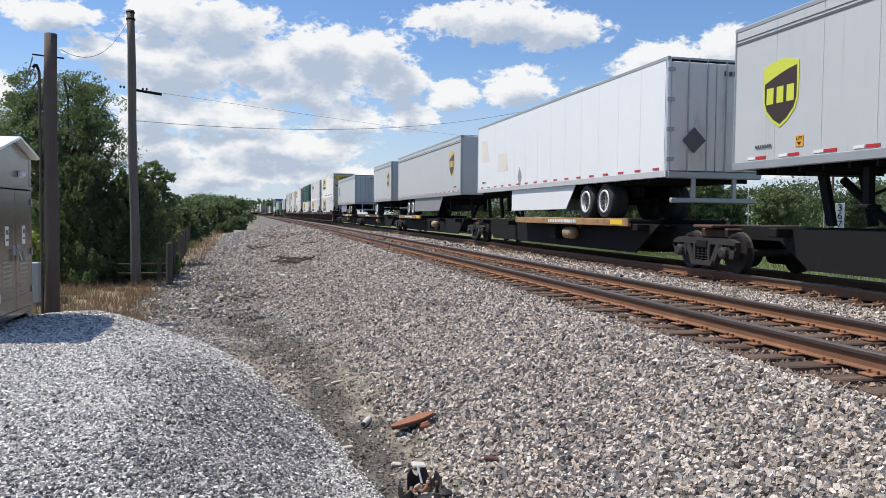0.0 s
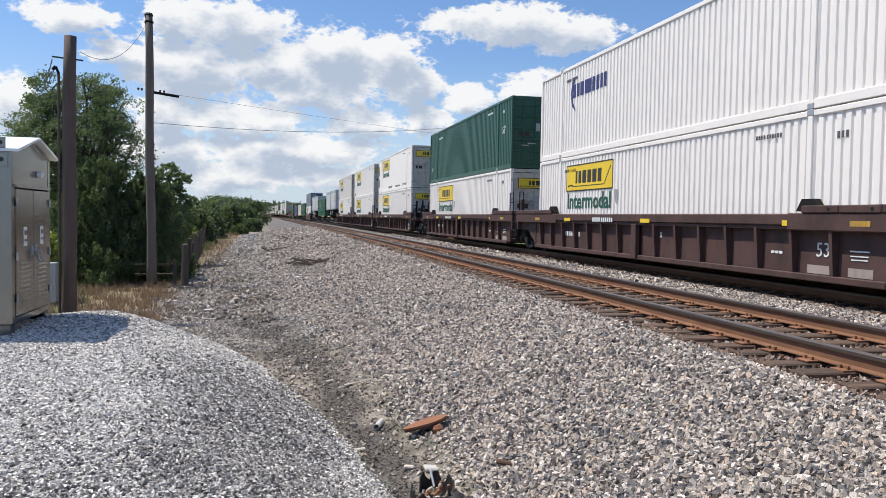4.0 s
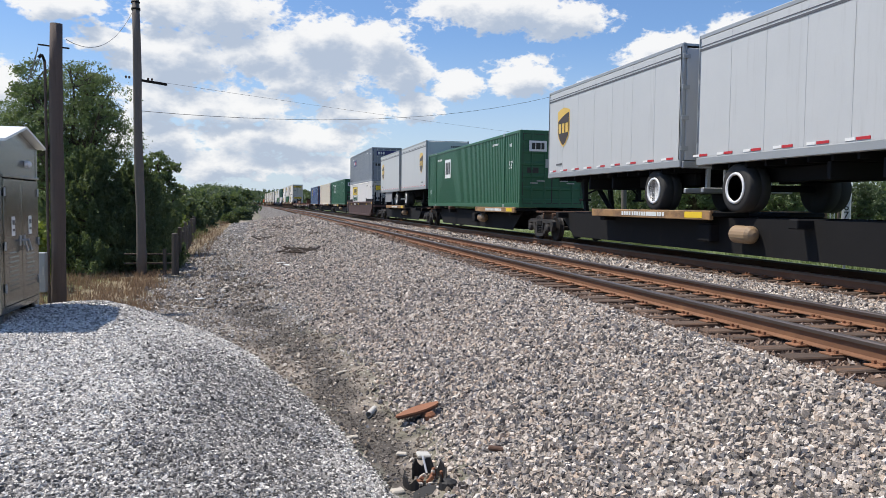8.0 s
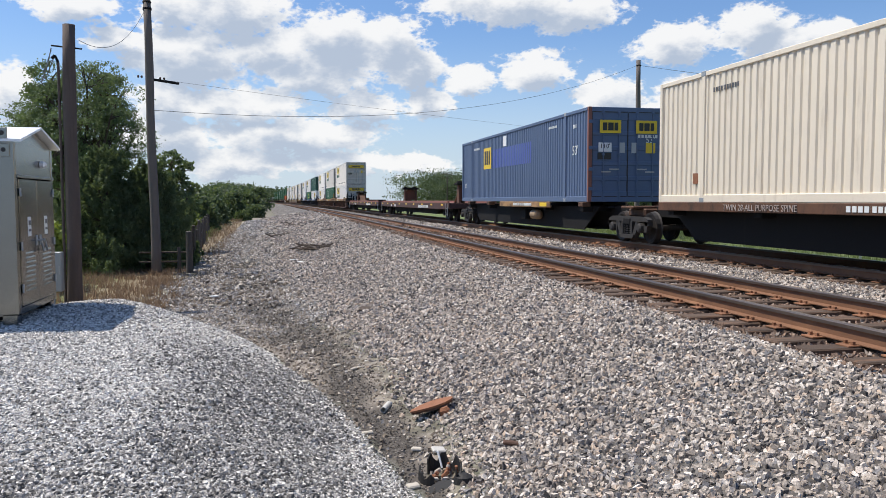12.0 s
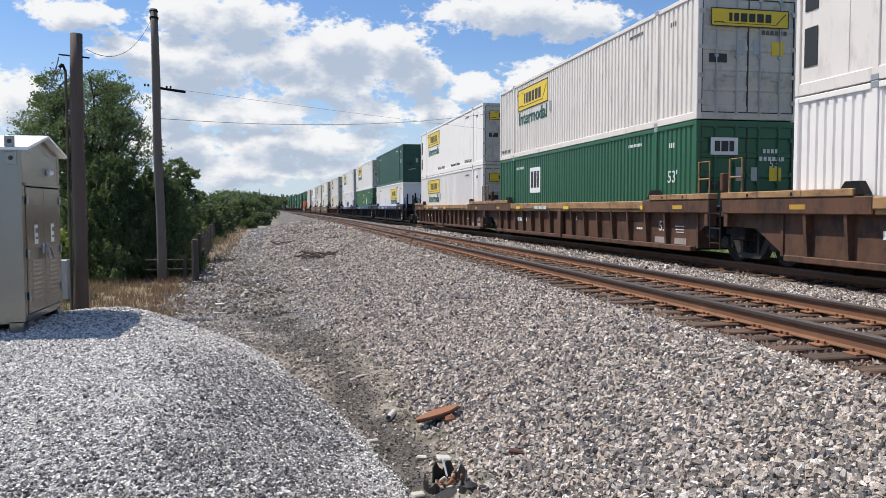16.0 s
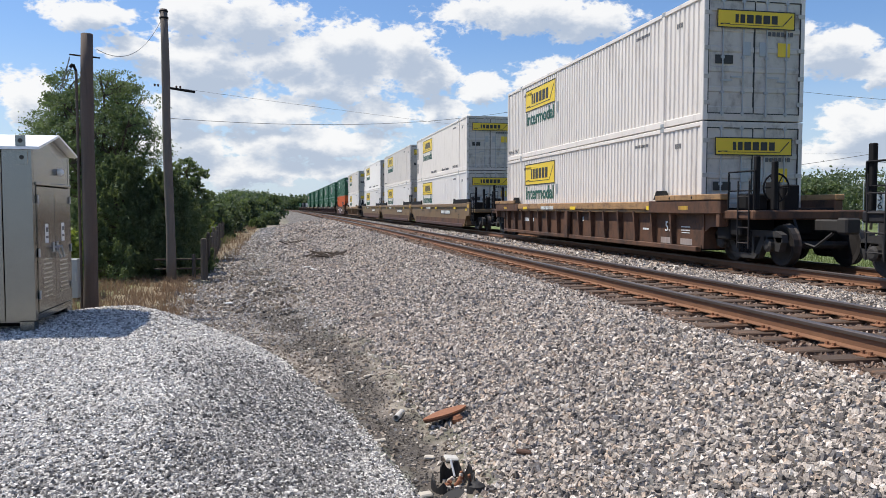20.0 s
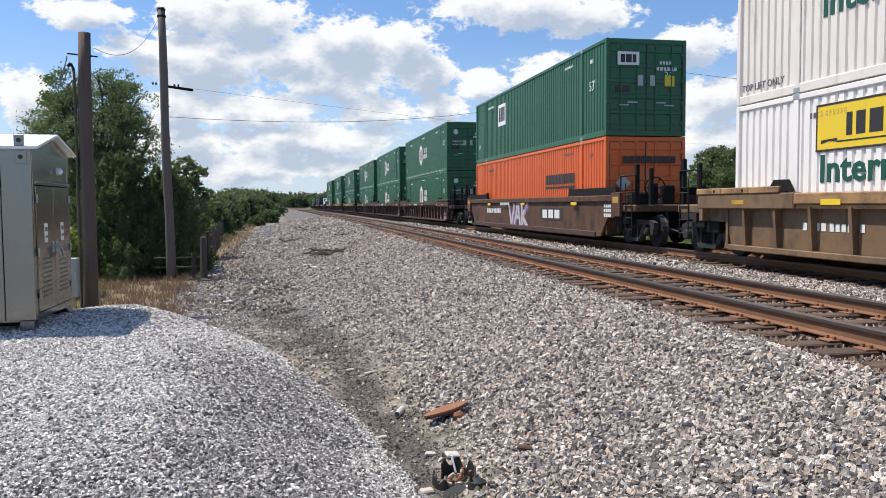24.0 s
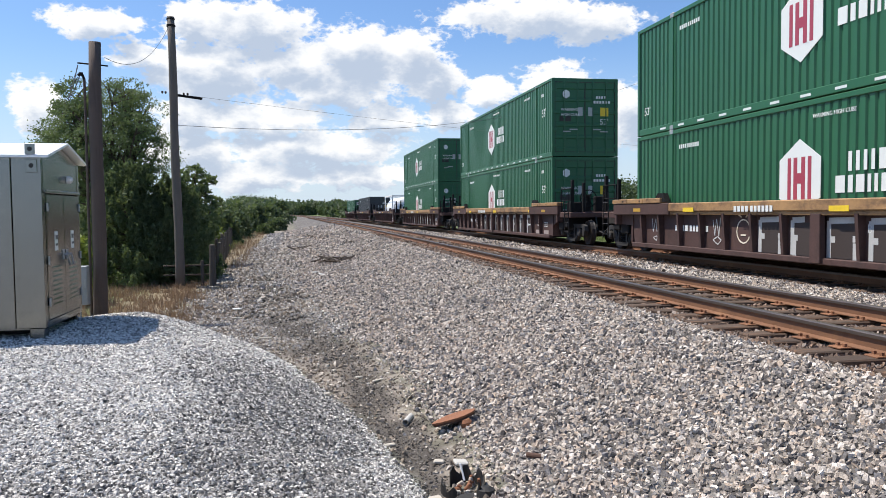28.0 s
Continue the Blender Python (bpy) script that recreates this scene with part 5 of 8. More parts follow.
def well_car(label, paint, sill, look_kind, lead="joint", tail="joint", pitch=19.5, cap=None):
    """One unit of a double-stack well car. look_kind: ribbed or smooth sides. lead, tail: joint (truck shared with the next unit) or coupler."""
    car = thing("well_car", label, "railway car")
    w = HALF + 0.16
    y0, y1 = -w - 0.0, w + 0.0
    key = (look_kind, paint.name, lead, tail)
    over = {-1: 0.75 if lead == "joint" else 1.0, 1: 1.85 if tail == "joint" else 1.0}   # how far the sides reach past the well
    for side in (-1, 1):
        xo = side * 1.49
        if look_kind == "ribbed":
            part("side_panel", shared("side_panel", (key, side), paint, lambda: Shape().prism([(y0 - over[-1], 1.08), (y0 - over[-1], 0.8), (y0 - 0.3, 0.76), (y0 - 0.1, 0.66), (y0 + 0.12, 0.22), (y1 - 0.1, 0.22), (y1 + over[1] - 0.95, 0.76), (y1 + over[1], 0.8), (y1 + over[1], 1.08)], side * 1.312, side * 1.33)), None, car)
            part("bottom_sill", shared("bottom_sill", (key, side), paint, lambda: Shape().block(min(side * 1.3, side * 1.44), y0 + 0.12, 0.18, max(side * 1.3, side * 1.44), y1 - 0.12, 0.3, 0.015)), None, car)
            n = 15
            rib = shared("rib", (key, side), paint, lambda: Shape().prism([(0.0, 0.3), (side * 0.1, 0.3), (side * 0.16, 1.1), (0.0, 1.1)], -0.04, 0.04, "y").moved(Matrix.Translation((side * 1.33, 0, 0))))
            for i in range(n):
                r = part("rib", rib, None, car)
                r.matrix_basis = Matrix.Translation((0, 0.28 + 1.03 * (i - 7), 0))
            part("middle_post", shared("middle_post", (key, side), paint, lambda: Shape().block(min(side * 1.38, side * 1.5), 0.14, 0.2, max(side * 1.38, side * 1.5), 0.42, 1.1, 0.012)), None, car)
            part("jack_pad", shared("jack_pad", (key, side), M["pale_panel"], lambda: Shape().box(min(side * 1.33, side * 1.335), -7.75, 0.31, max(side * 1.33, side * 1.335), -7.2, 0.46).box(min(side * 1.33, side * 1.335), -6.9, 0.31, max(side * 1.33, side * 1.335), -6.2, 0.46)), None, car, "worn pale stencil panels")
            part("small_print", shared("small_print", (key, side), M["letter_white"], lambda: bars(side * 1.336, -7.45, 0.74, SIDE, [0.3, 0.12], 0.025).add(*lump(bars(side * 1.336, -7.45, 0.66, SIDE, [0.4], 0.02))).add(*lump(bars(side * 1.336, -7.45, 0.6, SIDE, [0.22, 0.14], 0.02))).add(*lump(bars(side * 1.336, -5.35, 0.64, SIDE, [0.1] * 3, 0.05))).add(*lump(bars(side * 1.336, 5.0, 0.74, SIDE, [0.12] * 4 + [0] + [0.1] * 6, 0.14)))), None, car, "stencilled print as plain bars")
            if side < 0:
                write_on(car, "53", 0.36, M["letter_white"], -1.336, -6.6, 0.72, SIDE, "length_mark")
                write_on(car, "B", 0.2, M["letter_white"], -1.336, -0.9, 0.84, SIDE, "stencil")
            part("top_sill", shared("top_sill", (key, side, sill.name), sill, lambda: Shape().block(min(side * 1.33, side * 1.5), y0 + 0.9, 1.15, max(side * 1.33, side * 1.5), y1 - 0.9, 1.36, 0.02).block(min(side * 1.33, side * 1.46), y0 + 0.9, 1.07, max(side * 1.33, side * 1.46), y1 - 0.9, 1.15, 0.012)), None, car)
            for e in (-1, 1):
                a, b = sorted((e * (w - 2.4), e * (w + over[e])))
                part("sill_end", shared("sill_end", (key, side, e, paint.name), paint, lambda: Shape().block(min(side * 1.3, side * 1.515), a, 1.06, max(side * 1.3, side * 1.515), b, 1.37, 0.02)), None, car)
                cap_bar = Shape()
                c0, c1 = sorted((e * (w - 2.0), e * (w + over[e] + 0.03)))
                for q in range(3):
                    cap_bar.block(min(side * 1.3, side * 1.535), c0 + (c1 - c0) * q / 3 + 0.006, 1.37, max(side * 1.3, side * 1.535), c0 + (c1 - c0) * (q + 1) / 3 - 0.006, 1.5, 0.014)
                part("end_cap", once(("end_cap", key, side, e, sill.name), lambda: tidy(cap_bar.mesh("end_cap", sill))), None, car)
                part("pin_hole", once(("pin_hole", key, side, e), lambda: tidy(Shape().lathe([(side * 1.534, 0.035), (side * 1.538, 0.035)], 10, "x", (0, c0 + (c1 - c0) * 0.4, 1.43)).lathe([(side * 1.534, 0.035), (side * 1.538, 0.035)], 10, "x", (0, c0 + (c1 - c0) * 0.75, 1.43)).mesh("pin_hole", M["soot"]))), None, car)
                part("end_patch", shared("end_patch", (key, side, e), M["dull_yellow"], lambda: Shape().box(min(side * 1.515, side * 1.519), e * (w - 0.6) - 0.22, 1.15, max(side * 1.515, side * 1.519), e * (w - 0.6) + 0.22, 1.24)), None, car, "worn yellow reflective patch")
                yy = e * (w + over[e]) + (0.12 if e < 0 else -0.12)
                part("end_post", shared("end_post", (key, side, e), paint, lambda: Shape().block(min(side * 1.3, side * 1.5), yy - 0.07, 0.78, max(side * 1.3, side * 1.5), yy + 0.07, 1.07, 0.012)), None, car)
                part("guide", shared("guide", (key, side, e), M["soot"], lambda: Shape().prism([(e * (w - 2.2), 1.4), (e * (w - 2.05), 1.62), (e * (w - 1.75), 1.62), (e * (w - 1.55), 1.4)], side * 1.34, side * 1.48)), None, car)
        else:
            part("side_panel", shared("side_panel", (key, side), paint, lambda: Shape().prism([(y0 - over[-1], 1.42), (y0 - over[-1], 0.8), (y0 - 0.25, 0.76), (y0 + 0.25, 0.2), (y1 - 0.25, 0.2), (y1 + over[1] - 0.9, 0.76), (y1 + over[1], 0.8), (y1 + over[1], 1.42)], side * 1.36, side * 1.42)), None, car)
            part("top_sill", shared("top_sill", (key, side), sill, lambda: Shape().block(min(side * 1.34, side * 1.49), y0 - over[-1], 1.24, max(side * 1.34, side * 1.49), y1 + over[1], 1.43, 0.025)), None, car)
            part("bottom_sill", shared("bottom_sill", (key, side), M["maroon"] if cap is None else cap, lambda: Shape().block(min(side * 1.32, side * 1.46), y0 + 0.6, 0.16, max(side * 1.32, side * 1.46), y1 - 0.6, 0.34, 0.02)), None, car)
            if side < 0 and paint == M["mustard"]:
                np_ = part("number_plate", shared("number_plate", key, M["dark_panel"], lambda: Shape().block(-1.428, -4.45, 0.81, -1.42, -1.55, 1.09, 0.002)), None, car, "dark number panel")
                part("car_number", shared("plate_number", key, M["letter_white"], lambda: bars(-1.428, -3.0, 0.95, SIDE, [0.2] * 4 + [0.0] + [0.18] * 6, 0.18)), None, np_, "car number as plain bars")
                write_on(car, "53", 0.34, M["dark_panel"], -1.421, -6.6, 0.72, SIDE, "length_mark")
                part("lower_band", shared("lower_band", key, M["brown_car"], lambda: Shape().prism([(-7.9, 0.34), (8.0, 0.34), (7.7, 0.6), (-8.3, 0.6)], -1.424, -1.42)), None, car, "dirty brown lower band")
                part("yellow_patch", shared("yellow_patch", key, M["yellow"], lambda: Shape().box(-1.424, -8.6, 1.05, -1.42, -8.3, 1.19)), None, car, "yellow reflective patch")
            for e in (-1, 1):
                part("guide", shared("guide", (key, side, e), M["soot"], lambda: Shape().prism([(e * (w - 2.9), 1.43), (e * (w - 2.8), 1.72), (e * (w - 2.6), 1.66), (e * (w + over[e] - 0.1), 1.66), (e * (w + over[e]), 1.43)], side * 1.36, side * 1.46)), None, car, "dark raised end guide")
                part("marker_box", shared("marker_box", (key, side, e), paint, lambda: Shape().block(min(side * 1.4, side * 1.5), e * (w + over[e]) - 0.28 - 0.3 * (e > 0), 0.82, max(side * 1.4, side * 1.5), e * (w + over[e]) + 0.28 - 0.3 * (e > 0) + 0.02, 1.5, 0.012)), None, car)
                part("end_patch", shared("end_patch", (key, side, e, "flat"), M["dull_yellow"], lambda: Shape().box(min(side * 1.5, side * 1.504), e * (w + over[e]) - 0.2 - 0.3 * (e > 0), 1.2, max(side * 1.5, side * 1.504), e * (w + over[e]) + 0.2 - 0.3 * (e > 0), 1.38)), None, car, "yellow reflective patch")
        part("stripe", shared("stripe", (look_kind, side), M["yellow"], lambda: [s for s in [Shape()] if [s.box(min(side * 1.494, side * 1.506), y, 1.14, max(side * 1.494, side * 1.506), y + 0.5, 1.24) for y in (-6.2, -0.6, 4.6)]][0]), None, car, "yellow reflective patches")
        part("car_number", shared("car_number", (look_kind, side), M["letter_white"], lambda: bars(side * 1.508, 2.2, 1.2, SIDE if side < 0 else SIDE @ pose(0, 0, 0, 0, 180, 0), [0.1] * 4 + [0] + [0.09] * 6, 0.12)), None, car, "car number as plain bars")
    part("well_floor", shared("well_floor", key, M["soot"], lambda: Shape().box(-1.36, y0 + 0.3, 0.2, 1.36, y1 - 0.3, 0.3)), None, car)
    for e in (-1, 1):
        part("bulkhead", shared("bulkhead", (key, e), paint, lambda: Shape().box(-1.36, min(e * w, e * (w + 0.08)), 0.26, 1.36, max(e * w, e * (w + 0.08)), 1.1)), None, car)
        part("end_platform", shared("end_platform", (key, e), paint, lambda: Shape().block(-1.3, min(e * w, e * (w + 1.0)), 0.98, 1.3, max(e * w, e * (w + 1.0)), 1.1, 0.02)), None, car)
        part("draft_sill", shared("draft_sill", (key, e, pitch), M["soot"], lambda: Shape().block(-0.33, min(e * (w - 0.1), e * (pitch / 2 - 0.05)), 0.62, 0.33, max(e * (w - 0.1), e * (pitch / 2 - 0.05)), 0.98, 0.03)), None, car)
    for e, kind in ((-1, lead), (1, tail)):
        o = e * (w + over[e])
        # the lower block is added: it hides the truck top and darkens the joint
        part("walkway", shared("walkway", (key, e), M["soot"], lambda: Shape().block(-1.3, min(o, o - e * 0.55), 1.1, 1.3, max(o, o - e * 0.55), 1.2, 0.015).block(-1.28, min(o, o - e * 0.5), 0.5, 1.28, max(o, o - e * 0.5), 0.98, 0.03)), None, car, "grimy end walkway over an added black filler box")
        if kind == "joint":
            u = e * (w + over[e] - 0.35)
            part("grab_iron", shared("grab_iron", (key, e), M["ochre"] if sill == M["ochre"] else M["soot"], lambda: Shape().path([(-1.42, u - 0.22, 1.4), (-1.42, u - 0.22, 2.2), (-1.42, u + 0.22, 2.2), (-1.42, u + 0.22, 1.4)], 0.022, 6).tube((-1.42, u - 0.22, 1.82), (-1.42, u + 0.22, 1.82), 0.018, 6)), None, car, "upright grab iron on the end sill")
    if lead == "joint":
        ladder(car, -1.5, y0 - over[-1] - 0.26, 0.3, 1.35, "wheel_steel")
        part("hose", shared("hose", key, M["char"], lambda: Shape().path([(-0.9, y0 - over[-1] - 0.1, 1.2), (-1.0, y0 - over[-1] - 0.35, 0.75), (-0.95, y0 - over[-1] - 0.6, 0.62), (-0.8, y0 - over[-1] - 0.9, 0.95)], 0.03, 6)), None, car, "slack black air hose")
        for px in (-1.03, 1.03):
            part("end_post", shared("end_post", (key, "tall", px), paint, lambda: Shape().block(px - 0.07, y0 - 0.62, 1.18, px + 0.07, y0 - 0.5, 1.95, 0.02)), None, car)
    add_truck(car, -pitch / 2 if lead == "joint" else -w - 1.3)
    if tail == "coupler":
        add_truck(car, w + 1.3)
        coupler(car, w + 2.2, 1)
        ends = [1]
    else:
        ends = []
    if lead == "coupler":
        coupler(car, -w - 2.2, -1)
        ends.append(-1)
    for e in ends:
        yy = e * (w + 2.1)
        part("end_beam", shared("end_beam", (key, e), paint, lambda: Shape().block(-1.42, min(yy, yy - e * 1.2), 0.95, 1.42, max(yy, yy - e * 1.2), 1.15, 0.03)), None, car)
        ladder(car, -1.44, e * (w + 1.75), 0.35, 1.75, "wheel_steel")
        part("railing", Shape().tube((-1.38, e * (w + 1.1), 1.1), (-1.38, e * (w + 1.1), 1.95), 0.02, 6).tube((-1.38, e * (w + 2.05), 1.1), (-1.38, e * (w + 2.05), 1.95), 0.02, 6).tube(
            (-1.38, e * (w + 1.1), 1.95), (-1.38, e * (w + 2.05), 1.95), 0.02, 6).tube((-1.38, e * (w + 1.1), 1.55), (-1.38, e * (w + 2.05), 1.55), 0.016, 6), M["soot"], car)
        for px, pz in ((-1.31, 2.25), (-0.9, 2.15)):
            part("end_post", Shape().block(px - 0.05, e * (w + 2.0) - 0.06, 1.15, px + 0.05, e * (w + 2.0) + 0.06, pz, 0.015), M["soot"], car, "black upright end post")
        part("gear_box", Shape().block(-1.3, min(e * (w + 1.05), e * (w + 1.45)), 0.6, -0.5, max(e * (w + 1.05), e * (w + 1.45)), 0.98, 0.03).block(-1.2, min(e * (w + 1.1), e * (w + 1.5)), 1.14, -0.7, max(e * (w + 1.1), e * (w + 1.5)), 1.5, 0.04), M["soot"], car, "grimy brake gear")
        part("hose", Shape().path([(-0.5, e * (w + 2.1), 0.95), (-0.55, e * (w + 2.4), 0.5), (-0.45, e * (w + 2.7), 0.42), (-0.3, e * (w + 3.0), 0.7)], 0.03, 6), M["char"], car, "hanging black air hose")
        part("brake_stand", Shape().block(-0.2, e * (w + 1.2) - 0.1, 1.1, 0.2, e * (w + 1.2) + 0.1, 1.7, 0.03), M["soot"], car)
    if lead == "coupler":
        hub = (-0.55, -w - 1.55, 1.62)
        s = Shape()
        ring = [(0.3 * math.cos(a), 0.3 * math.sin(a)) for a in np.linspace(0, 2 * math.pi, 19)]
        for (a, b), (c, d) in zip(ring, ring[1:]):
            s.tube((hub[0] + a, hub[1], hub[2] + b), (hub[0] + c, hub[1], hub[2] + d), 0.02, 6, caps=False)
        for i in range(0, 18, 3):
            s.tube(hub, (hub[0] + ring[i][0], hub[1], hub[2] + ring[i][1]), 0.014, 5)
        part("brake_wheel", s, M["soot"], car, "black spoked brake wheel")
        part("brake_post", Shape().block(-0.65, -w - 1.54, 1.08, -0.45, -w - 1.3, 1.75, 0.02), M["soot"], car)
    return car


def spine_car(label, pitch, first=False, last=False, deck=(-4.5, 3.5), boxes=False, tank=True, sill_paint=None):
    """One unit of a spine car: deep centre sill, wheel decks on arms, hitch and truck."""
    car = thing("spine_car", label, "railway car")
    h = pitch / 2
    part("centre_sill", Shape().prism([(-h + 0.1, 1.0), (-h + 0.1, 0.72), (-h + 1.7, 0.72), (-h + 3.0, 0.3), (h - 3.0, 0.3), (h - 1.7, 0.72), (h - 0.1, 0.72), (h - 0.1, 1.0)], -0.42, 0.42), M["soot"], car)
    part("sill_flange", Shape().block(-0.62, -h + 2.2, 0.93, 0.62, h - 2.2, 1.0, 0.01).block(-0.6, -h + 3.1, 0.26, 0.6, h - 3.1, 0.32, 0.01), M["soot"], car)
    part("skirt_plate", Shape().prism([(-h + 2.0, 0.98), (-h + 3.2, 0.24), (h - 3.2, 0.24), (h - 2.0, 0.98)], -1.02, -0.98), M["soot"], car, "grimy black deep side plate")
    for a, b in ([deck] if deck else []):
        for side in (-1, 1):
            d = part("wheel_deck", Shape().block(min(side * 0.5, side * 1.42), a, 1.0, max(side * 0.5, side * 1.42), b, 1.1, 0.015), M["soot"], car)
            part("deck_edge", Shape().block(min(side * 1.36, side * 1.45), a, 0.93, max(side * 1.36, side * 1.45), b, 1.13, 0.012), sill_paint or M["ochre"], d, "faded ochre deck edge")
            part("car_number", bars(side * 1.455, (a + b) / 2, 1.03, SIDE, [0.1] * 4 + [0] + [0.09] * 6 + [0.5, 0.09, 0.09, 0.09], 0.1), M["letter_white"], d, "car number as plain bars")
            part("stripe", Shape().box(min(side * 1.45, side * 1.456), a + 0.3, 0.97, max(side * 1.45, side * 1.456), a + 1.0, 1.1), M["yellow"], d, "yellow reflective patch")
    for y in (-h + 2.6, -h + 6.0, h - 6.0, h - 2.6):
        part("arm", Shape().block(-1.36, y - 0.13, 0.82, 1.36, y + 0.13, 1.0, 0.02), M["soot"], car)
        if boxes:
            for side in (-1, 1):
                part("pedestal", Shape().block(min(side * 1.12, side * 1.4), y - 0.2, 0.98, max(side * 1.12, side * 1.4), y + 0.2, 1.125, 0.02), M["brown_car"], car)
    if tank:
        part("air_tank", Shape().lathe([(0.0, 0.05), (0.05, 0.13), (0.12, 0.18), (0.62, 0.18), (0.69, 0.13), (0.74, 0.05)], 18, "y", (-1.2, -2.7, 0.66)), M["tan"], car, "tan air tank")
        part("valve_box", Shape().block(-1.25, -1.2, 0.45, -0.95, -0.7, 0.85, 0.03), M["soot"], car)
    add_truck(car, -h)
    if last:
        add_truck(car, h - 0.9)
        coupler(car, h + 0.05, 1)
    if first:
        coupler(car, -h - 1.2, -1)
        part("end_platform", Shape().block(-1.3, -h - 1.2, 0.95, 1.3, -h - 0.2, 1.06, 0.02), M["soot"], car)
        ladder(car, -1.32, -h - 0.7, 0.4, 1.8)
        part("railing", Shape().tube((-1.3, -h - 1.1, 1.06), (-1.3, -h - 1.1, 1.9), 0.02, 6).tube((-1.3, -h - 0.3, 1.06), (-1.3, -h - 0.3, 1.9), 0.02, 6).tube((-1.3, -h - 1.1, 1.9), (-1.3, -h - 0.3, 1.9), 0.02, 6), M["soot"], car)
    part("junction", Shape().block(-0.8, -h - 0.5, 0.72, 0.8, -h + 0.5, 0.95, 0.04).block(-1.1, -h - 0.4, 0.95, 1.1, -h + 0.35, 1.02, 0.02), M["brown_car"], car, "brown articulation castings")
    return car


def hitch(car, y, way=1, z=1.05):
    """A folding trailer hitch: leaning legs, strut and head plate."""
    h = new("hitch")
    h.parent = car
    h.matrix_basis = Matrix.Translation((0, y, z))
    for x in (-0.45, 0.45):
        part("leg", shared("leg", ("hitch", x), M["soot"], lambda: Shape().prism([(-0.35, 0), (-0.18, 0), (0.1, 0.95), (-0.1, 0.95)], x - 0.05, x + 0.05)), None, h)
    part("strut", shared("strut", ("hitch", way), M["soot"], lambda: Shape().tube((0, way * 1.2, 0.0), (0, 0, 0.85), 0.08, 8)), None, h)
    part("head_plate", shared("head_plate", "hitch", M["soot"], lambda: Shape().block(-0.6, -0.3, 0.93, 0.6, 0.3, 1.02, 0.02)), None, h)


def shield(trailer, y, z, w, h, plate=None):
    """A dark brown and gold shield, as plain shapes."""
    plate = plate or M["gold"]

    def outline(k):
        pts = [(-0.5, 0.42), (-0.25, 0.47), (0.0, 0.5), (0.25, 0.47), (0.5, 0.42), (0.5, -0.1), (0.42, -0.26), (0.2, -0.42), (0.0, -0.5), (-0.2, -0.42), (-0.42, -0.26), (-0.5, -0.1)]
        return [(y - a * w * k, z + b * h * k) for a, b in pts]
    s = part("shield", Shape().prism(outline(1.0), -1.305, -1.3), plate, trailer, "gold and dark brown shield emblem")
    part("shield_field", Shape().prism([(a, min(b, z + h * (0.36 - 0.2 * max(0.0, min(1.0, 0.5 + (a - y) / w)) ** 1.5))) for a, b in outline(0.9)], -1.309, -1.305), M["shield_brown"], s, "dark brown field")
    t = Matrix.Translation((-1.309, y, z)) @ SIDE
    part("painted_name", bars(0, -0.02 * h, 0, Matrix.Identity(4), [0.2 * w, 0.19 * w, 0.2 * w], 0.24 * h, 0.3).moved(t), plate, s, "pale plain strokes")


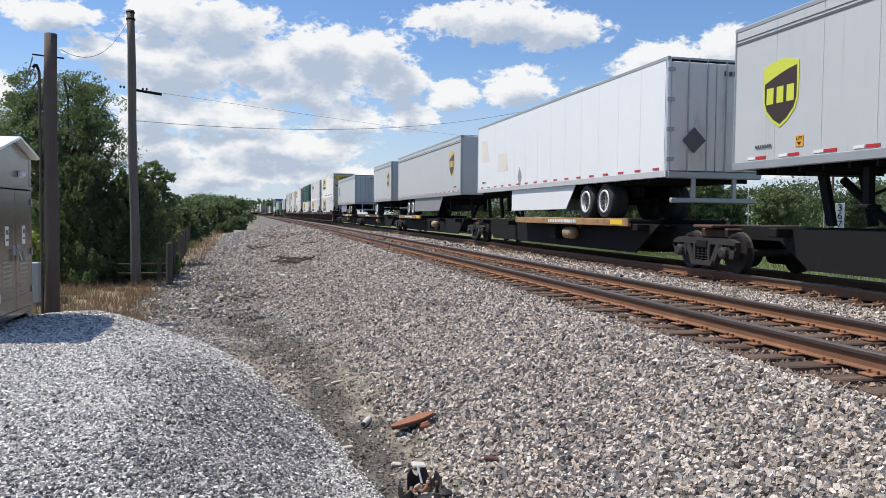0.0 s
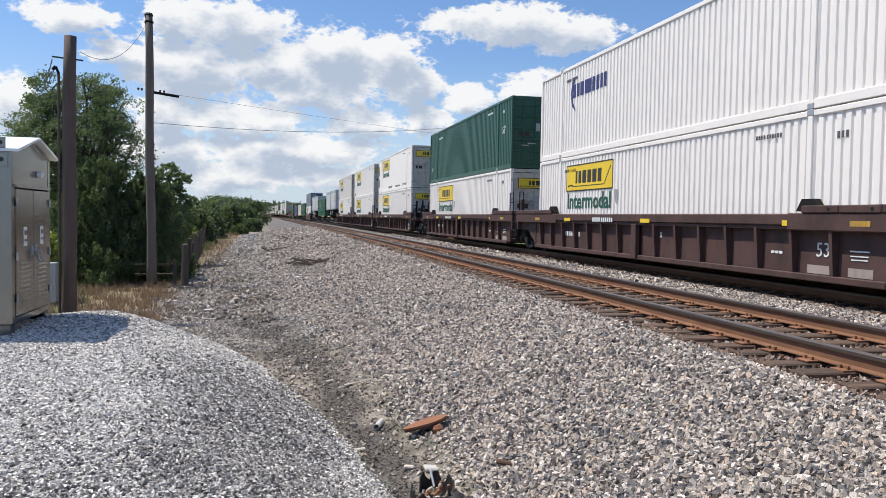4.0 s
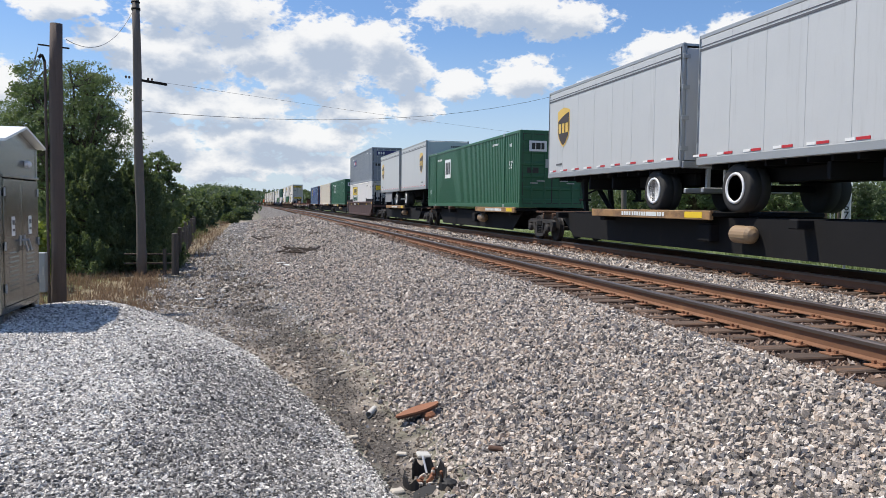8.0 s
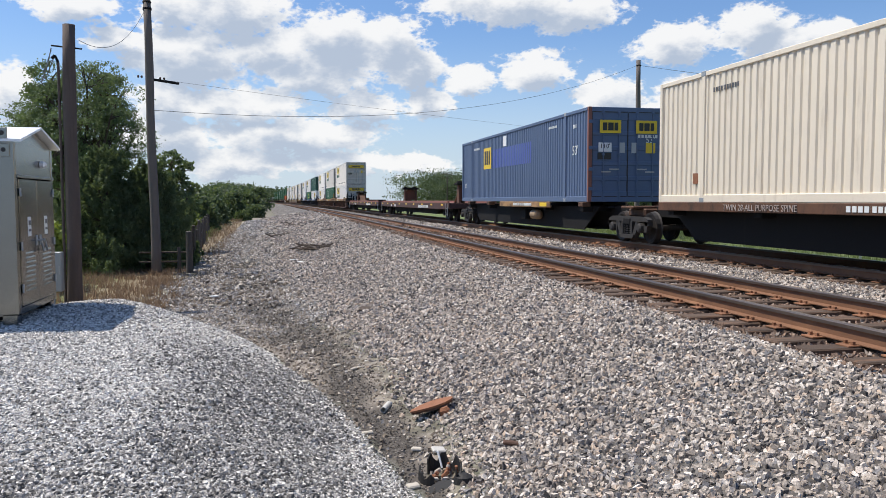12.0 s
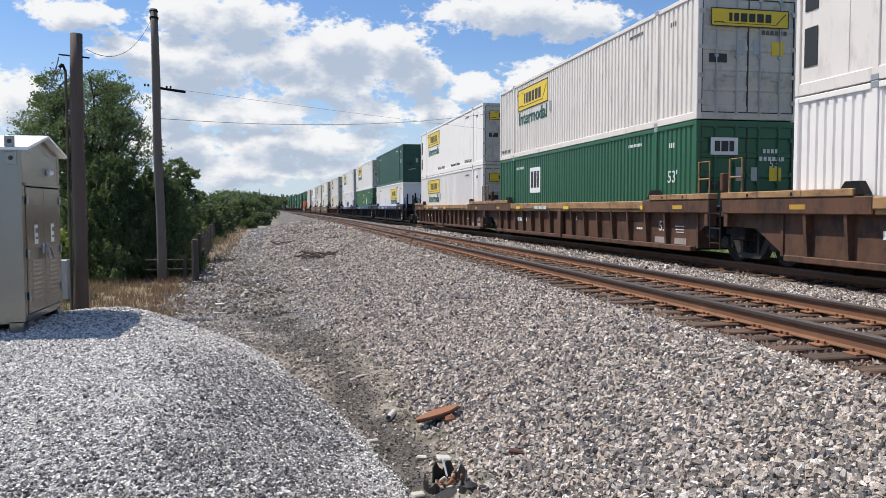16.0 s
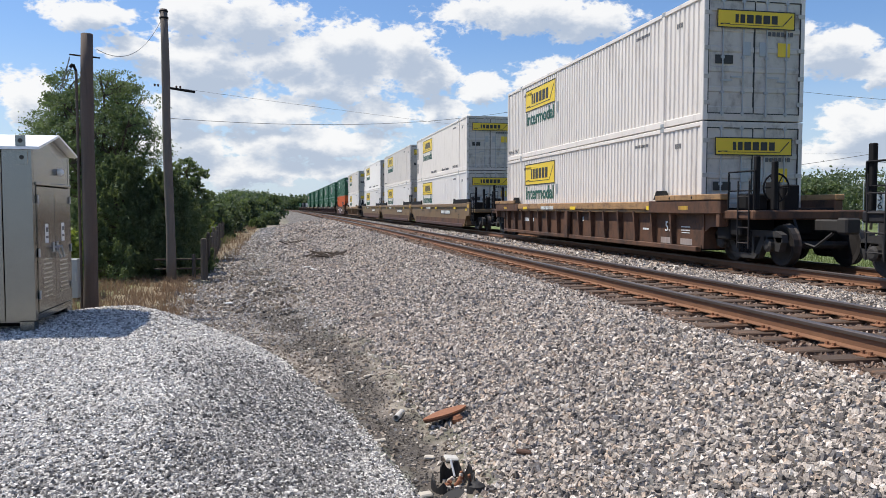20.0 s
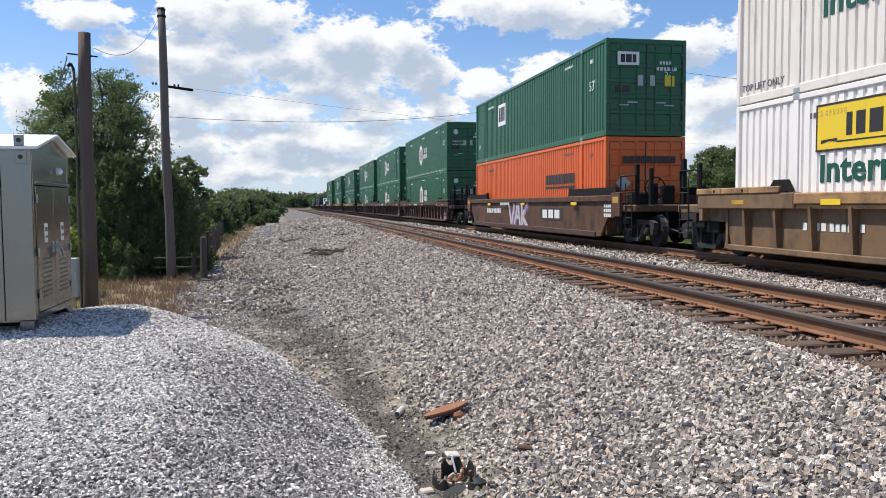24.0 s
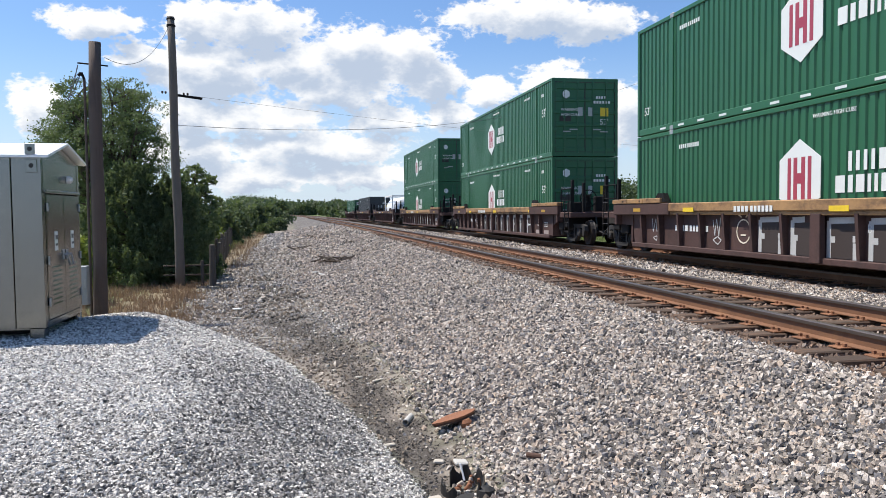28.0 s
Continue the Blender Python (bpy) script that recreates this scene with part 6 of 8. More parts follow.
def road_trailer(label, length, paint, nose=-1, axles=2, shield_at=None, skirt=None, emblem=None, marks=True, tape=True, band=True):
    """A highway van trailer; z = 0 is the deck it stands on. nose: which end the tractor end faces."""
    t = thing("semi_trailer", label, "trailer")
    h, z0, z1 = length / 2, 1.02, 3.86
    for side in (-1, 1):
        n = int(length / 1.22)
        part("side_wall", corrugated(side, -h + 0.08, h - 0.08, z0 + 0.16, z1 - 0.1, 1.22, 0.012, 0.006, 1.296), paint, t)
        part("top_rail", Shape().block(min(side * 1.2, side * 1.3), -h, z1 - 0.1, max(side * 1.2, side * 1.3), h, z1, 0.015), M["steel_grey"], t, "grey metal top rail")
        part("bottom_rail", Shape().block(min(side * 1.2, side * 1.3), -h, z0, max(side * 1.2, side * 1.3), h, z0 + 0.17, 0.015), M["steel_grey"] if paint != M["bright"] else M["trailer_grey"], t, "grey metal bottom rail")
        if band:
            part("trim_line", Shape().box(min(side * 1.295, side * 1.303), -h + 0.06, z1 - 0.36, max(side * 1.295, side * 1.303), h - 0.06, z1 - 0.31).box(min(side * 1.295, side * 1.302), -h + 0.06, z1 - 0.27, max(side * 1.295, side * 1.302), h - 0.06, z1 - 0.25), M["letter_grey"], t, "dark trim line under the roof")
        if tape:
            r, w = Shape(), Shape()
            for i, y in enumerate(np.arange(-h + 0.3, h - 0.4, 0.92)):
                r.box(min(side * 1.298, side * 1.306), y, z0 + 0.19, max(side * 1.298, side * 1.306), y + 0.3, z0 + 0.24)
                if paint != M["bright"]:
                    w.box(min(side * 1.298, side * 1.306), y + 0.32, z0 + 0.19, max(side * 1.298, side * 1.306), y + 0.55, z0 + 0.24)
            part("red_tape", r, M["red"], t, "red reflective tape")
            if w.v:
                part("white_tape", w, M["paper"], t, "white reflective tape")
        for y in (-h, h):
            part("corner_post", Shape().block(min(side * 1.18, side * 1.302), min(y, y * 0.99), z0, max(side * 1.18, side * 1.302), max(y, y * 0.99), z1, 0.03), M["steel_grey"] if paint != M["bright"] else paint, t)
    part("roof", Shape().box(-1.22, -h + 0.04, z1 - 0.06, 1.22, h - 0.04, z1 - 0.01), M["alu"], t, "bright metal roof sheet")
    part("floor", Shape().box(-1.22, -h + 0.05, z0 + 0.02, 1.22, h - 0.05, z0 + 0.12), M["soot"], t)
    part("underframe", [s for s in [Shape()] if [s.box(-1.18, y, z0 - 0.1, 1.18, y + 0.06, z0 + 0.02) for y in np.arange(-h + 0.4, h - 0.4, 0.6)]][0], M["soot"], t)
    # nose wall and door wall
    part("nose_wall", Shape().block(-1.2, nose * h - 0.05 * (nose > 0) - 0.0, z0 + 0.02, 1.2, nose * h + 0.05 * (nose < 0), z1 - 0.05, 0.02), paint, t)
    dy = -nose * (h - 0.02)
    for sx in (-1, 1):
        d = part("rear_door", Shape().block(min(sx * 0.01, sx * 1.18), dy - 0.03, z0 + 0.16, max(sx * 0.01, sx * 1.18), dy + 0.03, z1 - 0.12, 0.012), M["trailer_grey"] if paint != M["bright"] else M["dirty_white"], t)
        for x in (0.25, 0.75):
            part("lock_rod", Shape().tube((sx * x, dy - nose * 0.05, z0 + 0.1), (sx * x, dy - nose * 0.05, z1 - 0.08), 0.018, 6), M["steel_grey"], d)
        part("hinge", [s for s in [Shape()] if [s.block(min(sx * 1.1, sx * 1.29), dy - 0.045, z, max(sx * 1.1, sx * 1.29), dy + 0.045, z + 0.1, 0.008) for z in (1.4, 2.1, 2.8, 3.5)]][0], M["steel_grey"], d)
    part("rear_sill", Shape().block(-1.25, dy - 0.06, z0 - 0.02, 1.25, dy + 0.06, z0 + 0.14, 0.02), M["steel_grey"], t)
    part("bumper", Shape().block(-1.15, dy - 0.05, 0.42, 1.15, dy + 0.05, 0.54, 0.02).block(-0.6, dy - 0.04, 0.5, -0.5, dy + 0.04, z0, 0.01).block(0.5, dy - 0.04, 0.5, 0.6, dy + 0.04, z0, 0.01), M["steel_grey"], t, "rear underride guard")
    # wheels
    first = -nose * (h - (1.35 if axles == 1 else 3.45))
    for i in range(axles):
        y = first + nose * 1.24 * i
        part("axle", Shape().lathe([(-1.1, 0.07), (1.1, 0.07)], 8, "x", (0, y, 0.5)), M["soot"], t)
        for side in (-1, 1):
            w = part("wheel", shared("wheel", (round(y, 2), side), M["rubber"], lambda: Shape().lathe([(side * 0.68, 0.3), (side * 0.68, 0.44), (side * 0.72, 0.5), (side * 0.92, 0.5), (side * 0.93, 0.49), (side * 0.95, 0.5), (side * 1.17, 0.5), (side * 1.21, 0.44), (side * 1.2, 0.3)], 28, "x", (0, y, 0.5)), True), None, t, "black road tyres")
            part("rim", shared("rim", (round(y, 2), side), M["rim"], lambda: Shape().lathe([(side * 1.2, 0.33), (side * 1.225, 0.32), (side * 1.225, 0.27), (side * 1.06, 0.24), (side * 1.05, 0.13), (side * 1.14, 0.11), (side * 1.15, 0.05)], 20, "x", (0, y, 0.5)), True), None, w, "steel wheel rim")
    part("bogie", Shape().block(-0.55, min(first - 0.8, first + nose * 2.0), 0.62, -0.4, max(first + 0.8, first + nose * 2.0), z0 - 0.1, 0.02).block(0.4, min(first - 0.8, first + nose * 2.0), 0.62, 0.55, max(first + 0.8, first + nose * 2.0), z0 - 0.1, 0.02), M["soot"], t)
    gear = nose * (h - 3.2) if length > 10 else nose * (h - 2.2)
    for x in (-0.9, 0.9):
        g = part("landing_leg", Shape().block(x - 0.07, gear - 0.07, 0.3, x + 0.07, gear + 0.07, z0 - 0.08, 0.01), M["soot"], t)
        part("sand_shoe", Shape().block(x - 0.14, gear - 0.14, 0.26, x + 0.14, gear + 0.14, 0.32, 0.01), M["soot"], g)
    part("leg_brace", Shape().tube((-0.9, gear, 0.45), (0, gear - nose * 0.6, z0 - 0.05), 0.03, 6).tube((0.9, gear, 0.45), (0, gear - nose * 0.6, z0 - 0.05), 0.03, 6), M["soot"], t)
    reach = sorted((gear - nose * 0.5, first + nose * 2.3))
    # added plate, skirt-like, that blocks light and view beneath long trailers
    if length > 10:
        part("far_skirt", Shape().prism([(reach[0], z0), (reach[1], z0), (reach[1], 0.3), (reach[0], 0.3)], 1.16, 1.19), M["skirt_grey"], t, "added grey plate closing the view under the trailer")
    for y in (reach[0] + 0.2, reach[1] - 0.3):
        part("cross_brace", Shape().block(-1.1, y, 0.6, 1.1, y + 0.1, z0 - 0.1, 0.01), M["soot"], t)
    if skirt:
        a, b, mat = skirt
        for side in (-1, 1):
            part("side_skirt", Shape().prism([(a, z0), (b, z0), (b, 0.26), (a + (b - a) * 0.12, 0.3)], side * 1.22, side * 1.2), mat, t, "smooth side skirt")
    if shield_at is not None:
        shield(t, shield_at, 2.38 if emblem else 2.6, 0.98, 1.25, emblem)
    if marks:
        part("number", bars(-1.31, nose * (h - 1.0), z0 + 0.42, SIDE, [0.05] * 7, 0.06), M["letter_grey"], t, "trailer number as plain bars")
        part("number", bars(0.55, -h - 0.03, z1 - 0.35, FRONT, [0.09] * 6, 0.11), M["letter_grey"], t, "trailer number as plain bars")
    return t


def flat_car(label, length, hitches):
    """A long flat car with a deep side sill, end trucks and folding hitches."""
    car = thing("flat_car", label, "railway car")
    h = length / 2
    part("deck", Shape().block(-1.4, -h, 0.93, 1.4, h, 1.02, 0.015), M["red_oxide"], car, "faded red deck")
    for side in (-1, 1):
        part("side_sill", Shape().prism([(-h, 1.02), (-h, 0.74), (-h + 2.0, 0.68), (h - 2.0, 0.68), (h, 0.74), (h, 1.02)], side * 1.38, side * 1.45), M["maroon"], car)
        part("kerb_rail", Shape().block(min(side * 1.28, side * 1.4), -h + 0.6, 1.0, max(side * 1.28, side * 1.4), h - 0.6, 1.14, 0.015), M["red_oxide"], car, "faded red guide rail")
        part("lettering", bars(side * 1.456, -5.9, 0.79, SIDE, [0.13] * 7 + [0.0] + [0.13] * 4 + [0.0] + [0.13] * 5, 0.17, 0.4).add(*lump(bars(side * 1.456, 7.3, 0.79, SIDE, [0.13] * 3, 0.17, 0.4))).add(*lump(bars(side * 1.456, 5.5, 0.79, SIDE, [0.11] * 5, 0.17, 0.4))), M["letter_white"], car, "worn white company name as plain strokes")
        part("stripe", [s for s in [Shape()] if [s.box(min(side * 1.45, side * 1.458), y, 0.88, max(side * 1.45, side * 1.458), y + 0.5, 0.97) for y in np.arange(-h + 1.55, h - 1, 2.98)]][0], M["yellow"], car, "yellow reflective patches")
    part("centre_sill", Shape().prism([(-h + 0.4, 0.95), (-h + 0.4, 0.7), (-h + 4.2, 0.7), (-h + 5.4, 0.35), (h - 5.4, 0.35), (h - 4.2, 0.7), (h - 0.4, 0.7), (h - 0.4, 0.95)], -1.0, 1.0), M["soot"], car)
    for y in (-h + 1.9, h - 1.9):
        add_truck(car, y)
    for e in (-1, 1):
        coupler(car, e * (h - 0.1), e)
        part("end_beam", Shape().block(-1.4, min(e * h, e * (h - 0.25)), 0.72, 1.4, max(e * h, e * (h - 0.25)), 1.03, 0.02), M["maroon"], car)
        ladder(car, -1.47, e * (h - 0.5), 0.3, 1.0)
    for y, way in hitches:
        if way == 0:
            part("folded_hitch", Shape().block(-1.0, y - 0.3, 1.02, 1.0, y + 0.3, 1.26, 0.04).block(-0.4, y + 0.3, 1.02, 0.4, y + 1.6, 1.14, 0.03), M["soot"], car, "folded black trailer hitch")
            continue
        g = new("hitch")
        g.parent = car
        g.matrix_basis = Matrix.Translation((0, y, 1.03))
        part("stand", shared("stand", way, M["brown_car"], lambda: Shape().prism([(-0.3, 0), (0.3, 0), (0.22, 1.0), (-0.15, 1.0)], -0.5, -0.38).prism([(-0.3, 0), (0.3, 0), (0.22, 1.0), (-0.15, 1.0)], 0.38, 0.5).box(-0.4, -0.05, 0.2, 0.4, 0.05, 0.9)), None, g, "brown hitch stand")
        part("brace", shared("brace", way, M["brown_car"], lambda: Shape().block(-0.32, -0.05, -0.09, 0.32, 2.05, 0.0, 0.02).moved(Matrix.Translation((0, 0, 0.98)) @ Matrix.Rotation(math.radians(-28), 4, "X")).moved(Matrix.Diagonal((1, way, 1, 1)))), None, g, "rusty diagonal braces")
        part("head_plate", shared("head_plate", "stand", M["soot"], lambda: Shape().block(-0.62, -0.36, 1.0, 0.62, 0.36, 1.14, 0.03).block(-0.5, 0.1, 1.1, -0.2, 0.4, 1.24, 0.03).block(0.2, 0.1, 1.1, 0.5, 0.4, 1.24, 0.03)), None, g, "black hitch head")
    return car


# ---- the make-up of the train ----
KINDS = {}


def built(key, maker):
    """The first of a kind is built, the rest are copies that share its meshes."""
    if key not in KINDS:
        KINDS[key] = maker()
        return KINDS[key]
    return copy_thing(KINDS[key], Matrix.Identity(4))


def logo_box(label, ink, accent, big):
    """White ribbed box with a company mark in plain strokes."""
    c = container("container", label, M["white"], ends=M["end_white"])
    if big:
        t = Matrix.Translation((-1.274, -1.0, 1.5)) @ SIDE
        part("crest", Shape().prism([(2.9, 2.0), (3.7, 2.0), (3.7, 1.3), (3.3, 0.85), (2.9, 1.3)], -1.282, -1.272).moved(Matrix.Translation((0, -0.6, 0.0))), ink, c, "navy and gold crest")
        part("crest_face", Shape().prism([(2.95, 1.9), (3.3, 1.7), (3.2, 1.2), (3.0, 1.1)], -1.288, -1.282).moved(Matrix.Translation((0, -0.6, 0.0))), M["gold"], c, "gold face of the crest")
        part("painted_name", bars(-1.274, -0.05, 1.45, SIDE, [0.55, 0.75, 0.18, 0.5, 0.5], 0.62, 0.15).moved(Matrix.Shear("XY", 4, (0.0, 0.0))), ink, c, "navy strokes of a company name")
        part("underline", Shape().box(-1.278, -1.75, 1.02, -1.272, 1.7, 1.08), accent, c, "thin underline")
    else:
        part("painted_name", bars(-1.274, 3.9, 2.05, SIDE, [0.22, 0.2, 0.26, 0.5, 0.2, 0.2, 0.16, 0.18], 0.42, 0.2), ink, c, "dark blue strokes of a company name")
        part("swoosh", Shape().prism([(4.9, 2.5), (5.25, 2.35), (5.35, 2.0), (5.25, 1.6), (4.9, 1.4), (5.15, 1.7), (5.2, 2.0), (5.12, 2.28)], -1.280, -1.274), ink, c, "dark blue swoosh")
        part("painted_name", bars(0.35, -HALF - 0.03, 2.35, FRONT, [0.26, 0.24, 0.26], 0.34, 0.2), ink, c, "dark blue strokes")
    small_marks(c, M["letter_grey"])
    return c


def grey_parcel_box(label):
    c = container("container", label, M["grey_box"])
    p = part("sign", Shape().block(-1.282, 3.0, 1.75, -1.272, 5.2, 2.35, 0.003), M["navy"], c, "navy company sign with plain strokes")
    part("painted_name", bars(-1.282, 4.5, 2.05, SIDE, [0.16, 0.16, 0.16], 0.26), M["letter_white"], p, "white strokes")
    part("painted_name", bars(-1.282, 3.6, 2.05, SIDE, [0.16, 0.16, 0.5], 0.26), M["red"], p, "red strokes")
    e = part("sign", Shape().block(-0.9, -HALF - 0.035, 2.2, 0.95, -HALF - 0.025, 2.6, 0.003), M["navy"], c, "navy company sign with plain strokes")
    part("painted_name", bars(-0.5, -HALF - 0.035, 2.4, FRONT, [0.14, 0.12, 0.14], 0.22), M["letter_white"], e, "white strokes")
    part("placard", Shape().prism([(-0.6, 1.9), (-0.42, 2.08), (-0.24, 1.9), (-0.42, 1.72)], -HALF - 0.02, -HALF - 0.03, "y").prism([(-0.2, 1.9), (-0.02, 2.08), (0.16, 1.9), (-0.02, 1.72)], -HALF - 0.02, -HALF - 0.03, "y"), M["paper"], c, "white diamond placards")
    write_on(c, "TOP LIFT ONLY", 0.2, M["letter_grey"], -1.276, 6.9, 0.36, SIDE)
    small_marks(c, M["letter_white"])
    return c


def orange_box(label):
    c = container("container", label, M["orange"])
    part("painted_name", bars(-1.276, -4.0, 1.75, SIDE, [0.3, 0.3, 0.28, 0.3, 0.26, 0.3, 0.3, 0.26, 0.28], 0.34, 0.12), M["black"], c, "black strokes of a company name")
    part("underline", Shape().box(-1.278, -5.5, 1.42, -1.272, -2.5, 1.5), M["black"], c, "black underline")
    part("painted_name", bars(0.1, -HALF - 0.03, 2.2, FRONT, [0.16] * 9, 0.22, 0.15), M["black"], c, "black strokes of a company name")
    part("placard", Shape().prism([(-1.0, 1.5), (-0.75, 1.75), (-0.5, 1.5), (-0.75, 1.25)], -HALF - 0.02, -HALF - 0.03, "y"), M["steel_grey"], c, "grey diamond placard")
    small_marks(c, M["letter_grey"], False)
    return c


def cream_box(label):
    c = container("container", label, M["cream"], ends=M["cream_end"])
    part("placard", Shape().box(-1.280, 6.3, 0.42, -1.272, 6.5, 0.66), M["rust"], c, "small rust-orange plate")
    small_marks(c, M["letter_grey"], False)
    part("number", bars(-0.55, -HALF + 0.012, 2.35, FRONT, [0.12] * 4, 0.14).add(*lump(bars(-0.55, -HALF + 0.012, 2.12, FRONT, [0.1] * 6, 0.14))), M["letter_grey"], c, "container number as plain bars")
    return c


def blue_box(label):
    c = plain_box(label, M["blue"], M["letter_white"], True, M["yellow"])
    part("paint_patch", corrugated(-1, -2.6, 2.6, 1.45, 2.25, out=1.2735), M["blue_patch"], c, "brighter blue overpainted patch")
    part("corner_strip", Shape().block(-1.308, -HALF - 0.004, 0.0, -1.19, -HALF + 0.09, TALL - 0.002, 0.006), M["red_oxide"], c, "faded red corner post")
    part("notice", Shape().block(-1.276, 0.55, 2.3, -1.268, 1.0, 2.72, 0.003), M["paper"], c, "white notice")
    e = part("sign", Shape().block(0.25, -HALF - 0.03, 2.1, 0.95, -HALF - 0.022, 2.5, 0.003), M["yellow"], c, "pale company sign with plain strokes")
    part("painted_name", bars(0.6, -HALF - 0.03, 2.3, FRONT, [0.14, 0.18, 0.12], 0.24, 0.12), M["black"], e, "plain dark strokes")
    e = part("height_plate", Shape().block(-0.98, -HALF - 0.012, 1.53, -0.55, -HALF - 0.006, 1.81, 0.002), M["paper"], c, "white height plate")
    write_on(e, "110'", 0.2, M["black"], -0.765, -HALF - 0.014, 1.7, FRONT)
    return c


def faded_box(label):
    c = plain_box(label, M["faded_green"], M["letter_white"], True, M["yellow"], M["deep_green"], 0.2)
    part("placard", Shape().prism([(-3.0, 1.62), (-2.7, 2.02), (-2.4, 1.62), (-2.7, 1.22)], -1.282, -1.272), M["paper"], c, "white diamond placard")
    return c


def tank_container(label):
    c = thing("tank_container", label, "container")
    part("tank", Shape().lathe([(-2.9, 0.3), (-2.8, 0.8), (-2.5, 1.1), (2.5, 1.1), (2.8, 0.8), (2.9, 0.3)], 24, "y", (0, 0, 1.3)), M["bright"], c, "white tank barrel", True)
    for x in (-1.15, 1.15):
        for y in (-3.0, 3.0):
            part("post", Shape().block(x - 0.06, y - 0.06, 0, x + 0.06, y + 0.06, 2.59, 0.01), M["bright"], c)
        for z in (0.06, 2.53):
            part("beam", Shape().block(x - 0.05, -3.0, z - 0.06, x + 0.05, 3.0, z + 0.06, 0.01), M["bright"], c)
    for y in (-3.0, 3.0):
        part("end_beam", Shape().block(-1.1, y - 0.05, 0, 1.1, y + 0.05, 0.12, 0.01).block(-1.1, y - 0.05, 2.47, 1.1, y + 0.05, 2.59, 0.01), M["bright"], c)
    return c


STOCK = {
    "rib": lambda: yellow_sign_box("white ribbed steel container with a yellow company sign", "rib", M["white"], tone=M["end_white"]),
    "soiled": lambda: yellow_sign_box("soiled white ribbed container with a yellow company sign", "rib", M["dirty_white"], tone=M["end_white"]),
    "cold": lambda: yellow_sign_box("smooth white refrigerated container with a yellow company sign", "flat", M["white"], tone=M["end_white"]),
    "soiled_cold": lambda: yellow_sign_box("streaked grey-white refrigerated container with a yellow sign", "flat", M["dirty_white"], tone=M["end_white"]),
    "front": lambda: yellow_sign_box("white ribbed container with a plain framed front wall", "rib", M["white"], False, sign_y=-3.05, high=False),
    "green": lambda: plain_box("green ribbed steel container with a pale square sign", M["green"], M["letter_white"], True, M["paper"]),
    "faded": lambda: faded_box("sun-faded green ribbed container with a white diamond placard"),
    "dark_green": lambda: plain_box("dark green ribbed container with white small print", M["deep_green"], M["letter_white"]),
    "hexagon": lambda: hexagon_box("bottle-green ribbed container with a white hexagon sign", False),
    "logistics": lambda: logo_box("white ribbed container with dark blue company strokes", M["navy"], M["navy"], False),
    "crest": lambda: logo_box("white ribbed container with a navy and gold crest", M["navy"], M["navy"], True),
    "parcel": lambda: grey_parcel_box("grey ribbed container with a navy company sign"),
    "orange": lambda: orange_box("bright orange ribbed container with black company strokes"),
    "cream": lambda: cream_box("cream ribbed container with a darkened, rust-stained end"),
    "blue": lambda: blue_box("faded blue ribbed container with an overpainted patch"),
    "charcoal": lambda: plain_box("charcoal ribbed container sunk in a well car", M["dark_box"], M["letter_white"]),
}


def load(kind, y_mid, z):
    ob = built(("load", kind), STOCK[kind])
    ob["group"] = "containers on the train"
    return ride(ob, y_mid, z)


WELL_LOOKS = {
    "maroon": ("weathered maroon ribbed double-stack well car", "maroon", "maroon", "ribbed"),
    "ochre": ("brown ribbed well car with a faded ochre sill", "brown_car", "ochre", "ribbed"),
    "tan": ("mustard-tan ribbed double-stack well car", "tan_brown", "ochre", "ribbed"),
    "slate": ("blue-black ribbed well car with a faded blue sill", "slate", "slate_blue", "ribbed"),
    "mustard": ("mustard-brown smooth-sided double-stack well car", "mustard", "mustard", "smooth"),
    "plain": ("dark brown smooth-sided single well car", "maroon", "maroon", "smooth"),
    "russet": ("russet-brown smooth-sided well car with spray paint", "brown_car", "brown_car", "smooth"),
    "sprayed": ("grimy ribbed well car with an ochre sill and spray paint", "maroon", "ochre", "ribbed"),
}


def well(look_key, y_mid, lead, tail, pitch, lower=None, upper=None):
    text, paint, sill, kind = WELL_LOOKS[look_key]
    car = built(("well", look_key, lead, tail, pitch), lambda: well_car(text, M[paint], M[sill], kind, lead, tail, pitch))
    car["group"] = "well cars of the train"
    ride(car, y_mid)
    if lower:
        load(lower, y_mid, 0.305)
    if upper:
        load(upper, y_mid, 3.225)
    return car


# first: trailers on spine cars
def spine(y_mid, pitch, **more):
    car = spine_car("grimy black spine car with ochre wheel decks", pitch, **more)
    car["group"] = "spine cars of the train"
    return ride(car, y_mid)


c = spine(5.67, 18.8, deck=(-7.0, -1.0))
hitch(c, 6.6, -1)
tr = ride(road_trailer("light grey box trailer with a yellow-green shield", 16.1, M["trailer_grey"], 1, 2, 6.6, emblem=M["lime"]), 5.82, 1.1)
lp = part("lift_plate", Shape().block(-1.308, 5.95, 1.36, -1.3, 6.15, 1.56, 0.002), M["amber"], tr, "amber lifting plate")
write_on(lp, "LIFT", 0.085, M["black"], -1.31, 6.05, 1.5, SIDE)
part("arrow", Shape().prism([(5.99, 1.44), (6.11, 1.44), (6.05, 1.38)], -1.312, -1.308), M["black"], lp)
part("patch", Shape().box(-1.304, 2.55, 1.42, -1.3, 2.85, 1.58), M["paper"], tr, "white patch")
c = spine(24.63, 18.8, deck=(-6.6, 2.2))
hitch(c, 7.0, -1)
tr = ride(road_trailer("bright white box trailer with a white side skirt", 15.9, M["bright"], 1, 2, None, (-2.5, 3.5, M["bright"]), band=False), 24.43, 1.1)
